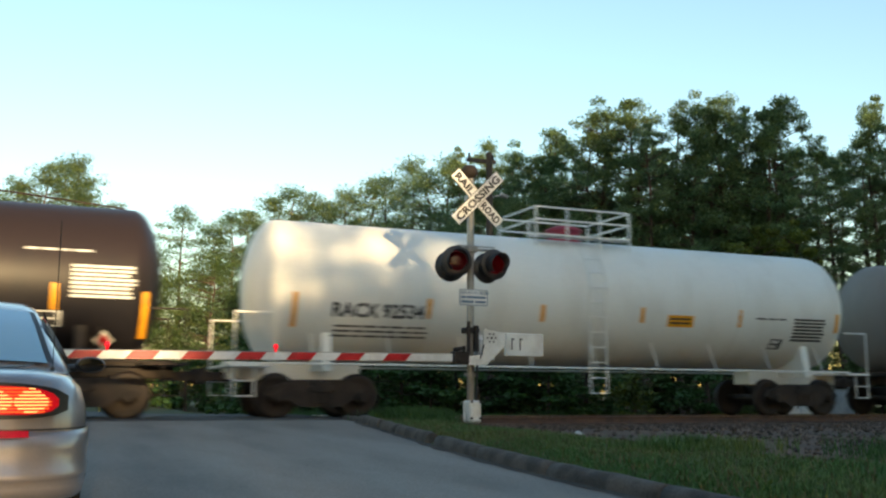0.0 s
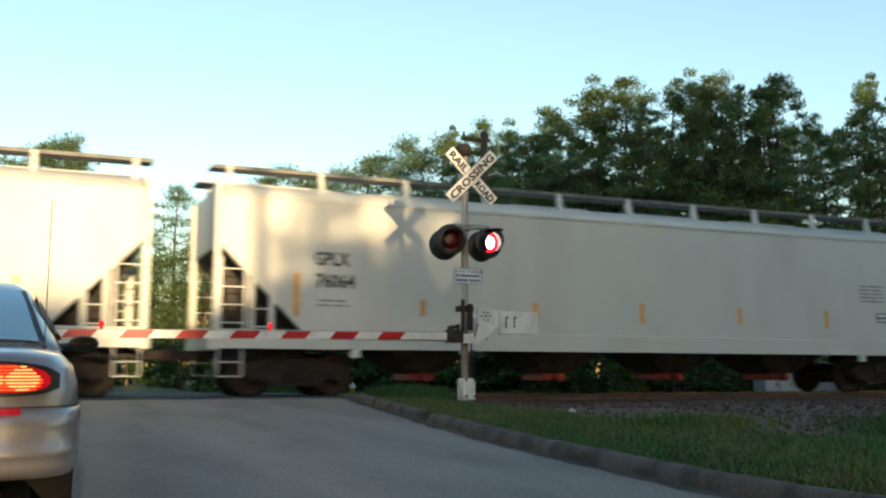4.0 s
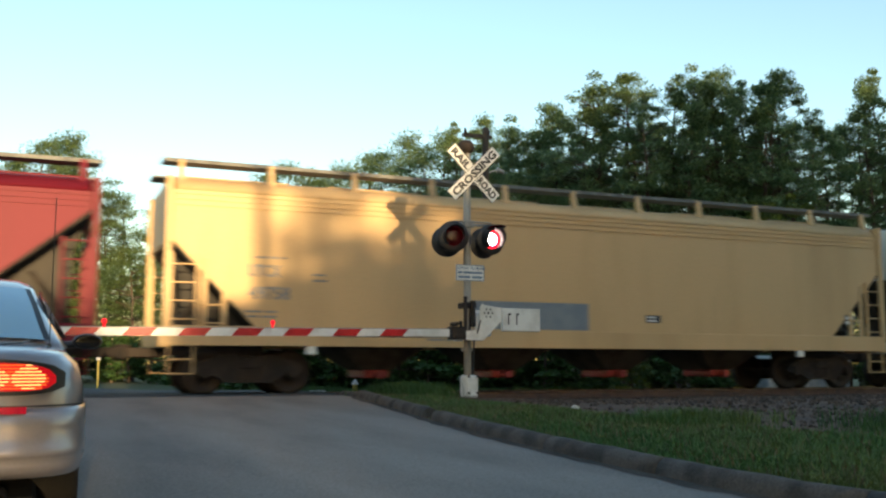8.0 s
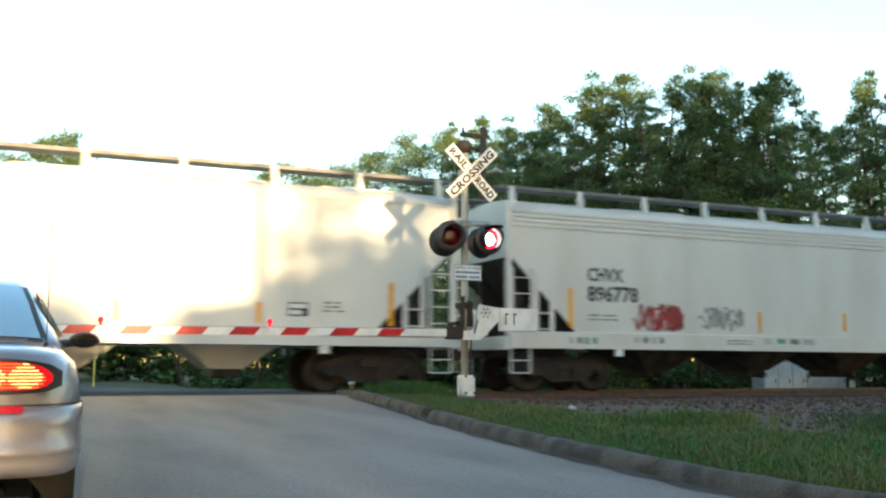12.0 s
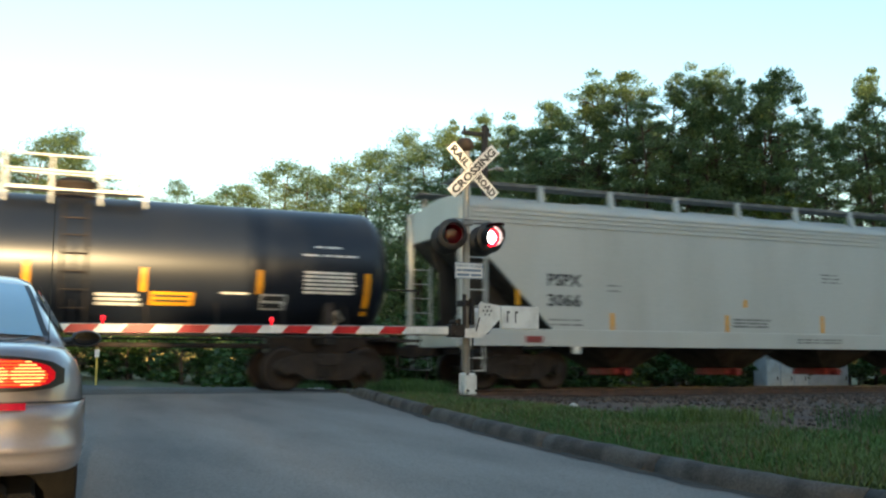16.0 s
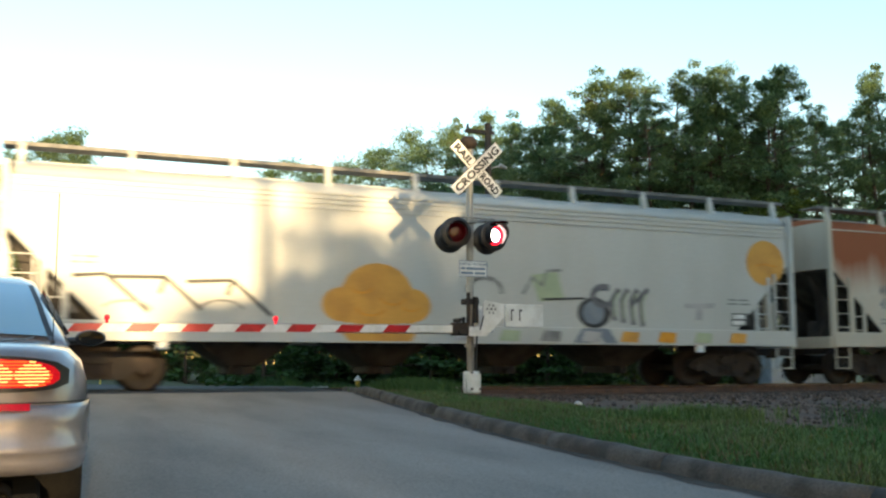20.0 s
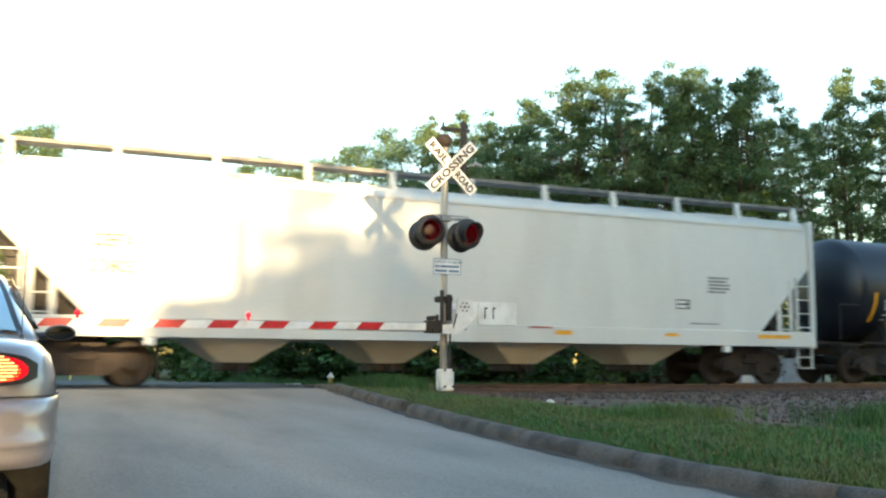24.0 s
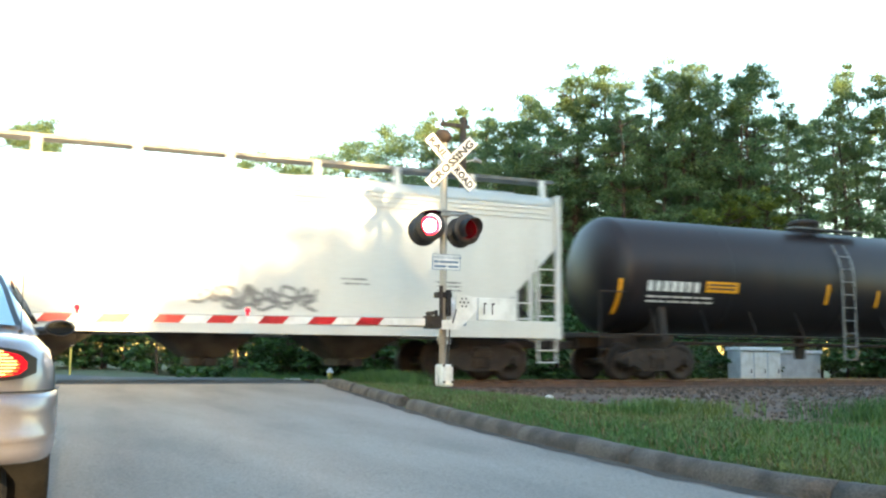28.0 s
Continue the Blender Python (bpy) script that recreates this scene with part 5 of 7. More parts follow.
def tangle(g, x0, x1, z0, z1, n, edge, fills, seed, w=0.26):
    """Fat hooked and looped strokes that lean on each other, each with a coloured edge; no letters."""
    rng = random.Random(seed)
    step = (x1 - x0) / n
    hz = (z1 - z0) / 2
    for i in range(n):
        cx, cz = x0 + step * (i + 0.5), (z0 + z1) / 2
        lean = rng.uniform(-0.18, 0.18)
        kind = rng.randrange(4)
        if kind == 0:
            forms = [arc(cx, z0 + hz * 0.2, step * 0.52, hz * 1.6, 185, -5), arc(cx + lean, z0, step * 0.22, hz * 0.9, 200, 10)]
        elif kind == 1:
            forms = [[(cx + step * (0.52 - 0.024 * k) * math.cos(0.5 * k + lean), cz + hz * (0.95 - 0.045 * k) * math.sin(0.5 * k + lean)) for k in range(18)]]
        elif kind == 2:
            forms = [[(cx - step * 0.5, z0 + 0.1), (cx - step * 0.2, z1 - 0.1 + lean), (cx + step * 0.05, cz - 0.2), (cx + step * 0.5, z1)], [(cx, cz - hz * 0.4), (cx + step * 0.55, z0)]]
        else:
            forms = [arc(cx - step * 0.1, cz + hz * 0.3, step * 0.5, hz * 0.6, 240, 40), arc(cx + step * 0.15, cz - hz * 0.4, step * 0.5, hz * 0.5, 60, -140)]
        fillc = fills[i % len(fills)]
        for f in forms:
            g.band(f, w + 0.11, edge)
        for f in forms:
            g.band(f, w, fillc, rng.uniform(0.7, 1.0))
        if rng.random() < 0.6:
            g.band([(cx - step * 0.3, z1 - 0.1), (cx + step * 0.2, cz + lean)], 0.05, fills[(i + 1) % len(fills)])


def scrawl(car, x0, x1, z0, z1, colour, seed, y=-1.592, n=5, w=0.05, wrap=None):
    """A sprayed line that runs up and down along the side."""
    rng = random.Random(seed)
    pts, x = [], x0
    while x < x1:
        pts.append((x, rng.uniform(z0, z1)))
        x += (x1 - x0) / n / 2 * rng.uniform(0.6, 1.4)
    fine = []
    for i in range(len(pts) - 1):
        for k in range(5):
            u = k / 5
            u = u * u * (3 - 2 * u)
            fine.append((pts[i][0] + (pts[i + 1][0] - pts[i][0]) * k / 5, pts[i][1] + (pts[i + 1][1] - pts[i][1]) * u))
    v, f = [], []
    for (a, c), (a2, c2) in zip(fine, fine[1:]):
        d = Vector((a2 - a, c2 - c)).normalized() * w / 2
        b = len(v)
        for p, q in ((a - d.y, c + d.x), (a + d.y, c - d.x), (a2 + d.y, c2 - d.x), (a2 - d.y, c2 + d.x)):
            v.append((p, -math.sqrt(wrap[1] ** 2 - (q - wrap[0]) ** 2) - 0.006 if wrap else y, q))
        f.append((b, b + 1, b + 2, b + 3))
    return part("graffiti", sheet_mesh("graffiti", v, f, colour), None, car, "thin sprayed scrawl")


def hopper(label, q1, q0, body, mark="", number="", trim=None, seed=0, bays=4, ends="tri", tape="yellow", mx=1.9, cut=None, marks_m="letter", outlet="under", bay="h_bay", ribs=3, up=0.10, rows=(), spots=()):
    """A covered hopper car whose couplers stand at q0 and q1 along the train."""
    rng = random.Random(seed)
    car = thing("covered_hopper_car", label, "freight car", "cars of the freight train")
    L = (q1 - q0) - 1.35
    h, trim = L / 2, trim or body
    cut = cut or (1.75 if ends == "tri" else 2.75)
    top = 3.05 if ends == "tri" else 3.55
    bm = prism(bmesh.new(), [(-h + 0.08, 3.95 + up), (-h + 0.08, top), (-h + cut, 1.36), (h - cut, 1.36), (h - 0.08, top), (h - 0.08, 3.95 + up)], "y", -1.55, 1.55)
    part("body", bm, body, car)
    bm = prism(bmesh.new(), [(yy, zz + up) for yy, zz in ((-1.55, 3.952), (-1.53, 4.03), (-1.47, 4.11), (-1.34, 4.20), (-1.1, 4.28), (-0.6, 4.35), (0, 4.38), (0.6, 4.35), (1.1, 4.28), (1.34, 4.20), (1.47, 4.11), (1.53, 4.03), (1.55, 3.952))], "x", -h + 0.12, h - 0.12)
    for f in bm.faces:
        f.smooth = len(f.verts) == 4
    part("roof", bm, body, car)
    for z in ((3.70, 3.81, 3.92) if ribs == 3 else (4.00,)):
        for s in (-1, 1):
            part("side_rib", box(bmesh.new(), -h + 0.1, h - 0.1, s * 1.562 - 0.012, s * 1.562 + 0.012, z - 0.05 + up, z - 0.015 + up), body if ribs == 3 else trim, car)
    for s in (-1, 1):
        part("side_sill", box(bmesh.new(), -h, h, s * 1.58 - 0.03, s * 1.58 + 0.03, 0.98, 1.37, 0.01), trim, car)
        part("end_sill", box(bmesh.new(), s * h - 0.12, s * h + 0.12, -1.56, 1.56, 0.95, 1.25, 0.015), trim, car)
        part("end_wall", box(bmesh.new(), s * (h - 0.04) - 0.03, s * (h - 0.04) + 0.03, -1.5, 1.5, top, 4.2 + up), trim, car)
        part("centre_sill", box(bmesh.new(), min(s * (h - 2.2), s * (h - 0.1)), max(s * (h - 2.2), s * (h - 0.1)), -0.3, 0.3, 0.80, 1.2), "under", car)
        # sheet and web plates are dark to paint shade into the end opening
        part("slope_sheet", prism(bmesh.new(), [(s * (h - 0.07), top - 0.01), (s * (h - cut), 1.345), (s * (h - cut), 1.325), (s * (h - 0.07), top - 0.06)], "y", -1.53, 1.53), "h_bay", car, "slope sheet under the car's end, darkened for shade")
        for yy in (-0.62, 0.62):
            part("end_web", prism(bmesh.new(), [(s * (h - 0.42), 1.2), (s * (h - cut - 0.02), 1.2), (s * (h - cut), 1.33), (s * (h - 0.12), top - 0.1), (s * (h - 0.35), top - 0.75)], "y", yy - 0.02, yy + 0.02), "h_bay", car, "added web plate, dark to fill the shaded car end")
        for yy in (-0.85, 0.85):
            part("end_brace", rod(bmesh.new(), (s * (h - 0.15), yy, 1.2), (s * (h - 1.1), yy * 0.8, 2.4), 0.045, n=6), "under", car)
        part("brake_gear", box(box(bmesh.new(), s * h - s * 0.6 - 0.2, s * h - s * 0.6 + 0.2, -0.6, -0.2, 1.25, 1.7, 0.03), s * h - s * 0.9 - 0.12, s * h - s * 0.9 + 0.12, -1.1, -0.75, 1.25, 1.55, 0.03), "under", car)
        c = part("coupler", COUPLER, "under", car)
        c.matrix_basis = pose(s * (h + 0.62), 0, 0, 0, 0, 0 if s > 0 else 180)
        truck(car, s * (h - 1.75))
        for t in (-1, 1):
            part("corner_post", box(bmesh.new(), s * h - 0.06, s * h + 0.06, t * 1.56 - 0.06, t * 1.56 + 0.06, 1.25, 4.22 + up, 0.01), trim, car)
            ld = part("ladder", ladder_mesh(1.37, top - 0.25 if ends == "tri" else 3.0, 0.5, trim), None, car)
            ld.location = (s * (h - 0.07) - (0.5 if s > 0 else 0), t * 1.60, 0)
            if ends == "tri":
                for xx, tall in ((0.72, 2.72), (1.12, 2.02)):
                    part("end_stanchion", box(bmesh.new(), s * (h - xx) - 0.055, s * (h - xx) + 0.055, t * 1.54 - 0.03, t * 1.54 + 0.03, 1.365, tall, 0.01), body, car)
                for zz in (1.42, 1.78):
                    part("grab_iron", rod(bmesh.new(), (s * (h - 1.10), t * 1.585, zz), (s * (h - 0.70), t * 1.585, zz), 0.016, n=6), trim, car)
            bm = bmesh.new()
            for xx in (0.06, 0.54):
                box(bm, s * (h - xx) - 0.015, s * (h - xx) + 0.015, t * 1.56 - 0.02, t * 1.56 + 0.02, 0.42, 0.98)
            box(bm, min(s * (h - 0.06), s * (h - 0.54)), max(s * (h - 0.06), s * (h - 0.54)), t * 1.56 - 0.05, t * 1.56 + 0.05, 0.42, 0.445)
            box(bm, min(s * (h - 0.06), s * (h - 0.54)), max(s * (h - 0.06), s * (h - 0.54)), t * 1.56 - 0.05, t * 1.56 + 0.05, 0.70, 0.725)
            part("stirrup_step", bm, trim, car)
            part("jack_pad", box(bmesh.new(), s * (h - 2.9) - 0.1, s * (h - 2.9) + 0.1, t * 1.55 - 0.06, t * 1.55 + 0.06, 0.82, 0.98, 0.01), "stencil", car)
    # walkways along the roof edge on brackets
    for s in (-1, 1):
        part("running_board", box(bmesh.new(), -h - 0.1, h + 0.1, s * 0.95 - 0.28, s * 0.95 + 0.28, 4.590 + up, 4.625 + up), "grate", car)
        part("board_edge", box(bmesh.new(), -h - 0.1, h + 0.1, s * 1.24 - 0.015, s * 1.24 + 0.015, 4.565 + up, 4.640 + up), "grate", car)
    nb = int(L / 1.85)
    for s in (-1, 1):
        brk = mesh_of("walkway_bracket", prism(bmesh.new(), [(s * 1.38, 4.17 + up), (s * 1.27, 4.62 + up), (s * 1.19, 4.62 + up), (s * 1.22, 4.22 + up)], "x", -0.055, 0.055), trim)
        for i in range(nb + 1):
            part("walkway_bracket", brk, None, car).location.x = -h + 0.25 + (L - 0.5) * i / nb
    hatch = mesh_of("roof_hatch", box(bmesh.new(), -1.1, 1.1, -0.35, 0.35, 4.37 + up, 4.46 + up, 0.02), trim)
    for i in range(6):
        part("roof_hatch", hatch, None, car).location.x = -h + L * (i + 0.5) / 6
    # outlets
    span = 2 * (h - 3.1)
    for i in range(bays):
        xc = -span / 2 + span * (i + 0.5) / bays
        w = span / bays * 0.46
        bm = bmesh.new()
        lo, hi = [], []
        for a, b in ((-1, -1), (1, -1), (1, 1), (-1, 1)):
            hi.append(bm.verts.new((xc + a * w, b * 1.5, 1.36)))
            lo.append(bm.verts.new((xc + a * 0.34, b * 0.62, 0.50)))
        for k in range(4):
            bm.faces.new((lo[k], lo[(k + 1) % 4], hi[(k + 1) % 4], hi[k]))
        bm.faces.new(lo), bm.faces.new(hi)
        bmesh.ops.recalc_face_normals(bm, faces=bm.faces[:])
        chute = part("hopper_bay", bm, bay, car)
        bm = box(bmesh.new(), xc - 0.29, xc + 0.29, -0.60, 0.60, 0.32, 0.50, 0.03)
        rod(bm, (xc, -0.85, 0.40), (xc, -0.60, 0.40), 0.09, n=10)
        part("outlet", bm, outlet, chute)
    # tape, marks
    if tape and not rows:
        for i in range(8):
            xx = -h + 2.3 + (L - 4.6) * i / 7
            flat_part("reflective_tape", car, xx - 0.045, xx + 0.045, 1.42, 2.3 if i in (0, 7) else 1.88, -1.556, tape)
    xm = -h + mx
    for k, words in enumerate((mark, number)):
        if words and spots:
            fitted(car, words, *spots[k], -1.556, marks_m)
        elif words:
            lettering(car, words, xm - 0.17, 2.70 - 0.5 * k, 0.355, -1.556, marks_m)
    if rows:
        details(car, rows, rng, "stencil_g" if marks_m != "stencil" else "stencil")
    else:
        stencils(car, xm - 0.25, 1.78, 1.1, 2, -1.556, "stencil_g", rng, gap=0.16)
        stencils(car, h - 4.8, 2.3, 0.8, 4, -1.556, "stencil_g", rng)
        details(car, [("box", h - 3.7, h - 3.28, 1.58, 1.85)], rng, "stencil_g")
        stencils(car, -1.2, 1.2, 1.6, 2, -1.618, "stencil_g", rng)
    CARS.append((car, (q0 + q1) / 2, L))
    return car, h


def tank(label, q1, q0, body, seed=0, top="dome", marks="stencil", mark="", number="", panel=True, rail=False, sill=True, high=4.26, skirt="under", cable=False, rows=(), spot=None, ladder=None, band=None):
    """A tank car whose couplers stand at q0 and q1 along the train."""
    rng = random.Random(seed)
    car = thing("tank_car", label, "freight car", "cars of the freight train")
    L = (q1 - q0) - 1.75
    h, r = L / 2, (high - 1.20) / 2
    zc = high - r
    head = 0.62
    prof = [(0, -h)] + [(r * math.sin(a), -h + head * (1 - math.cos(a))) for a in (0.25, 0.5, 0.75, 1.0, 1.2, 1.4)] + [(r, -h + head)]
    prof += [(rr, -x) for rr, x in prof[::-1]]
    part("tank_shell", lathe(bmesh.new(), prof, "x", (0, 0, zc), 48), body, car)
    if band:
        part("dirt_band", lathe(bmesh.new(), [(r + 0.003, band - 0.17), (r + 0.005, band - 0.12), (r + 0.005, band + 0.12), (r + 0.003, band + 0.17)], "x", (0, 0, zc), 48), "t_drab" if body == "t_grey" else "under", car, "band of oily dirt round the shell")
    for xx in (-h * 0.52, 0, h * 0.52):
        part("weld_band", lathe(bmesh.new(), [(r + 0.001, xx - 0.03), (r + 0.008, xx - 0.015), (r + 0.008, xx + 0.015), (r + 0.001, xx + 0.03)], "x", (0, 0, zc), 48), body, car)
    W = (zc, r)
    for s in (-1, 1):
        part("stub_sill", box(bmesh.new(), min(s * (h - 2.6), s * (h + 0.35)), max(s * (h - 2.6), s * (h + 0.35)), -0.32, 0.32, 0.80, 1.18, 0.02), skirt, car)
        part("saddle", prism(bmesh.new(), [(-1.35, 0.98), (1.35, 0.98), (1.2, 1.85), (0.7, 1.4), (-0.7, 1.4), (-1.2, 1.85)], "x", s * (h - 1.55) - 0.1, s * (h - 1.55) + 0.1), skirt, car)
        part("end_platform", box(bmesh.new(), min(s * (h - 0.4), s * (h + 0.45)), max(s * (h - 0.4), s * (h + 0.45)), -1.45, 1.45, 1.05, 1.10), skirt, car)
        c = part("coupler", COUPLER, "under", car)
        c.matrix_basis = pose(s * (h + 0.82), 0, 0, 0, 0, 0 if s > 0 else 180)
        truck(car, s * (h - 1.5))
        for t in (-1, 1):
            bm = bmesh.new()
            rod(bm, (s * (h + 0.4), t * 1.42, 0.45), (s * (h + 0.4), t * 1.42, 2.15), 0.02, n=6)
            rod(bm, (s * (h + 0.4), t * 1.42, 2.15), (s * (h - 0.35), t * 1.42, 2.15), 0.02, n=6)
            rod(bm, (s * (h - 0.02), t * 1.42, 0.45), (s * (h - 0.02), t * 1.42, 1.1), 0.02, n=6)
            box(bm, min(s * (h + 0.4), s * (h - 0.02)), max(s * (h + 0.4), s * (h - 0.02)), t * 1.42 - 0.05, t * 1.42 + 0.05, 0.45, 0.475)
            box(bm, min(s * (h + 0.4), s * (h - 0.02)), max(s * (h + 0.4), s * (h - 0.02)), t * 1.42 - 0.05, t * 1.42 + 0.05, 0.75, 0.775)
            part("grab_rail", bm, "stencil" if body == "t_white" else skirt, car)
    for t in (-1, 1):
        bm = bmesh.new()
        rod(bm, (-h + 0.3, t * 1.5, 1.12), (h - 0.3, t * 1.5, 1.12), 0.024, n=6)
        for i in range(9):
            xx = -h + 1.2 + (L - 2.4) * i / 8
            rod(bm, (xx, t * 1.5, 1.12), (xx, t * 1.18, 1.78), 0.016, n=5)
        part("side_handrail", bm, body if body == "t_white" else skirt, car)
    if sill:
        part("under_piping", rod(rod(bmesh.new(), (-h + 2, -0.25, 0.95), (h - 2, -0.25, 0.95), 0.05, n=8), (-0.3, 0, 1.2), (-0.3, 0, 0.55), 0.16, n=12), skirt, car)
    # top works
    zt = zc + r
    part("top_platform", box(box(bmesh.new(), -1.3, 1.3, -1.0, -0.62, zt - 0.04, zt), -1.3, 1.3, 0.62, 1.0, zt - 0.04, zt), "grate" if not rail else "stencil", car)
    if top == "dome":
        part("manway", lathe(bmesh.new(), [(0.42, zt - 0.1), (0.42, zt + 0.22), (0.46, zt + 0.23), (0.46, zt + 0.29), (0.3, zt + 0.36), (0, zt + 0.39)], "z", (0, 0, 0), 24), "dome_red" if body == "t_white" else "under", car)
        part("lift_ring", rod(rod(rod(bmesh.new(), (-0.16, 0, zt + 0.3), (-0.13, 0, zt + 0.52), 0.02, n=6), (-0.13, 0, zt + 0.52), (0.13, 0, zt + 0.52), 0.02, n=6), (0.13, 0, zt + 0.52), (0.16, 0, zt + 0.3), 0.02, n=6), "under", car)
    else:
        part("manway", lathe(bmesh.new(), [(0.5, zt - 0.1), (0.5, zt + 0.12), (0.3, zt + 0.2), (0, zt + 0.22)], "z", (0, 0, 0), 24), "under", car)
        part("valve_cover", lathe(bmesh.new(), [(0.27, zt - 0.1), (0.27, zt + 0.36), (0.2, zt + 0.45), (0, zt + 0.47)], "z", (-0.35, 0, 0), 18), "cream", car, "cream-painted valve cover")
    if cable:
        bm = bmesh.new()
        ends = [(-h + 0.8, 0.0), (-h * 0.5, 0.30), (-1.4, 0.42), (1.4, 0.42), (h * 0.5, 0.30), (h - 0.8, 0.0)]
        for (a, za), (b, zb) in zip(ends, ends[1:]):
            rod(bm, (a, -0.75, zt - 0.1 + za), (b, -0.75, zt - 0.1 + zb), 0.02, n=6)
        for a, za in ends[1:-1]:
            rod(bm, (a, -0.75, zt - 0.3), (a, -0.75, zt - 0.1 + za), 0.018, n=6)
        part("safety_cable", bm, "under", car)
    if rail:
        paintwork = body if body == "t_white" else "stencil"
        bars = [((-1.3, t * 0.98, zt + zz), (1.3, t * 0.98, zt + zz)) for t in (-1, 1) for zz in (0.34, 0.64)]
        bars += [((xx, -0.98, zt + zz), (xx, 0.98, zt + zz)) for xx in (-1.3, 1.3) for zz in (0.34, 0.64)]
        for a, b in bars:
            part("railing_bar", rod(bmesh.new(), a, b, 0.024, n=6), paintwork, car, "white tubular railing bar")
        for t in (-1, 1):
            for xx in (-1.3, -0.45, 0.45, 1.3):
                part("railing_post", rod(bmesh.new(), (xx, t * 0.98, zt - 0.3), (xx, t * 0.98, zt + 0.64), 0.028, n=6), paintwork, car, "white railing post")
    # ladder over the round of the shell
    zs = [z for z in (0.55, 0.9, 1.25, 1.6, 1.95, 2.3, 2.65, 3.0, 3.35, 3.7, 4.0) if z < high - 0.2]
    out = lambda z: -1.56 if z < zc else -math.sqrt(max(0.3, (r + 0.09) ** 2 - (z - zc) ** 2))
    lm = ladder or ("under" if body != "t_white" else body)
    for xx in (-0.22, 0.22):
        part("ladder_stile", tube([(xx, out(a), a) for a in zs], 0.022), lm, car)
    for a in zs[:-1]:
        part("ladder_rung", rod(bmesh.new(), (-0.22, out(a), a), (0.22, out(a), a), 0.014, n=6), lm, car)
    # tape and marks on the near side
    if rows:
        if spot:
            fitted(car, (mark + " " + number).strip(), *spot, 0, marks, W)
        details(car, rows, rng, marks, wrap=W)
    else:
        n = 6
        for i in range(n):
            xx = -h + 0.95 + (L - 1.9) * i / (n - 1)
            flat_part("reflective_tape", car, xx - 0.055, xx + 0.055, zc - (0.95 if i in (0, n - 1) else 0.82), zc + (-0.15 if i in (0, n - 1) else -0.38), 0.006, "yellow", "", W)
        if number or mark:
            lettering(car, (mark + " " + number).strip(), -h + 1.3, zc - 0.62, 0.36, 0, marks, W)
        stencils(car, -h + 1.3, zc - 0.78, 2.2, 2, 0.006, marks, rng, W, 0.13)
        stencils(car, h - 2.4, zc + 0.1, 1.1, 5, 0.006, marks, rng, W)
        if panel:
            flat_part("placard_panel", car, h - 5.0, h - 4.3, zc - 0.99, zc - 0.73, 0.006, "yellow", "yellow warning panel", W)
    CARS.append((car, (q0 + q1) / 2, L))
    return car, h


CARS = []
HW = "covered hopper car, "
tank("brownish grey tank car, weathered", 37.8, 20.9, "t_drab", 1)
tank("clean white tank car with a red manway and white railings", 20.9, 3.2, "t_white", 2, rail=True, marks="letter", mark="RACX", number="92534", sill=False, skirt="t_white", high=4.30, spot=(-6.38, -4.32, 2.18, 2.35), rows=[
    ("tape", -7.24, -7.13, 1.88, 2.58), ("tape", -4.26, -4.16, 2.13, 2.56), ("tape", -1.46, -1.38, 2.16, 2.54), ("tape", 1.23, 1.32, 2.22, 2.58), ("tape", 4.12, 4.21, 2.20, 2.62), ("tape", 7.28, 7.36, 2.14, 2.62),
    ("panel", 2.01, 2.76, 2.15, 2.43), ("lines", -6.35, -4.19, 1.66, 1.96), ("lines", 4.66, 5.7, 2.36, 2.46), ("block", 5.9, 7.0, 1.9, 2.5), ("box", 5.27, 5.65, 1.69, 1.94)])
tank("sooty black tank car with orange tape", 3.2, -16.3, "t_soot", 3, cable=True, mark="DBUX", number="240194", high=4.28, spot=(-7.66, -5.33, 2.14, 2.31), rows=[
    ("tape", -8.72, -8.57, 1.66, 2.47), ("tape", -5.35, -5.25, 2.05, 2.5), ("tape", -3.44, -3.33, 2.05, 2.52), ("tape", -1.34, -1.19, 2.07, 2.53), ("tape", 1.71, 1.84, 2.04, 2.54), ("tape", 4.21, 4.30, 2.10, 2.62), ("tape", 6.76, 6.88, 2.05, 2.55), ("tape", 8.37, 8.56, 1.57, 2.45),
    ("panel", 1.04, 1.88, 1.73, 1.96), ("box", 6.38, 6.96, 1.75, 2.04), ("block", 7.10, 8.28, 2.30, 2.95), ("lines", 6.22, 7.47, 3.08, 3.22), ("red_diamond", 7.61, 7.91, 1.38, 1.67), ("lines", -7.66, -5.6, 1.75, 1.98)])
hopper("white " + HW + "grey lettering", -16.3, -36.5, "h_white", "CPLX", "75664", seed=4, ribs=1, bay="h_bay", spots=((-7.73, -6.87, 2.62, 2.82), (-7.72, -6.66, 2.17, 2.40)), rows=[
    ("tape", -7.89, -7.75, 1.77, 2.68), ("tape", -4.85, -4.76, 1.91, 2.22), ("tape", -2.32, -2.22, 1.78, 2.21), ("tape", -0.03, 0.07, 2.01, 2.49), ("tape", 2.67, 2.77, 1.83, 2.25), ("tape", 4.88, 4.99, 1.88, 2.24), ("tape", 7.6, 7.7, 1.55, 2.4),
    ("lines", -7.7, -6.8, 1.72, 1.95), ("lines", -0.2, 0.2, 1.6, 1.8), ("sill", -0.55, 0.76, 1.15, 1.32), ("box", 6.5, 6.95, 1.6, 1.85), ("lines", 6.3, 7.3, 2.1, 2.45)])
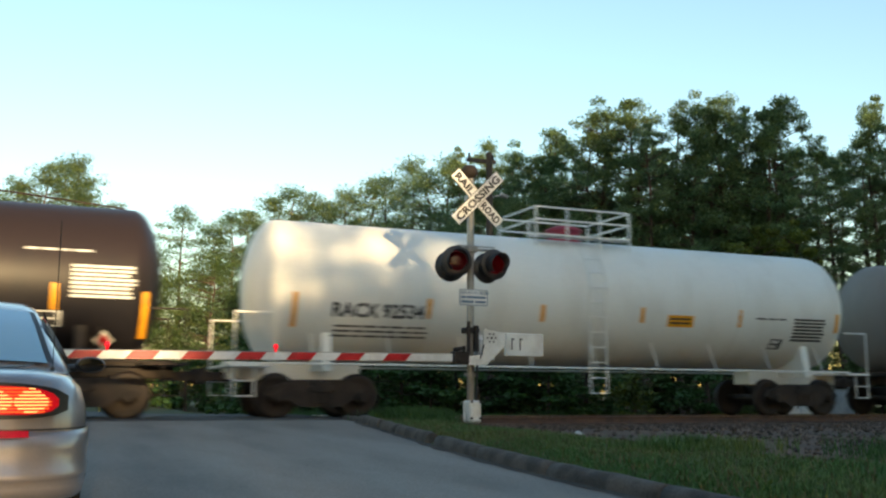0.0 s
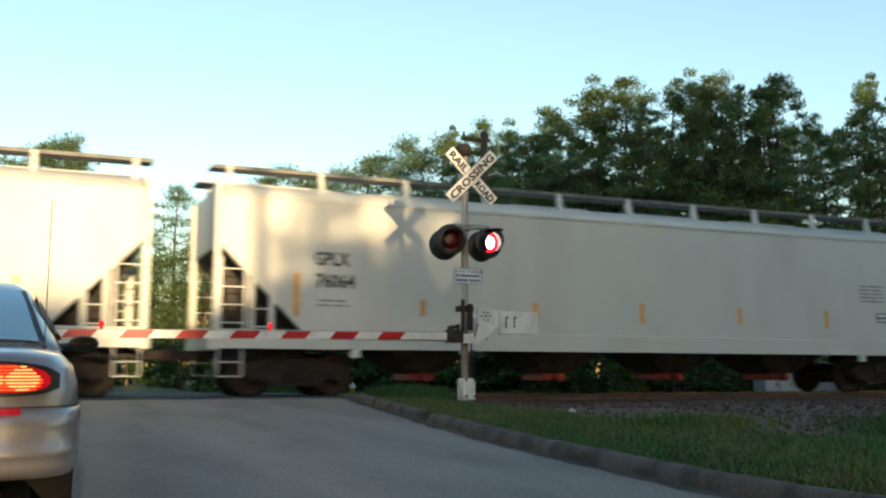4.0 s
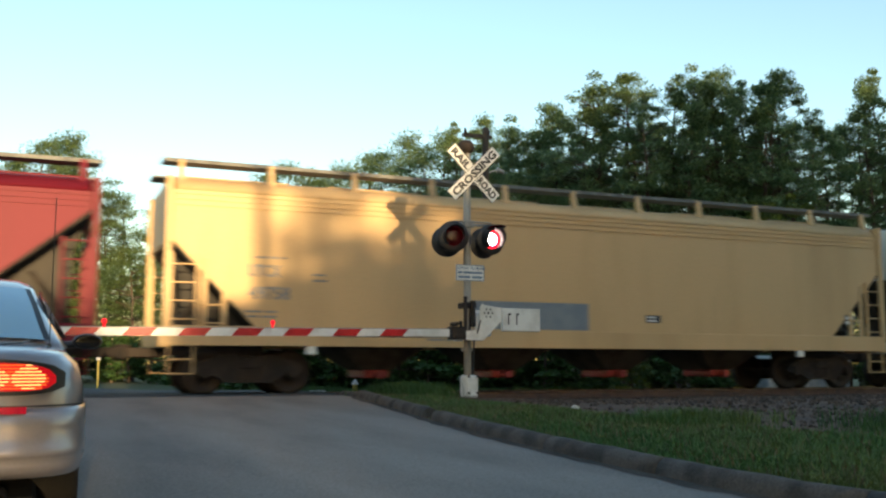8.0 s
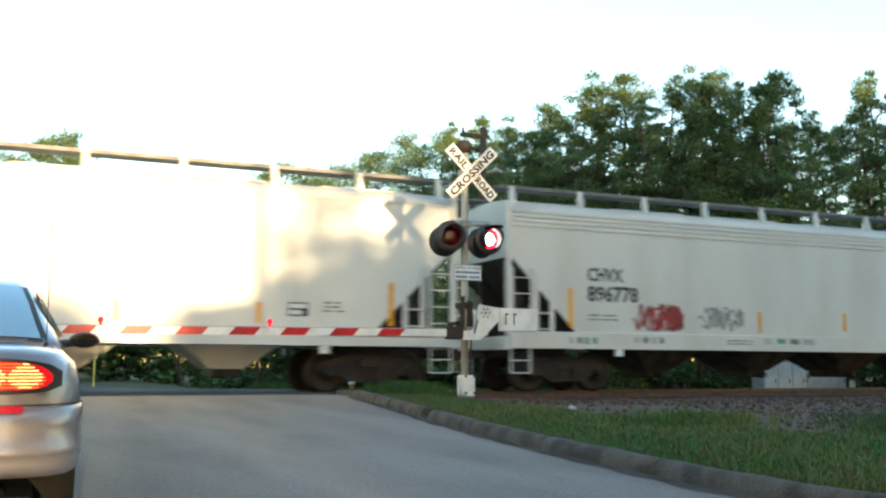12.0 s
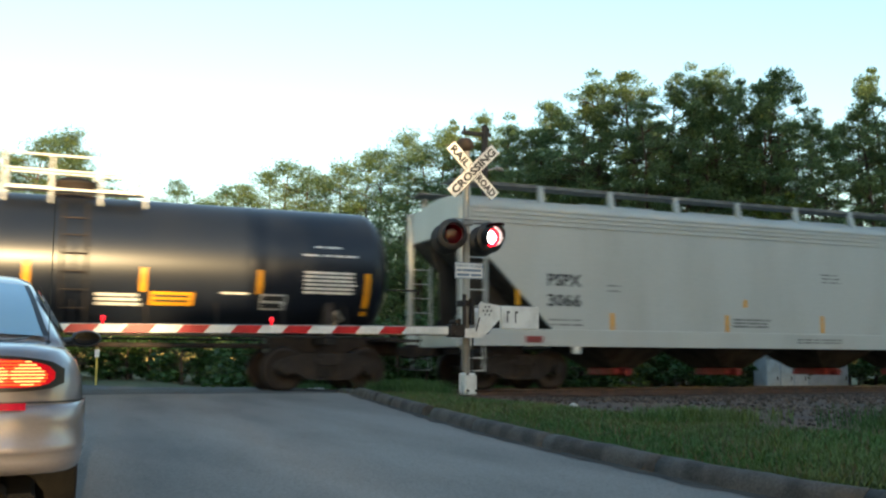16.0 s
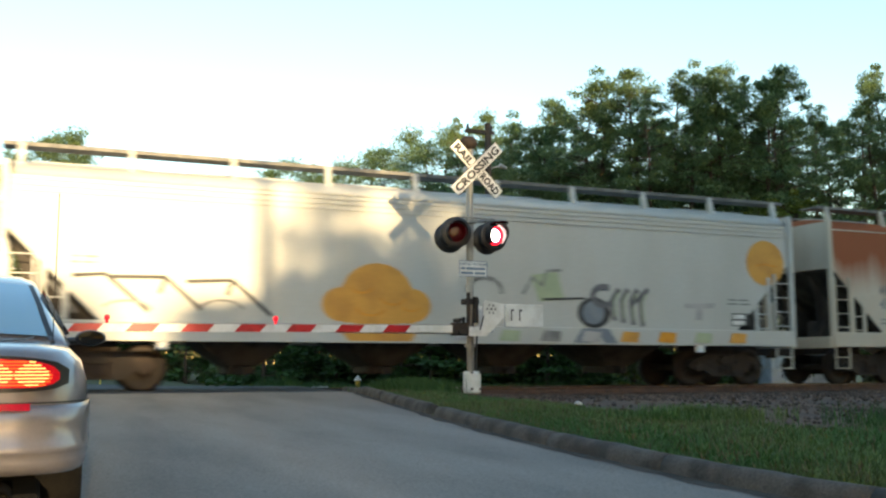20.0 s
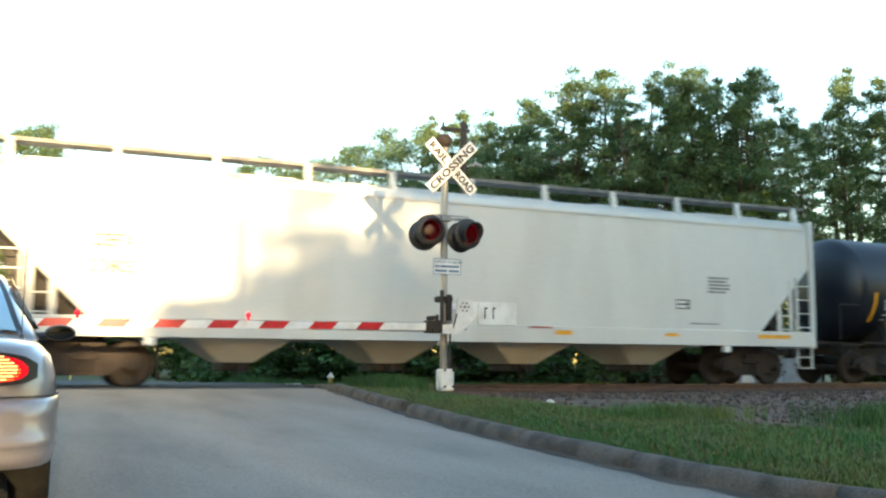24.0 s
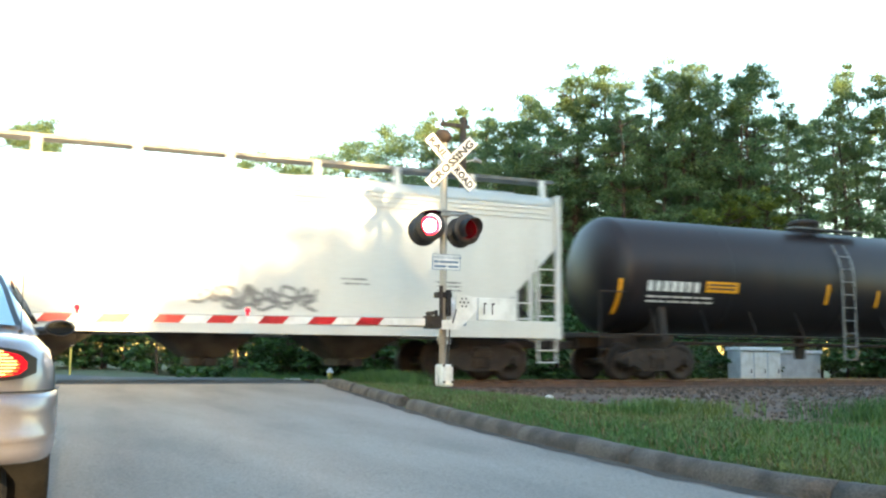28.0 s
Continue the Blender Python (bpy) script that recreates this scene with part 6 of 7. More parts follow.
c, h = hopper("pale grey " + HW + "with a yellow panel", -36.5, -57.3, "h_grey", "", "33771", seed=5, spots=((), (-8.14, -7.17, 2.15, 2.41)), rows=[
    ("tape", -8.59, -8.45, 1.54, 2.41), ("tape", -3.23, -3.15, 1.53, 1.98), ("tape", 0.03, 0.11, 1.63, 2.03), ("tape", 3.40, 3.49, 1.67, 1.91), ("tape", 6.88, 6.98, 1.67, 2.0), ("tape", 8.01, 8.14, 1.49, 2.41),
    ("lines", -8.07, -7.20, 1.60, 1.86), ("box", 6.69, 7.15, 1.61, 1.85), ("lines", 6.54, 7.55, 2.08, 2.42), ("sill", 0.4, 1.9, 1.1, 1.28)])
flat_part("mark_panel", c, -8.18, -7.05, 2.64, 3.18, -1.556, "yellow", "yellow panel")
fitted(c, "UTCX", -8.08, -7.15, 2.80, 3.02, -1.560, "letter")
hopper("white " + HW + "black lettering", -57.3, -78.5, "h_white", "GPLX", "76064", seed=6, outlet="outlet", ribs=1, spots=((-7.93, -7.16, 2.75, 2.98), (-7.89, -7.05, 2.29, 2.52)), rows=[
    ("tape", -8.35, -8.24, 1.65, 2.54), ("tape", -5.55, -5.46, 1.72, 2.08), ("tape", -2.81, -2.69, 1.66, 2.08), ("tape", 0.10, 0.18, 1.68, 2.16), ("tape", 3.01, 3.09, 1.71, 2.13), ("tape", 5.83, 5.93, 1.67, 2.14), ("tape", 8.3, 8.4, 1.6, 2.5),
    ("lines", -7.88, -7.17, 1.82, 2.02), ("lines", 7.06, 7.9, 2.35, 2.85), ("box", 7.62, 8.1, 1.86, 2.11)])
hopper("white " + HW + "streaked with dirt", -78.5, -98.9, "h_white", "", "", seed=7, ribs=1)
hopper("grey " + HW + "black lettering", -98.9, -119.3, "h_grey", "MLLX", "97091", seed=8)
hopper("white " + HW + "red outlets", -119.3, -140.7, "h_white", "FINX", "50239", seed=9, outlet="outlet", spots=((-7.95, -7.23, 2.42, 2.65), (-7.93, -6.84, 1.96, 2.18)), rows=[
    ("tape", -8.68, -8.54, 1.40, 2.18), ("tape", -6.24, -6.13, 1.39, 1.68), ("tape", -2.9, -2.8, 1.4, 1.75), ("tape", 1.6, 1.7, 1.42, 1.8), ("tape", 5.9, 6.0, 1.42, 1.8), ("lines", -7.92, -7.03, 1.43, 1.68), ("lines", -6.3, -5.95, 2.35, 2.5), ("box", 7.62, 8.20, 1.48, 1.80), ("lines", 4.81, 5.35, 1.75, 2.0)])
c, h = hopper("tan " + HW + "slate repainted patch", -140.7, -160.7, "h_tan", "UTCX", "49758", seed=10, tape="", outlet="outlet", marks_m="stencil_g", spots=((-7.74, -7.07, 2.40, 2.60), (-7.73, -6.88, 1.95, 2.15)), rows=[
    ("lines", -7.63, -6.96, 2.72, 2.80), ("lines", -6.42, -6.1, 2.24, 2.48), ("lines", -7.8, -7.1, 1.5, 1.7), ("box", 1.76, 2.19, 1.61, 1.79), ("box", 8.0, 8.4, 1.66, 1.92), ("sill", -3.9, -2.6, 1.1, 1.25)])
flat_part("repainted_patch", c, -2.9, 0.18, 1.40, 2.02, -1.556, "slate", "slate-blue repainted patch")
c, h = hopper("dark red " + HW + "white lettering", -160.7, -177.5, "h_red", "", "425551", seed=11, ends="deep", tape="", bays=3, marks_m="stencil", up=-0.06, spots=((-5.49, -4.34, 2.62, 2.86), (-5.46, -4.03, 2.10, 2.34)), rows=[
    ("bars", -5.49, -4.34, 2.58, 2.88), ("lines", -5.40, -4.65, 1.60, 1.80), ("lines", -2.31, -2.06, 2.5, 2.85), ("lines", -3.10, -1.92, 1.58, 1.74), ("lines", -0.37, 0.73, 1.58, 1.82), ("block", 2.74, 3.43, 1.63, 1.94), ("lines", 4.4, 5.0, 1.65, 1.85), ("box", 5.69, 6.10, 1.61, 1.96),
    ("sill_yellow", -3.75, -3.40, 1.23, 1.31), ("sill_yellow", -1.58, -1.09, 1.25, 1.34), ("sill_yellow", 1.71, 2.18, 1.27, 1.35), ("sill_yellow", 4.2, 4.6, 1.27, 1.35), ("sill", 2.30, 3.14, 1.05, 1.2)])
for i, (a, w) in enumerate(((0.0, 0.80), (0.98, 0.86), (2.02, 0.80), (3.0, 0.80))):
    x0, z0 = 1.85 + a, 3.13
    me = sheet_mesh("emblem", [(x0, -1.558, z0), (x0 + w, -1.558, z0), (x0 + w + 0.16, -1.558, z0 + 0.46), (x0 + 0.16, -1.558, z0 + 0.46)], [(0, 1, 2, 3)], "stencil")
    part("emblem", me, None, c, "white slanted emblem block")
part("emblem", sheet_mesh("emblem", [(1.55, -1.558, 2.86), (5.55, -1.558, 3.02), (5.62, -1.558, 3.07), (1.68, -1.558, 3.05)], [(0, 1, 2, 3)], "stencil"), None, c, "white swoosh under the emblem")
tank("black tank car with orange lettering", -177.5, -196.3, "t_haze", 12, marks="stencil_o", high=4.18, rows=[("bars", -6.95, -4.95, 2.13, 2.39), 
    ("tape", -7.70, -7.60, 1.97, 2.53), ("tape", -4.95, -4.85, 2.1, 2.55), ("tape", -1.64, -1.52, 2.10, 2.52), ("tape", 1.89, 2.01, 2.11, 2.59), ("tape", 4.51, 4.74, 2.00, 2.49), ("tape", 7.49, 7.67, 1.65, 2.52),
    ("lines", -6.90, -6.00, 2.48, 2.58), ("panel", 0.54, 1.34, 1.66, 1.91), ("block", 6.16, 7.37, 2.0, 2.54), ("box", 5.45, 5.96, 1.64, 1.92), ("red_diamond", 7.08, 7.38, 1.36, 1.64), ("box", -4.20, -4.00, 2.1, 2.35)])
c, h = tank("sooty black tank car with white scrawls", -196.3, -214.3, "t_dust", 13, mark="NATX", number="250451", high=4.04, band=6.55, spot=(-6.65, -4.40, 2.22, 2.46), rows=[
    ("tape", -7.85, -7.65, 2.08, 2.91), ("tape", -4.22, -4.03, 2.25, 2.70), ("tape", -1.30, -1.14, 2.33, 2.76), ("tape", 1.81, 1.98, 2.32, 2.72), ("tape", 7.45, 7.65, 2.02, 2.90),
    ("panel", 4.51, 5.36, 1.60, 1.86), ("box", 5.57, 6.14, 1.62, 1.89), ("block", 6.47, 7.40, 1.96, 2.45), ("lines", -6.65, -4.60, 1.85, 2.1), ("diamond", 3.25, 3.55, 2.25, 2.55)])
for k in range(4):
    scrawl(c, -3.45 + k * 0.2, -0.1, 1.85 + k * 0.08, 2.35, "stencil", 30 + k, n=7, w=0.05, wrap=(2.62, 1.42))
for k in range(4):
    scrawl(c, 2.6 + k * 0.12, 4.8, 1.82 + k * 0.06, 2.28, "stencil", 35 + k, n=5, w=0.10, wrap=(2.62, 1.42))
c, h = hopper("white " + HW + "and a red tag", -214.3, -234.4, "h_white", "CHVX", "896778", seed=14, spots=((-7.30, -6.32, 2.60, 2.85), (-7.31, -5.90, 2.14, 2.41)), rows=[
    ("tape", -7.82, -7.72, 1.47, 2.38), ("tape", -2.31, -2.20, 1.44, 1.98), ("tape", 0.52, 0.61, 1.53, 2.01), ("tape", 4.30, 4.44, 1.44, 1.83), ("tape", 7.62, 7.77, 1.50, 2.39),
    ("lines", -7.3, -6.5, 1.6, 1.8), ("lines", 5.84, 7.02, 1.90, 2.36), ("box", 6.50, 6.89, 1.60, 1.85), ("sill_spray", -7.85, -7.02, 1.09, 1.25), ("sill_spray", -6.08, -5.12, 1.12, 1.28), ("sill_spray", -2.19, -0.53, 1.15, 1.30), ("sill", -3.4, -2.6, 1.1, 1.26)])
for k in range(6):
    scrawl(c, -6.06 + 0.13 * k, -4.6, 1.42, 2.1, "outlet", 40 + k, y=-1.556 - 0.0006 * k, n=7, w=0.055)
for k in range(4):
    scrawl(c, -4.17 + 0.1 * k, -2.75, 1.45, 2.05, "stencil_g", 50 + k, y=-1.556 - 0.0006 * k, n=7, w=0.04)
hopper("white " + HW + "orange tape", -234.4, -254.8, "h_white", "PLCX", "77005", seed=15, ribs=1, bay="h_white", spots=((-7.6, -6.7, 2.6, 2.84), (-7.6, -6.4, 2.14, 2.38)), rows=[
    ("tape", -8.0, -7.9, 1.5, 2.4), ("tape", -5.2, -5.1, 1.4, 1.84), ("tape", -2.5, -2.4, 1.4, 1.84), ("tape", 2.46, 2.58, 1.40, 1.81), ("tape", 5.19, 5.31, 1.42, 1.84), ("tape", 8.02, 8.14, 1.42, 2.34), ("box", 5.85, 6.27, 1.58, 1.86), ("lines", 6.56, 7.03, 1.64, 1.90)])
hopper("pale grey " + HW + "plain sides", -254.8, -275.2, "h_grey", "", "", seed=16)
hopper("white " + HW + "black lettering", -275.2, -295.8, "h_white", "PSPX", "746", seed=17, outlet="outlet", spots=((-7.70, -6.81, 2.56, 2.79), (-7.70, -6.85, 2.10, 2.33)), rows=[
    ("lines", -7.74, -6.91, 1.50, 1.71), ("sill_red", -7.19, -6.76, 1.10, 1.25), ("sill", -5.4, -3.4, 1.12, 1.28), ("tape", -8.3, -8.2, 1.46, 2.23), ("tape", 4.9, 5.0, 1.40, 1.84), ("box", 6.4, 6.9, 1.5, 1.85), ("tape", 8.1, 8.2, 1.46, 2.23)])
hopper("pale grey " + HW + "red outlets", -295.8, -316.8, "h_grey", "PSPX", "3066", seed=18, outlet="outlet", ends="deep", cut=2.3, mx=2.4, spots=((-7.65, -6.76, 2.40, 2.62), (-7.66, -6.78, 1.93, 2.15)), rows=[
    ("tape", -8.47, -8.39, 1.90, 2.25), ("tape", -5.98, -5.90, 1.38, 1.77), ("tape", -2.64, -2.55, 1.38, 1.80), ("tape", 0.43, 0.54, 1.40, 1.84), ("tape", 4.2, 4.3, 1.40, 1.84), ("tape", 7.8, 7.9, 1.46, 2.23), ("tape", 1.5 - 3.56, 1.5 - 3.46, 2.0, 2.2),
    ("lines", -7.64, -6.74, 1.40, 1.62), ("block", -2.42, -1.18, 1.5, 1.75), ("lines", 0.49, 1.16, 2.66, 2.95), ("sill", -0.45, 1.06, 1.06, 1.25), ("sill_red", -8.27, -7.83, 1.06, 1.21), ("lines", -6.1, -5.7, 2.2, 2.45), ("box", 6.95, 7.5, 1.44, 1.87)])
tank("glossy black tank car with white stencils and a railed platform", -316.6, -331.6, "t_black", 19, rail=True, mark="GATX", number="74929", high=3.95, spot=(-5.14, -3.04, 2.00, 2.23), rows=[
    ("tape", -6.1, -5.95, 1.58, 2.47), ("tape", -2.81, -2.65, 2.01, 2.48), ("tape", -0.91, -0.74, 2.04, 2.49), ("tape", 1.18, 1.39, 1.97, 2.43), ("tape", 3.50, 3.65, 1.99, 2.47), ("tape", 5.80, 5.96, 1.60, 2.48),
    ("panel", 1.43, 2.27, 1.72, 1.98), ("lines", -5.16, -2.63, 1.66, 1.88), ("block", 0.42, 1.31, 1.70, 1.96), ("lines", 2.76, 3.44, 1.88, 2.02), ("box", 3.62, 4.15, 1.68, 1.99), ("block", 4.49, 5.64, 2.03, 2.52), ("lines", 4.42, 5.65, 2.78, 2.86), ("lines", 4.72, 5.30, 2.96, 3.04), ("diamond", 5.11, 5.49, 1.38, 1.68)])
tank("blue-grey tank car with a cream valve cover", -331.6, -347.2, "t_grey", 20, top="valve", mark="NDKX", number="102097", panel=False, high=3.95, band=-1.3, spot=(-4.50, -2.40, 2.16, 2.36), rows=[
    ("block", -5.00, -2.30, 1.72, 2.02), ("lines", 4.80, 6.00, 2.70, 2.82), ("block", 5.20, 6.10, 2.00, 2.56), ("box", 4.54, 4.90, 1.86, 2.08), ("diamond", 5.61, 6.02, 1.34, 1.66), ("lines", -1.80, -1.20, 2.2, 2.34)])
c, h = hopper("white " + HW + "big coloured graffiti", -346.4, -366.4, "h_rustedge", "UTCX", "50070", seed=21, outlet="outlet", trim="h_white", spots=((-7.8, -6.9, 2.5, 2.72), (-7.8, -6.6, 2.04, 2.26)), rows=[
    ("tape", -8.38, -8.24, 1.42, 2.26), ("tape", 7.86, 8.00, 1.45, 2.34), ("box", 7.22, 7.61, 1.86, 2.22), ("lines", 7.0, 7.7, 2.3, 2.5), ("lines", -7.9, -6.4, 1.5, 1.75)])
g = Spray()
g.fill([(-5.7, 1.42), (-5.75, 1.95), (-5.35, 2.3), (-4.6, 2.32), (-4.3, 2.5), (-3.4, 2.56), (-2.3, 2.48), (-1.95, 2.3), (-1.55, 1.42)], "g_dark")
g.fill([(-5.7, 1.42), (-5.72, 1.9), (-5.3, 2.22), (-4.75, 2.2), (-4.6, 1.42)], "g_grey")
g.band(arc(-5.2, 2.05, 0.6, 0.38, 175, 15), 0.20, "g_orange")
g.band(arc(-5.35, 2.05, 0.5, 0.36, 180, 80), 0.10, "outlet")
g.fill([(-6.05, 2.02), (-5.7, 1.80), (-6.05, 1.72)], "g_blue")
g.band([(-4.55, 2.38), (-4.0, 2.46), (-3.3, 2.48), (-2.4, 2.42)], 0.16, "g_pale")
tangle(g, -4.7, -1.9, 1.45, 2.26, 4, "g_wine", ("g_grey", "stencil", "g_grey", "g_pale"), 71, 0.25)
tangle(g, -4.2, -2.2, 1.44, 1.98, 3, "g_rose", ("g_grey", "g_pale"), 74, 0.16)
g.band([(-4.9, 2.25), (-4.5, 2.05), (-4.1, 2.1), (-3.5, 2.3), (-2.9, 2.28)], 0.06, "g_wine")
g.fill([(-2.2, 2.32), (-1.85, 2.42), (-1.55, 2.18), (-2.1, 2.1)], "g_blue")
g.band([(-2.2, 2.45), (-1.95, 2.48), (-1.65, 2.25)], 0.07, "stencil")
g.band([(-1.75, 2.15), (-1.45, 1.75), (-1.1, 1.42)], 0.17, "letter", 0.6)
g.band([(-3.7, 2.56), (-3.1, 2.60)], 0.06, "yellow")
g.band([(-4.6, 2.34), (-4.3, 2.52)], 0.10, "letter")
for k in range(5):
    g.band([(-1.2 + 0.1 * k, 2.3 - 0.16 * k), (-0.3, 2.34 - 0.16 * k)], 0.035, "slate")
for x0, x1, col in ((-5.9, -4.6, "g_pale"), (-4.5, -3.6, "g_grey"), (-3.5, -3.0, "g_pink"), (-2.9, -2.3, "g_grey"), (-2.2, -1.5, "g_pink")):
    g.fill([(x0, 1.02), (x1 - 0.12, 1.02), (x1, 1.35), (x0 + 0.15, 1.35)], col, True)
g.done(c, "faded rose and grey spray-painted tangle")
g = Spray()
g.fill([(0.35, 1.95), (0.7, 2.5), (3.6, 2.52), (5.75, 2.48), (5.75, 1.42), (1.0, 1.42)], "g_dark")
g.fill([(0.5, 1.95), (0.78, 2.42), (1.45, 2.4), (1.35, 1.95)], "g_green")
g.band([(0.65, 2.54), (2.0, 2.52), (3.2, 2.56), (5.8, 2.48), (5.8, 1.9)], 0.07, "letter")
g.band([(0.8, 2.44), (1.6, 2.42), (2.3, 2.34), (3.0, 2.36), (3.8, 2.44), (4.5, 2.34), (5.7, 2.38)], 0.05, "g_pale")
g.band(arc(1.65, 2.12, 0.35, 0.26, 20, 200), 0.16, "g_pale")
g.fill(arc(3.9, 2.2, 0.35, 0.20, 0, 360, 12)[:-1], "g_green")
tangle(g, 1.7, 5.3, 1.45, 2.26, 5, "g_wine", ("g_grey", "g_grey", "stencil"), 72, 0.26)
tangle(g, 2.0, 4.9, 1.44, 1.85, 4, "g_rose", ("g_grey", "g_pale"), 75, 0.15)
g.band([(5.1, 1.5), (5.2, 2.2), (5.6, 2.24)], 0.14, "letter")
g.fill([(4.75, 1.42), (5.4, 1.60), (5.9, 1.92), (6.15, 1.9), (6.25, 1.42)], "g_teal")
g.band(arc(5.95, 1.55, 0.48, 0.40, 130, 0), 0.15, "g_pink")
g.band(arc(6.1, 1.5, 0.42, 0.42, 80, 0), 0.13, "g_orange")
for x, w, col in ((6.5, 0.5, "g_pink"), (6.65, 0.45, "stencil_g")):
    g.band([(x, 2.0), (x + w, 2.05)], 0.10, col)
tangle(g, 6.5, 7.8, 1.45, 1.7, 3, "g_grey", ("g_pale", "g_pink", "g_green"), 76, 0.07)
for x0, x1, col in ((-0.3, 0.6, "g_pink"), (0.7, 1.55, "g_green"), (1.75, 2.6, "slate"), (2.6, 4.7, "g_grey"), (4.7, 5.9, "g_teal"), (6.0, 6.9, "g_pink"), (7.0, 8.3, "g_grey")):
    g.fill([(x0, 1.02), (x1 - 0.15, 1.02), (x1, 1.35), (x0 + 0.2, 1.35)], col, True)
for xx in (0.58, 1.55, 5.75):
    g.fill([(xx, 1.02), (xx + 0.18, 1.02), (xx + 0.26, 1.36), (xx + 0.08, 1.36)], "letter", True)
g.done(c, "green, teal and rose spray-painted tangle")
hopper("rust-stained beige " + HW + "heavy rust below the roof", -366.2, -387.5, "h_rust", "ARMX", "4563", seed=22, tape="", marks_m="stencil_g", outlet="outlet", ribs=1, trim="h_rusttrim", bay="h_rusttrim", spots=((-8.31, -7.45, 2.42, 2.60), (-8.30, -7.57, 2.04, 2.25)), rows=[
    ("box", 3.40, 3.81, 1.93, 2.24), ("lines", -8.3, -7.5, 1.55, 1.75), ("block", 6.82, 7.32, 1.95, 2.50), ("lines", 5.0, 5.5, 2.0, 2.4), ("sill", 3.93, 5.44, 1.2, 1.38), ("lines", 0.9, 2.0, 1.9, 2.15)])
for k in range(4):
    scrawl(CARS[-1][0], -7.24 + 0.12 * k, -5.84, 1.67, 2.28, "rail", 80 + k, y=-1.557 - 0.0006 * k, n=6, w=0.045)
c, h = hopper("pale grey " + HW + "orange graffiti clouds", -387.5, -407.3, "h_grey", "", "", seed=23, tape="", rows=[
    ("box", 7.31, 7.85, 1.47, 1.79), ("lines", -8.04, -7.53, 2.38, 2.6), ("lines", 7.2, 7.9, 1.95, 2.15)])
g = Spray()
g.fill(arc(-2.75, 1.78, 0.42, 0.36, 0, 360, 16)[:-1], "g_orange")
g.fill(arc(-1.15, 1.78, 0.42, 0.36, 0, 360, 16)[:-1], "g_orange")
g.fill(arc(-1.95, 1.95, 0.82, 0.72, 0, 360, 20)[:-1], "g_orange")
g.fill([(-2.7, 1.40), (-1.1, 1.40), (-1.0, 1.7), (-2.8, 1.7)], "g_orange")
g.fill([(-2.6, 1.02), (-1.2, 1.02), (-1.0, 1.36), (-2.85, 1.36)], "g_orange", True)
for a, z, r in ((-2.3, 2.2, 0.25), (-1.6, 2.0, 0.3), (-2.1, 1.8, 0.35), (-1.2, 1.8, 0.2)):
    g.band(arc(a, z, r, r * 0.7, 200, 340), 0.035, "stencil_o")
g.fill(arc(8.42, 3.08, 0.60, 0.58, 0, 360, 20)[:-1], "g_orange")
g.band([(8.1, 3.0), (8.4, 3.05), (8.8, 3.0)], 0.04, "stencil_o")
for pts in ([(-8.0, 2.2), (-7.4, 2.25), (-6.6, 1.55)], [(-7.3, 2.2), (-6.3, 2.22), (-5.6, 1.6)], [(-5.9, 2.15), (-5.0, 2.2), (-4.2, 1.5)], [(-6.3, 2.2), (-6.4, 1.9)], [(-5.0, 2.2), (-5.1, 1.9)]):
    g.band(pts, 0.075, "letter")
for pts in ([(-8.4, 2.1), (-7.9, 1.5)], arc(-7.0, 1.5, 0.5, 0.25, 150, 20), arc(-5.2, 1.55, 0.45, 0.25, 160, 20)):
    g.band(pts, 0.05, "stencil_g")
g.band(arc(0.55, 2.15, 0.42, 0.30, 190, -10), 0.10, "stencil_g")
g.fill([(1.9, 1.95), (1.7, 2.55), (2.4, 2.65), (2.55, 2.0)], "g_pale")
g.band([(1.5, 2.1), (1.75, 2.5), (2.0, 2.3), (2.1, 2.65), (2.5, 2.68)], 0.07, "stencil_g")
g.fill(arc(3.35, 1.72, 0.45, 0.36, 0, 360, 18)[:-1], "letter")
g.fill(arc(3.33, 1.72, 0.30, 0.27, 0, 360, 18)[:-1], "slate")
g.fill([(2.75, 1.02), (3.2, 1.02), (3.45, 1.2), (3.6, 1.02), (3.95, 1.02), (3.7, 1.36), (3.0, 1.36)], "slate", True)
g.band([(2.0, 2.0), (3.1, 2.05)], 0.05, "letter")
g.band(arc(3.62, 2.12, 0.30, 0.22, 60, 330), 0.15, "g_dark")
for xx, zz in ((3.9, 1.55), (4.15, 1.5), (4.42, 1.45), (4.68, 1.42)):
    g.band([(xx, zz), (xx - 0.05, 2.02), (xx + 0.14, 2.30)], 0.13, "g_dark")
    g.band([(xx + 0.02, zz + 0.1), (xx, 2.0), (xx + 0.12, 2.2)], 0.05, "g_pale")
g.band([(4.35, 1.9), (4.85, 2.32)], 0.10, "g_dark")
g.fill([(5.9, 2.0), (6.8, 2.02), (6.75, 1.9), (6.45, 1.88), (6.4, 1.6), (6.2, 1.6), (6.25, 1.88), (5.9, 1.88)], "g_grey")
for k, col in enumerate(("g_grey", "g_pale", "stencil_g", "g_grey", "g_orange", "stencil_o", "g_pale", "g_orange")):
    g.fill([(-0.2 + 1.05 * k, 1.06), (0.3 + 1.05 * k, 1.04), (0.35 + 1.05 * k, 1.28), (-0.1 + 1.05 * k, 1.3)], col, True)
g.done(c, "ochre cloud and dark scrawls in spray paint")
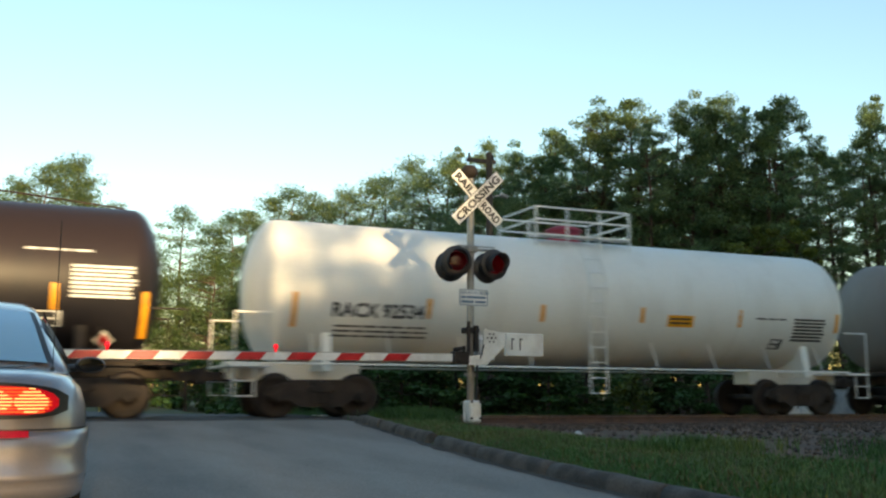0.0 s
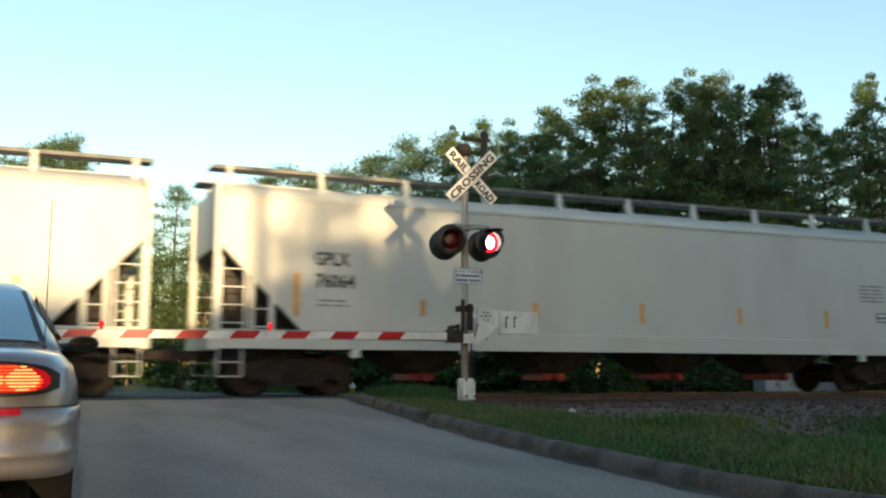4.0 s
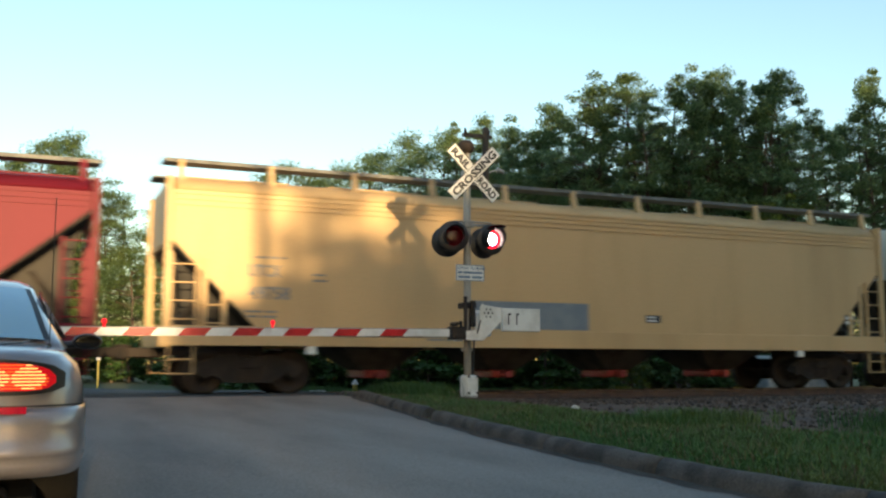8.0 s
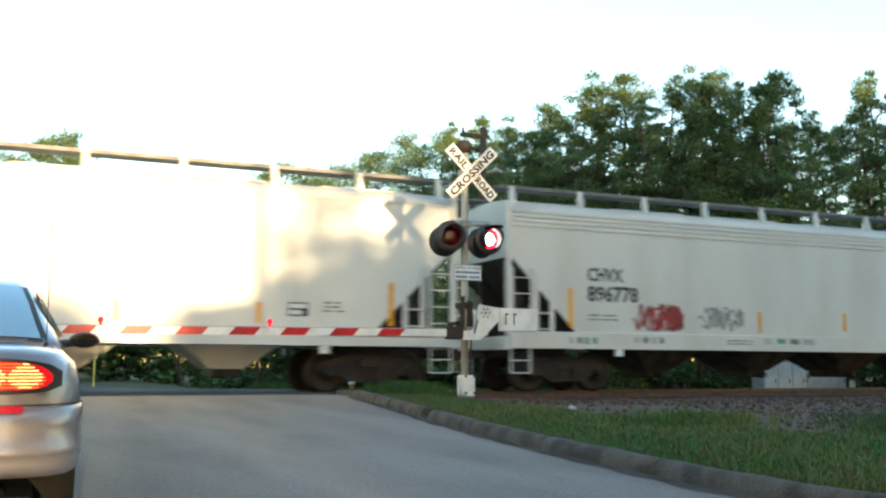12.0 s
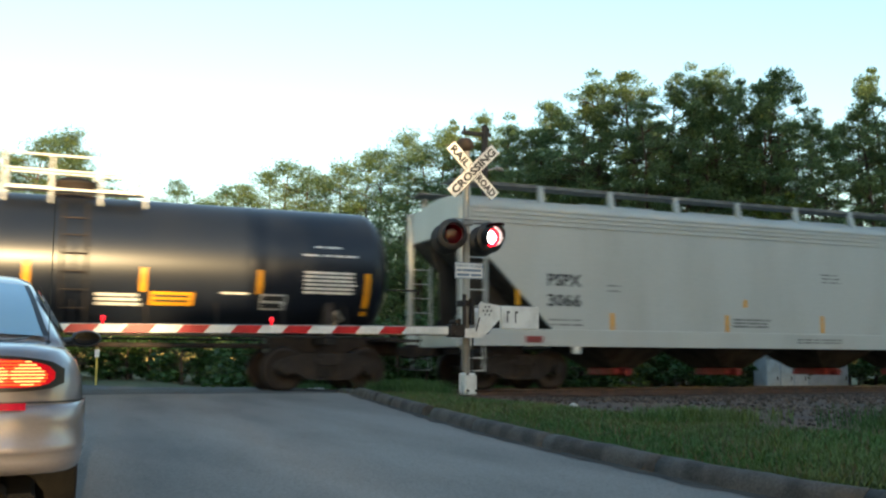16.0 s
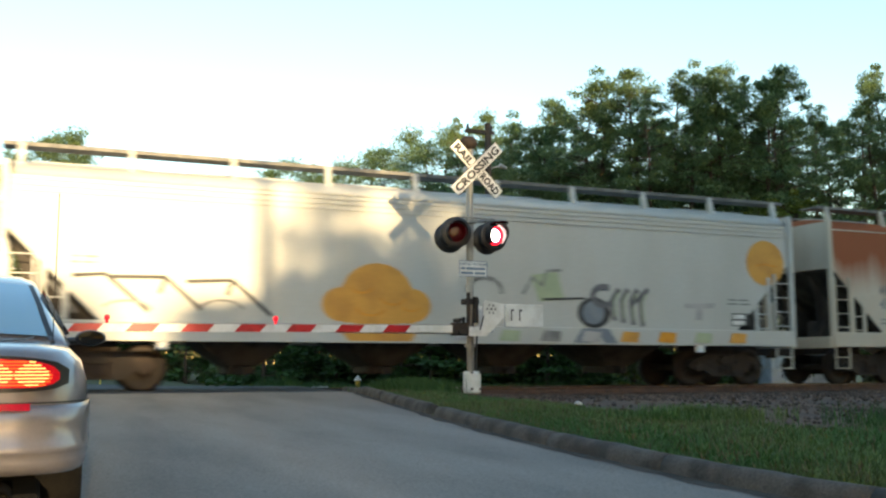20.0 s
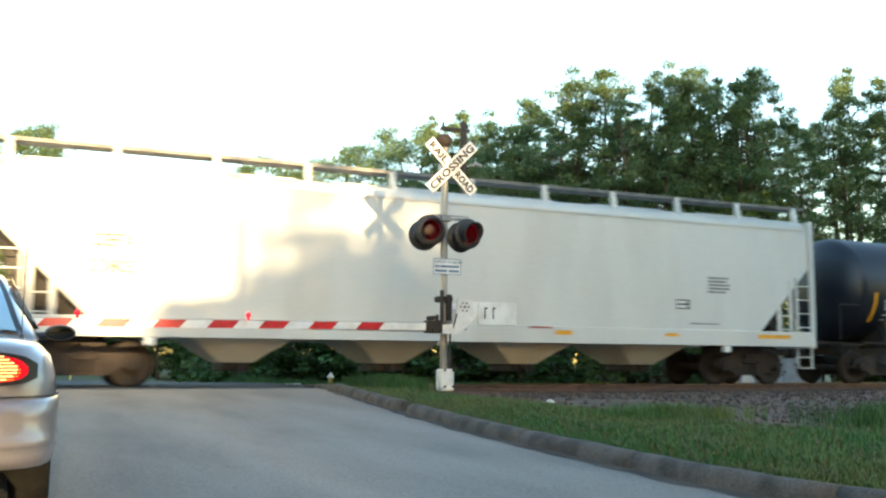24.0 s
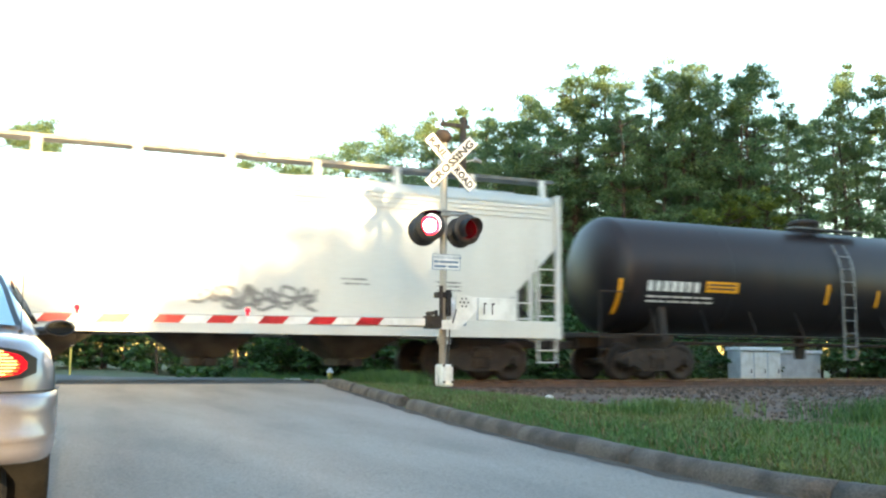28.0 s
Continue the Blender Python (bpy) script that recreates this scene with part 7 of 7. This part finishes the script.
hopper("off-white " + HW + "orange rust stains under the roof", -407.2, -428.8, "h_stain", "CEFX", "30485", seed=24, tape="", ribs=1, bay="h_white", trim="h_white", outlet="outlet", spots=((-8.11, -7.36, 2.44, 2.65), (-8.14, -7.24, 2.02, 2.23)), rows=[
    ("lines", -7.78, -7.23, 1.62, 1.84), ("box", 3.41, 3.82, 1.95, 2.20), ("block", 6.96, 7.55, 2.08, 2.48), ("lines", 5.3, 5.9, 1.95, 2.15), ("lines", 6.2, 6.8, 1.7, 1.8)])
hopper("white " + HW + "clean sides", -428.8, -449.8, "h_white", "", "", seed=25, ribs=1)
tank("black tank car with yellow tape", -449.8, -467.0, "t_black", 26, mark="TILX", number="191970", high=4.15)
hopper("white " + HW + "orange sill marks", -467.0, -488.2, "h_white", "CEFX", "33805", seed=27, tape="", ribs=1, bay="h_white", rows=[
    ("sill_yellow", 2.0, 2.45, 1.18, 1.28), ("sill_yellow", 5.1, 5.5, 1.19, 1.27), ("sill_yellow", 8.0, 9.1, 1.18, 1.28), ("sill_red", 1.3, 1.9, 1.32, 1.36), ("box", 5.5, 5.9, 1.87, 2.11), ("block", 6.5, 7.2, 2.30, 2.74), ("lines", 5.9, 6.8, 1.45, 1.55)])
hopper("pale grey " + HW + "black lettering", -488.2, -509.1, "h_grey", "PSPX", "3367", seed=28, ends="deep", cut=1.95, mx=2.0, outlet="outlet", spots=((-7.9, -7.2, 2.42, 2.64), (-7.88, -7.4, 1.96, 2.19)), rows=[
    ("tape", -8.28, -8.14, 1.40, 2.17), ("tape", -5.38, -5.26, 1.40, 1.78), ("tape", -2.71, -2.58, 1.42, 1.82), ("tape", 2.55, 2.67, 1.40, 1.82), ("tape", 5.66, 5.79, 1.44, 1.86), ("tape", 8.27, 8.39, 1.39, 2.36), ("lines", -7.96, -7.33, 1.48, 1.70), ("box", 6.45, 6.88, 1.60, 1.80), ("lines", 6.9, 7.8, 1.5, 1.6), ("sill", 5.9, 7.0, 1.1, 1.25)])
tank("glossy black tank car with white stencils", -508.4, -523.9, "t_black", 29, mark="GATX", number="60801", high=4.28, spot=(-5.31, -3.16, 2.22, 2.44), rows=[
    ("tape", -6.34, -6.11, 1.75, 2.64), ("tape", -3.15, -3.00, 2.22, 2.6), ("tape", -0.42, -0.23, 2.21, 2.69), ("tape", 1.54, 1.73, 2.24, 2.69), ("tape", 3.87, 4.07, 2.20, 2.66), ("tape", 6.45, 6.65, 1.73, 2.69),
    ("panel", 2.97, 3.82, 2.23, 2.52), ("lines", -5.30, -3.49, 1.82, 2.04), ("block", 5.32, 6.35, 2.2, 2.82), ("lines", 1.58, 2.23, 1.68, 2.02), ("block", 3.76, 4.73, 1.75, 1.96), ("box", 4.79, 5.35, 1.70, 2.01), ("diamond", 5.79, 6.19, 1.36, 1.70)])
tank("black tank car with orange lettering and tape", -523.9, -539.1, "t_soot", 30, marks="stencil_o", mark="UTLX", number="640970", high=4.14, spot=(-4.98, -2.81, 2.14, 2.37), rows=[
    ("tape", -6.07, -5.87, 2.1, 2.98), ("tape", -2.83, -2.60, 2.38, 2.82), ("tape", -0.18, 0.04, 2.40, 2.88), ("tape", 2.31, 2.48, 2.42, 2.86), ("tape", 4.63, 4.79, 2.44, 2.9), ("tape", 6.00, 6.27, 2.10, 3.0),
    ("panel", 2.23, 3.09, 1.88, 2.16), ("box", 3.88, 4.36, 1.80, 2.12), ("block", 4.82, 6.00, 1.90, 2.42), ("lines", -4.98, -3.28, 1.8, 1.95), ("red_diamond", 5.22, 5.52, 1.4, 1.7)])
tank("black tank car with white marks and a yellow panel", -539.1, -555.9, "t_soot", 31, high=4.17, band=3.7, ladder="stencil_g", rows=[("bars", -6.54, -4.90, 2.20, 2.45), 
    ("tape", -7.45, -7.24, 1.62, 2.47), ("tape", -0.73, -0.55, 2.02, 2.55), ("tape", 1.10, 1.35, 1.99, 2.44), ("tape", 3.92, 4.13, 1.99, 2.45), ("tape", 6.75, 6.95, 1.61, 2.47),
    ("panel", -4.75, -3.72, 2.22, 2.49), ("box", 4.04, 4.64, 1.58, 1.85), ("lines", 3.24, 3.81, 1.73, 1.87), ("block", 5.75, 6.70, 2.22, 2.72), ("lines", 5.36, 5.76, 1.73, 1.88), ("lines", -6.55, -4.46, 1.87, 2.10)])
c, h = hopper("white " + HW + "dark scrawls low on its side", -556.0, -576.3, "h_white", "", "", seed=32, tape="", ribs=3, rows=[
    ("lines", 6.38, 6.96, 1.95, 2.21), ("lines", 4.2, 4.8, 2.0, 2.2), ("sill", -2, 0, 1.1, 1.25)])
for k in range(4):
    scrawl(c, 1.06 + 0.15 * k, 3.7, 1.45, 1.98, "stencil_g", 60 + k, y=-1.557 - 0.0006 * k, n=7, w=0.07)


# ---- what moves ----
def motions():
    for car, q, length in CARS:
        walk(car, [(t, pose(q + SPEED * t, TRACK_Y, RAIL_Z)) for t in (0, 14, 28)])
    step = 1 / FPS
    for w, off, car in WHEELS:
        q = next(c[1] for c in CARS if c[0] == car)
        base = w.location.copy()
        turn = lambda a: pose(base.x, base.y, base.z, 0, a % 360, 0)
        t0, t1 = max(0.0, (-14 - q) / SPEED), min(28.0, (34 - q) / SPEED)
        f0, f1 = round(t0 * FPS), round(t1 * FPS)
        rows = [(f * step, turn(math.degrees(SPEED * (f - f0) * step / WHEEL_R))) for f in range(f0, f1 + 1)]
        if f0 > 0:
            rows.insert(0, (0.0, rows[0][1]))
        if f1 < 28 * FPS:
            rows.append((28.0, rows[-1][1]))
        walk(w, rows)
    # the two lamps flash in turn: the added shutter of the lit one turns edge-on
    period, start = 1.363, 0.05
    for shutter, on, off, turn in ((shutter_a, 0.0, 0.765, -99), (shutter_b, 0.82, 1.30, -99)):
        base = shutter.location.copy()
        rows, t = [(0.0, pose(*base))], start
        while t < 28.2:
            for at_t, a in ((t + on - 0.034, 0), (t + on, turn * 0.6), (t + on + 0.034, turn), (t + off - 0.067, turn), (t + off - 0.034, turn * 0.6), (t + off, 0)):
                at_t = round(at_t * FPS) / FPS
                if rows[-1][0] + 0.02 < at_t <= 28.0:
                    rows.append((at_t, pose(*base, a)))
            t += period
        if rows[-1][0] < 27.98:
            rows.append((28.0, rows[-1][1]))
        walk(shutter, rows)


motions()
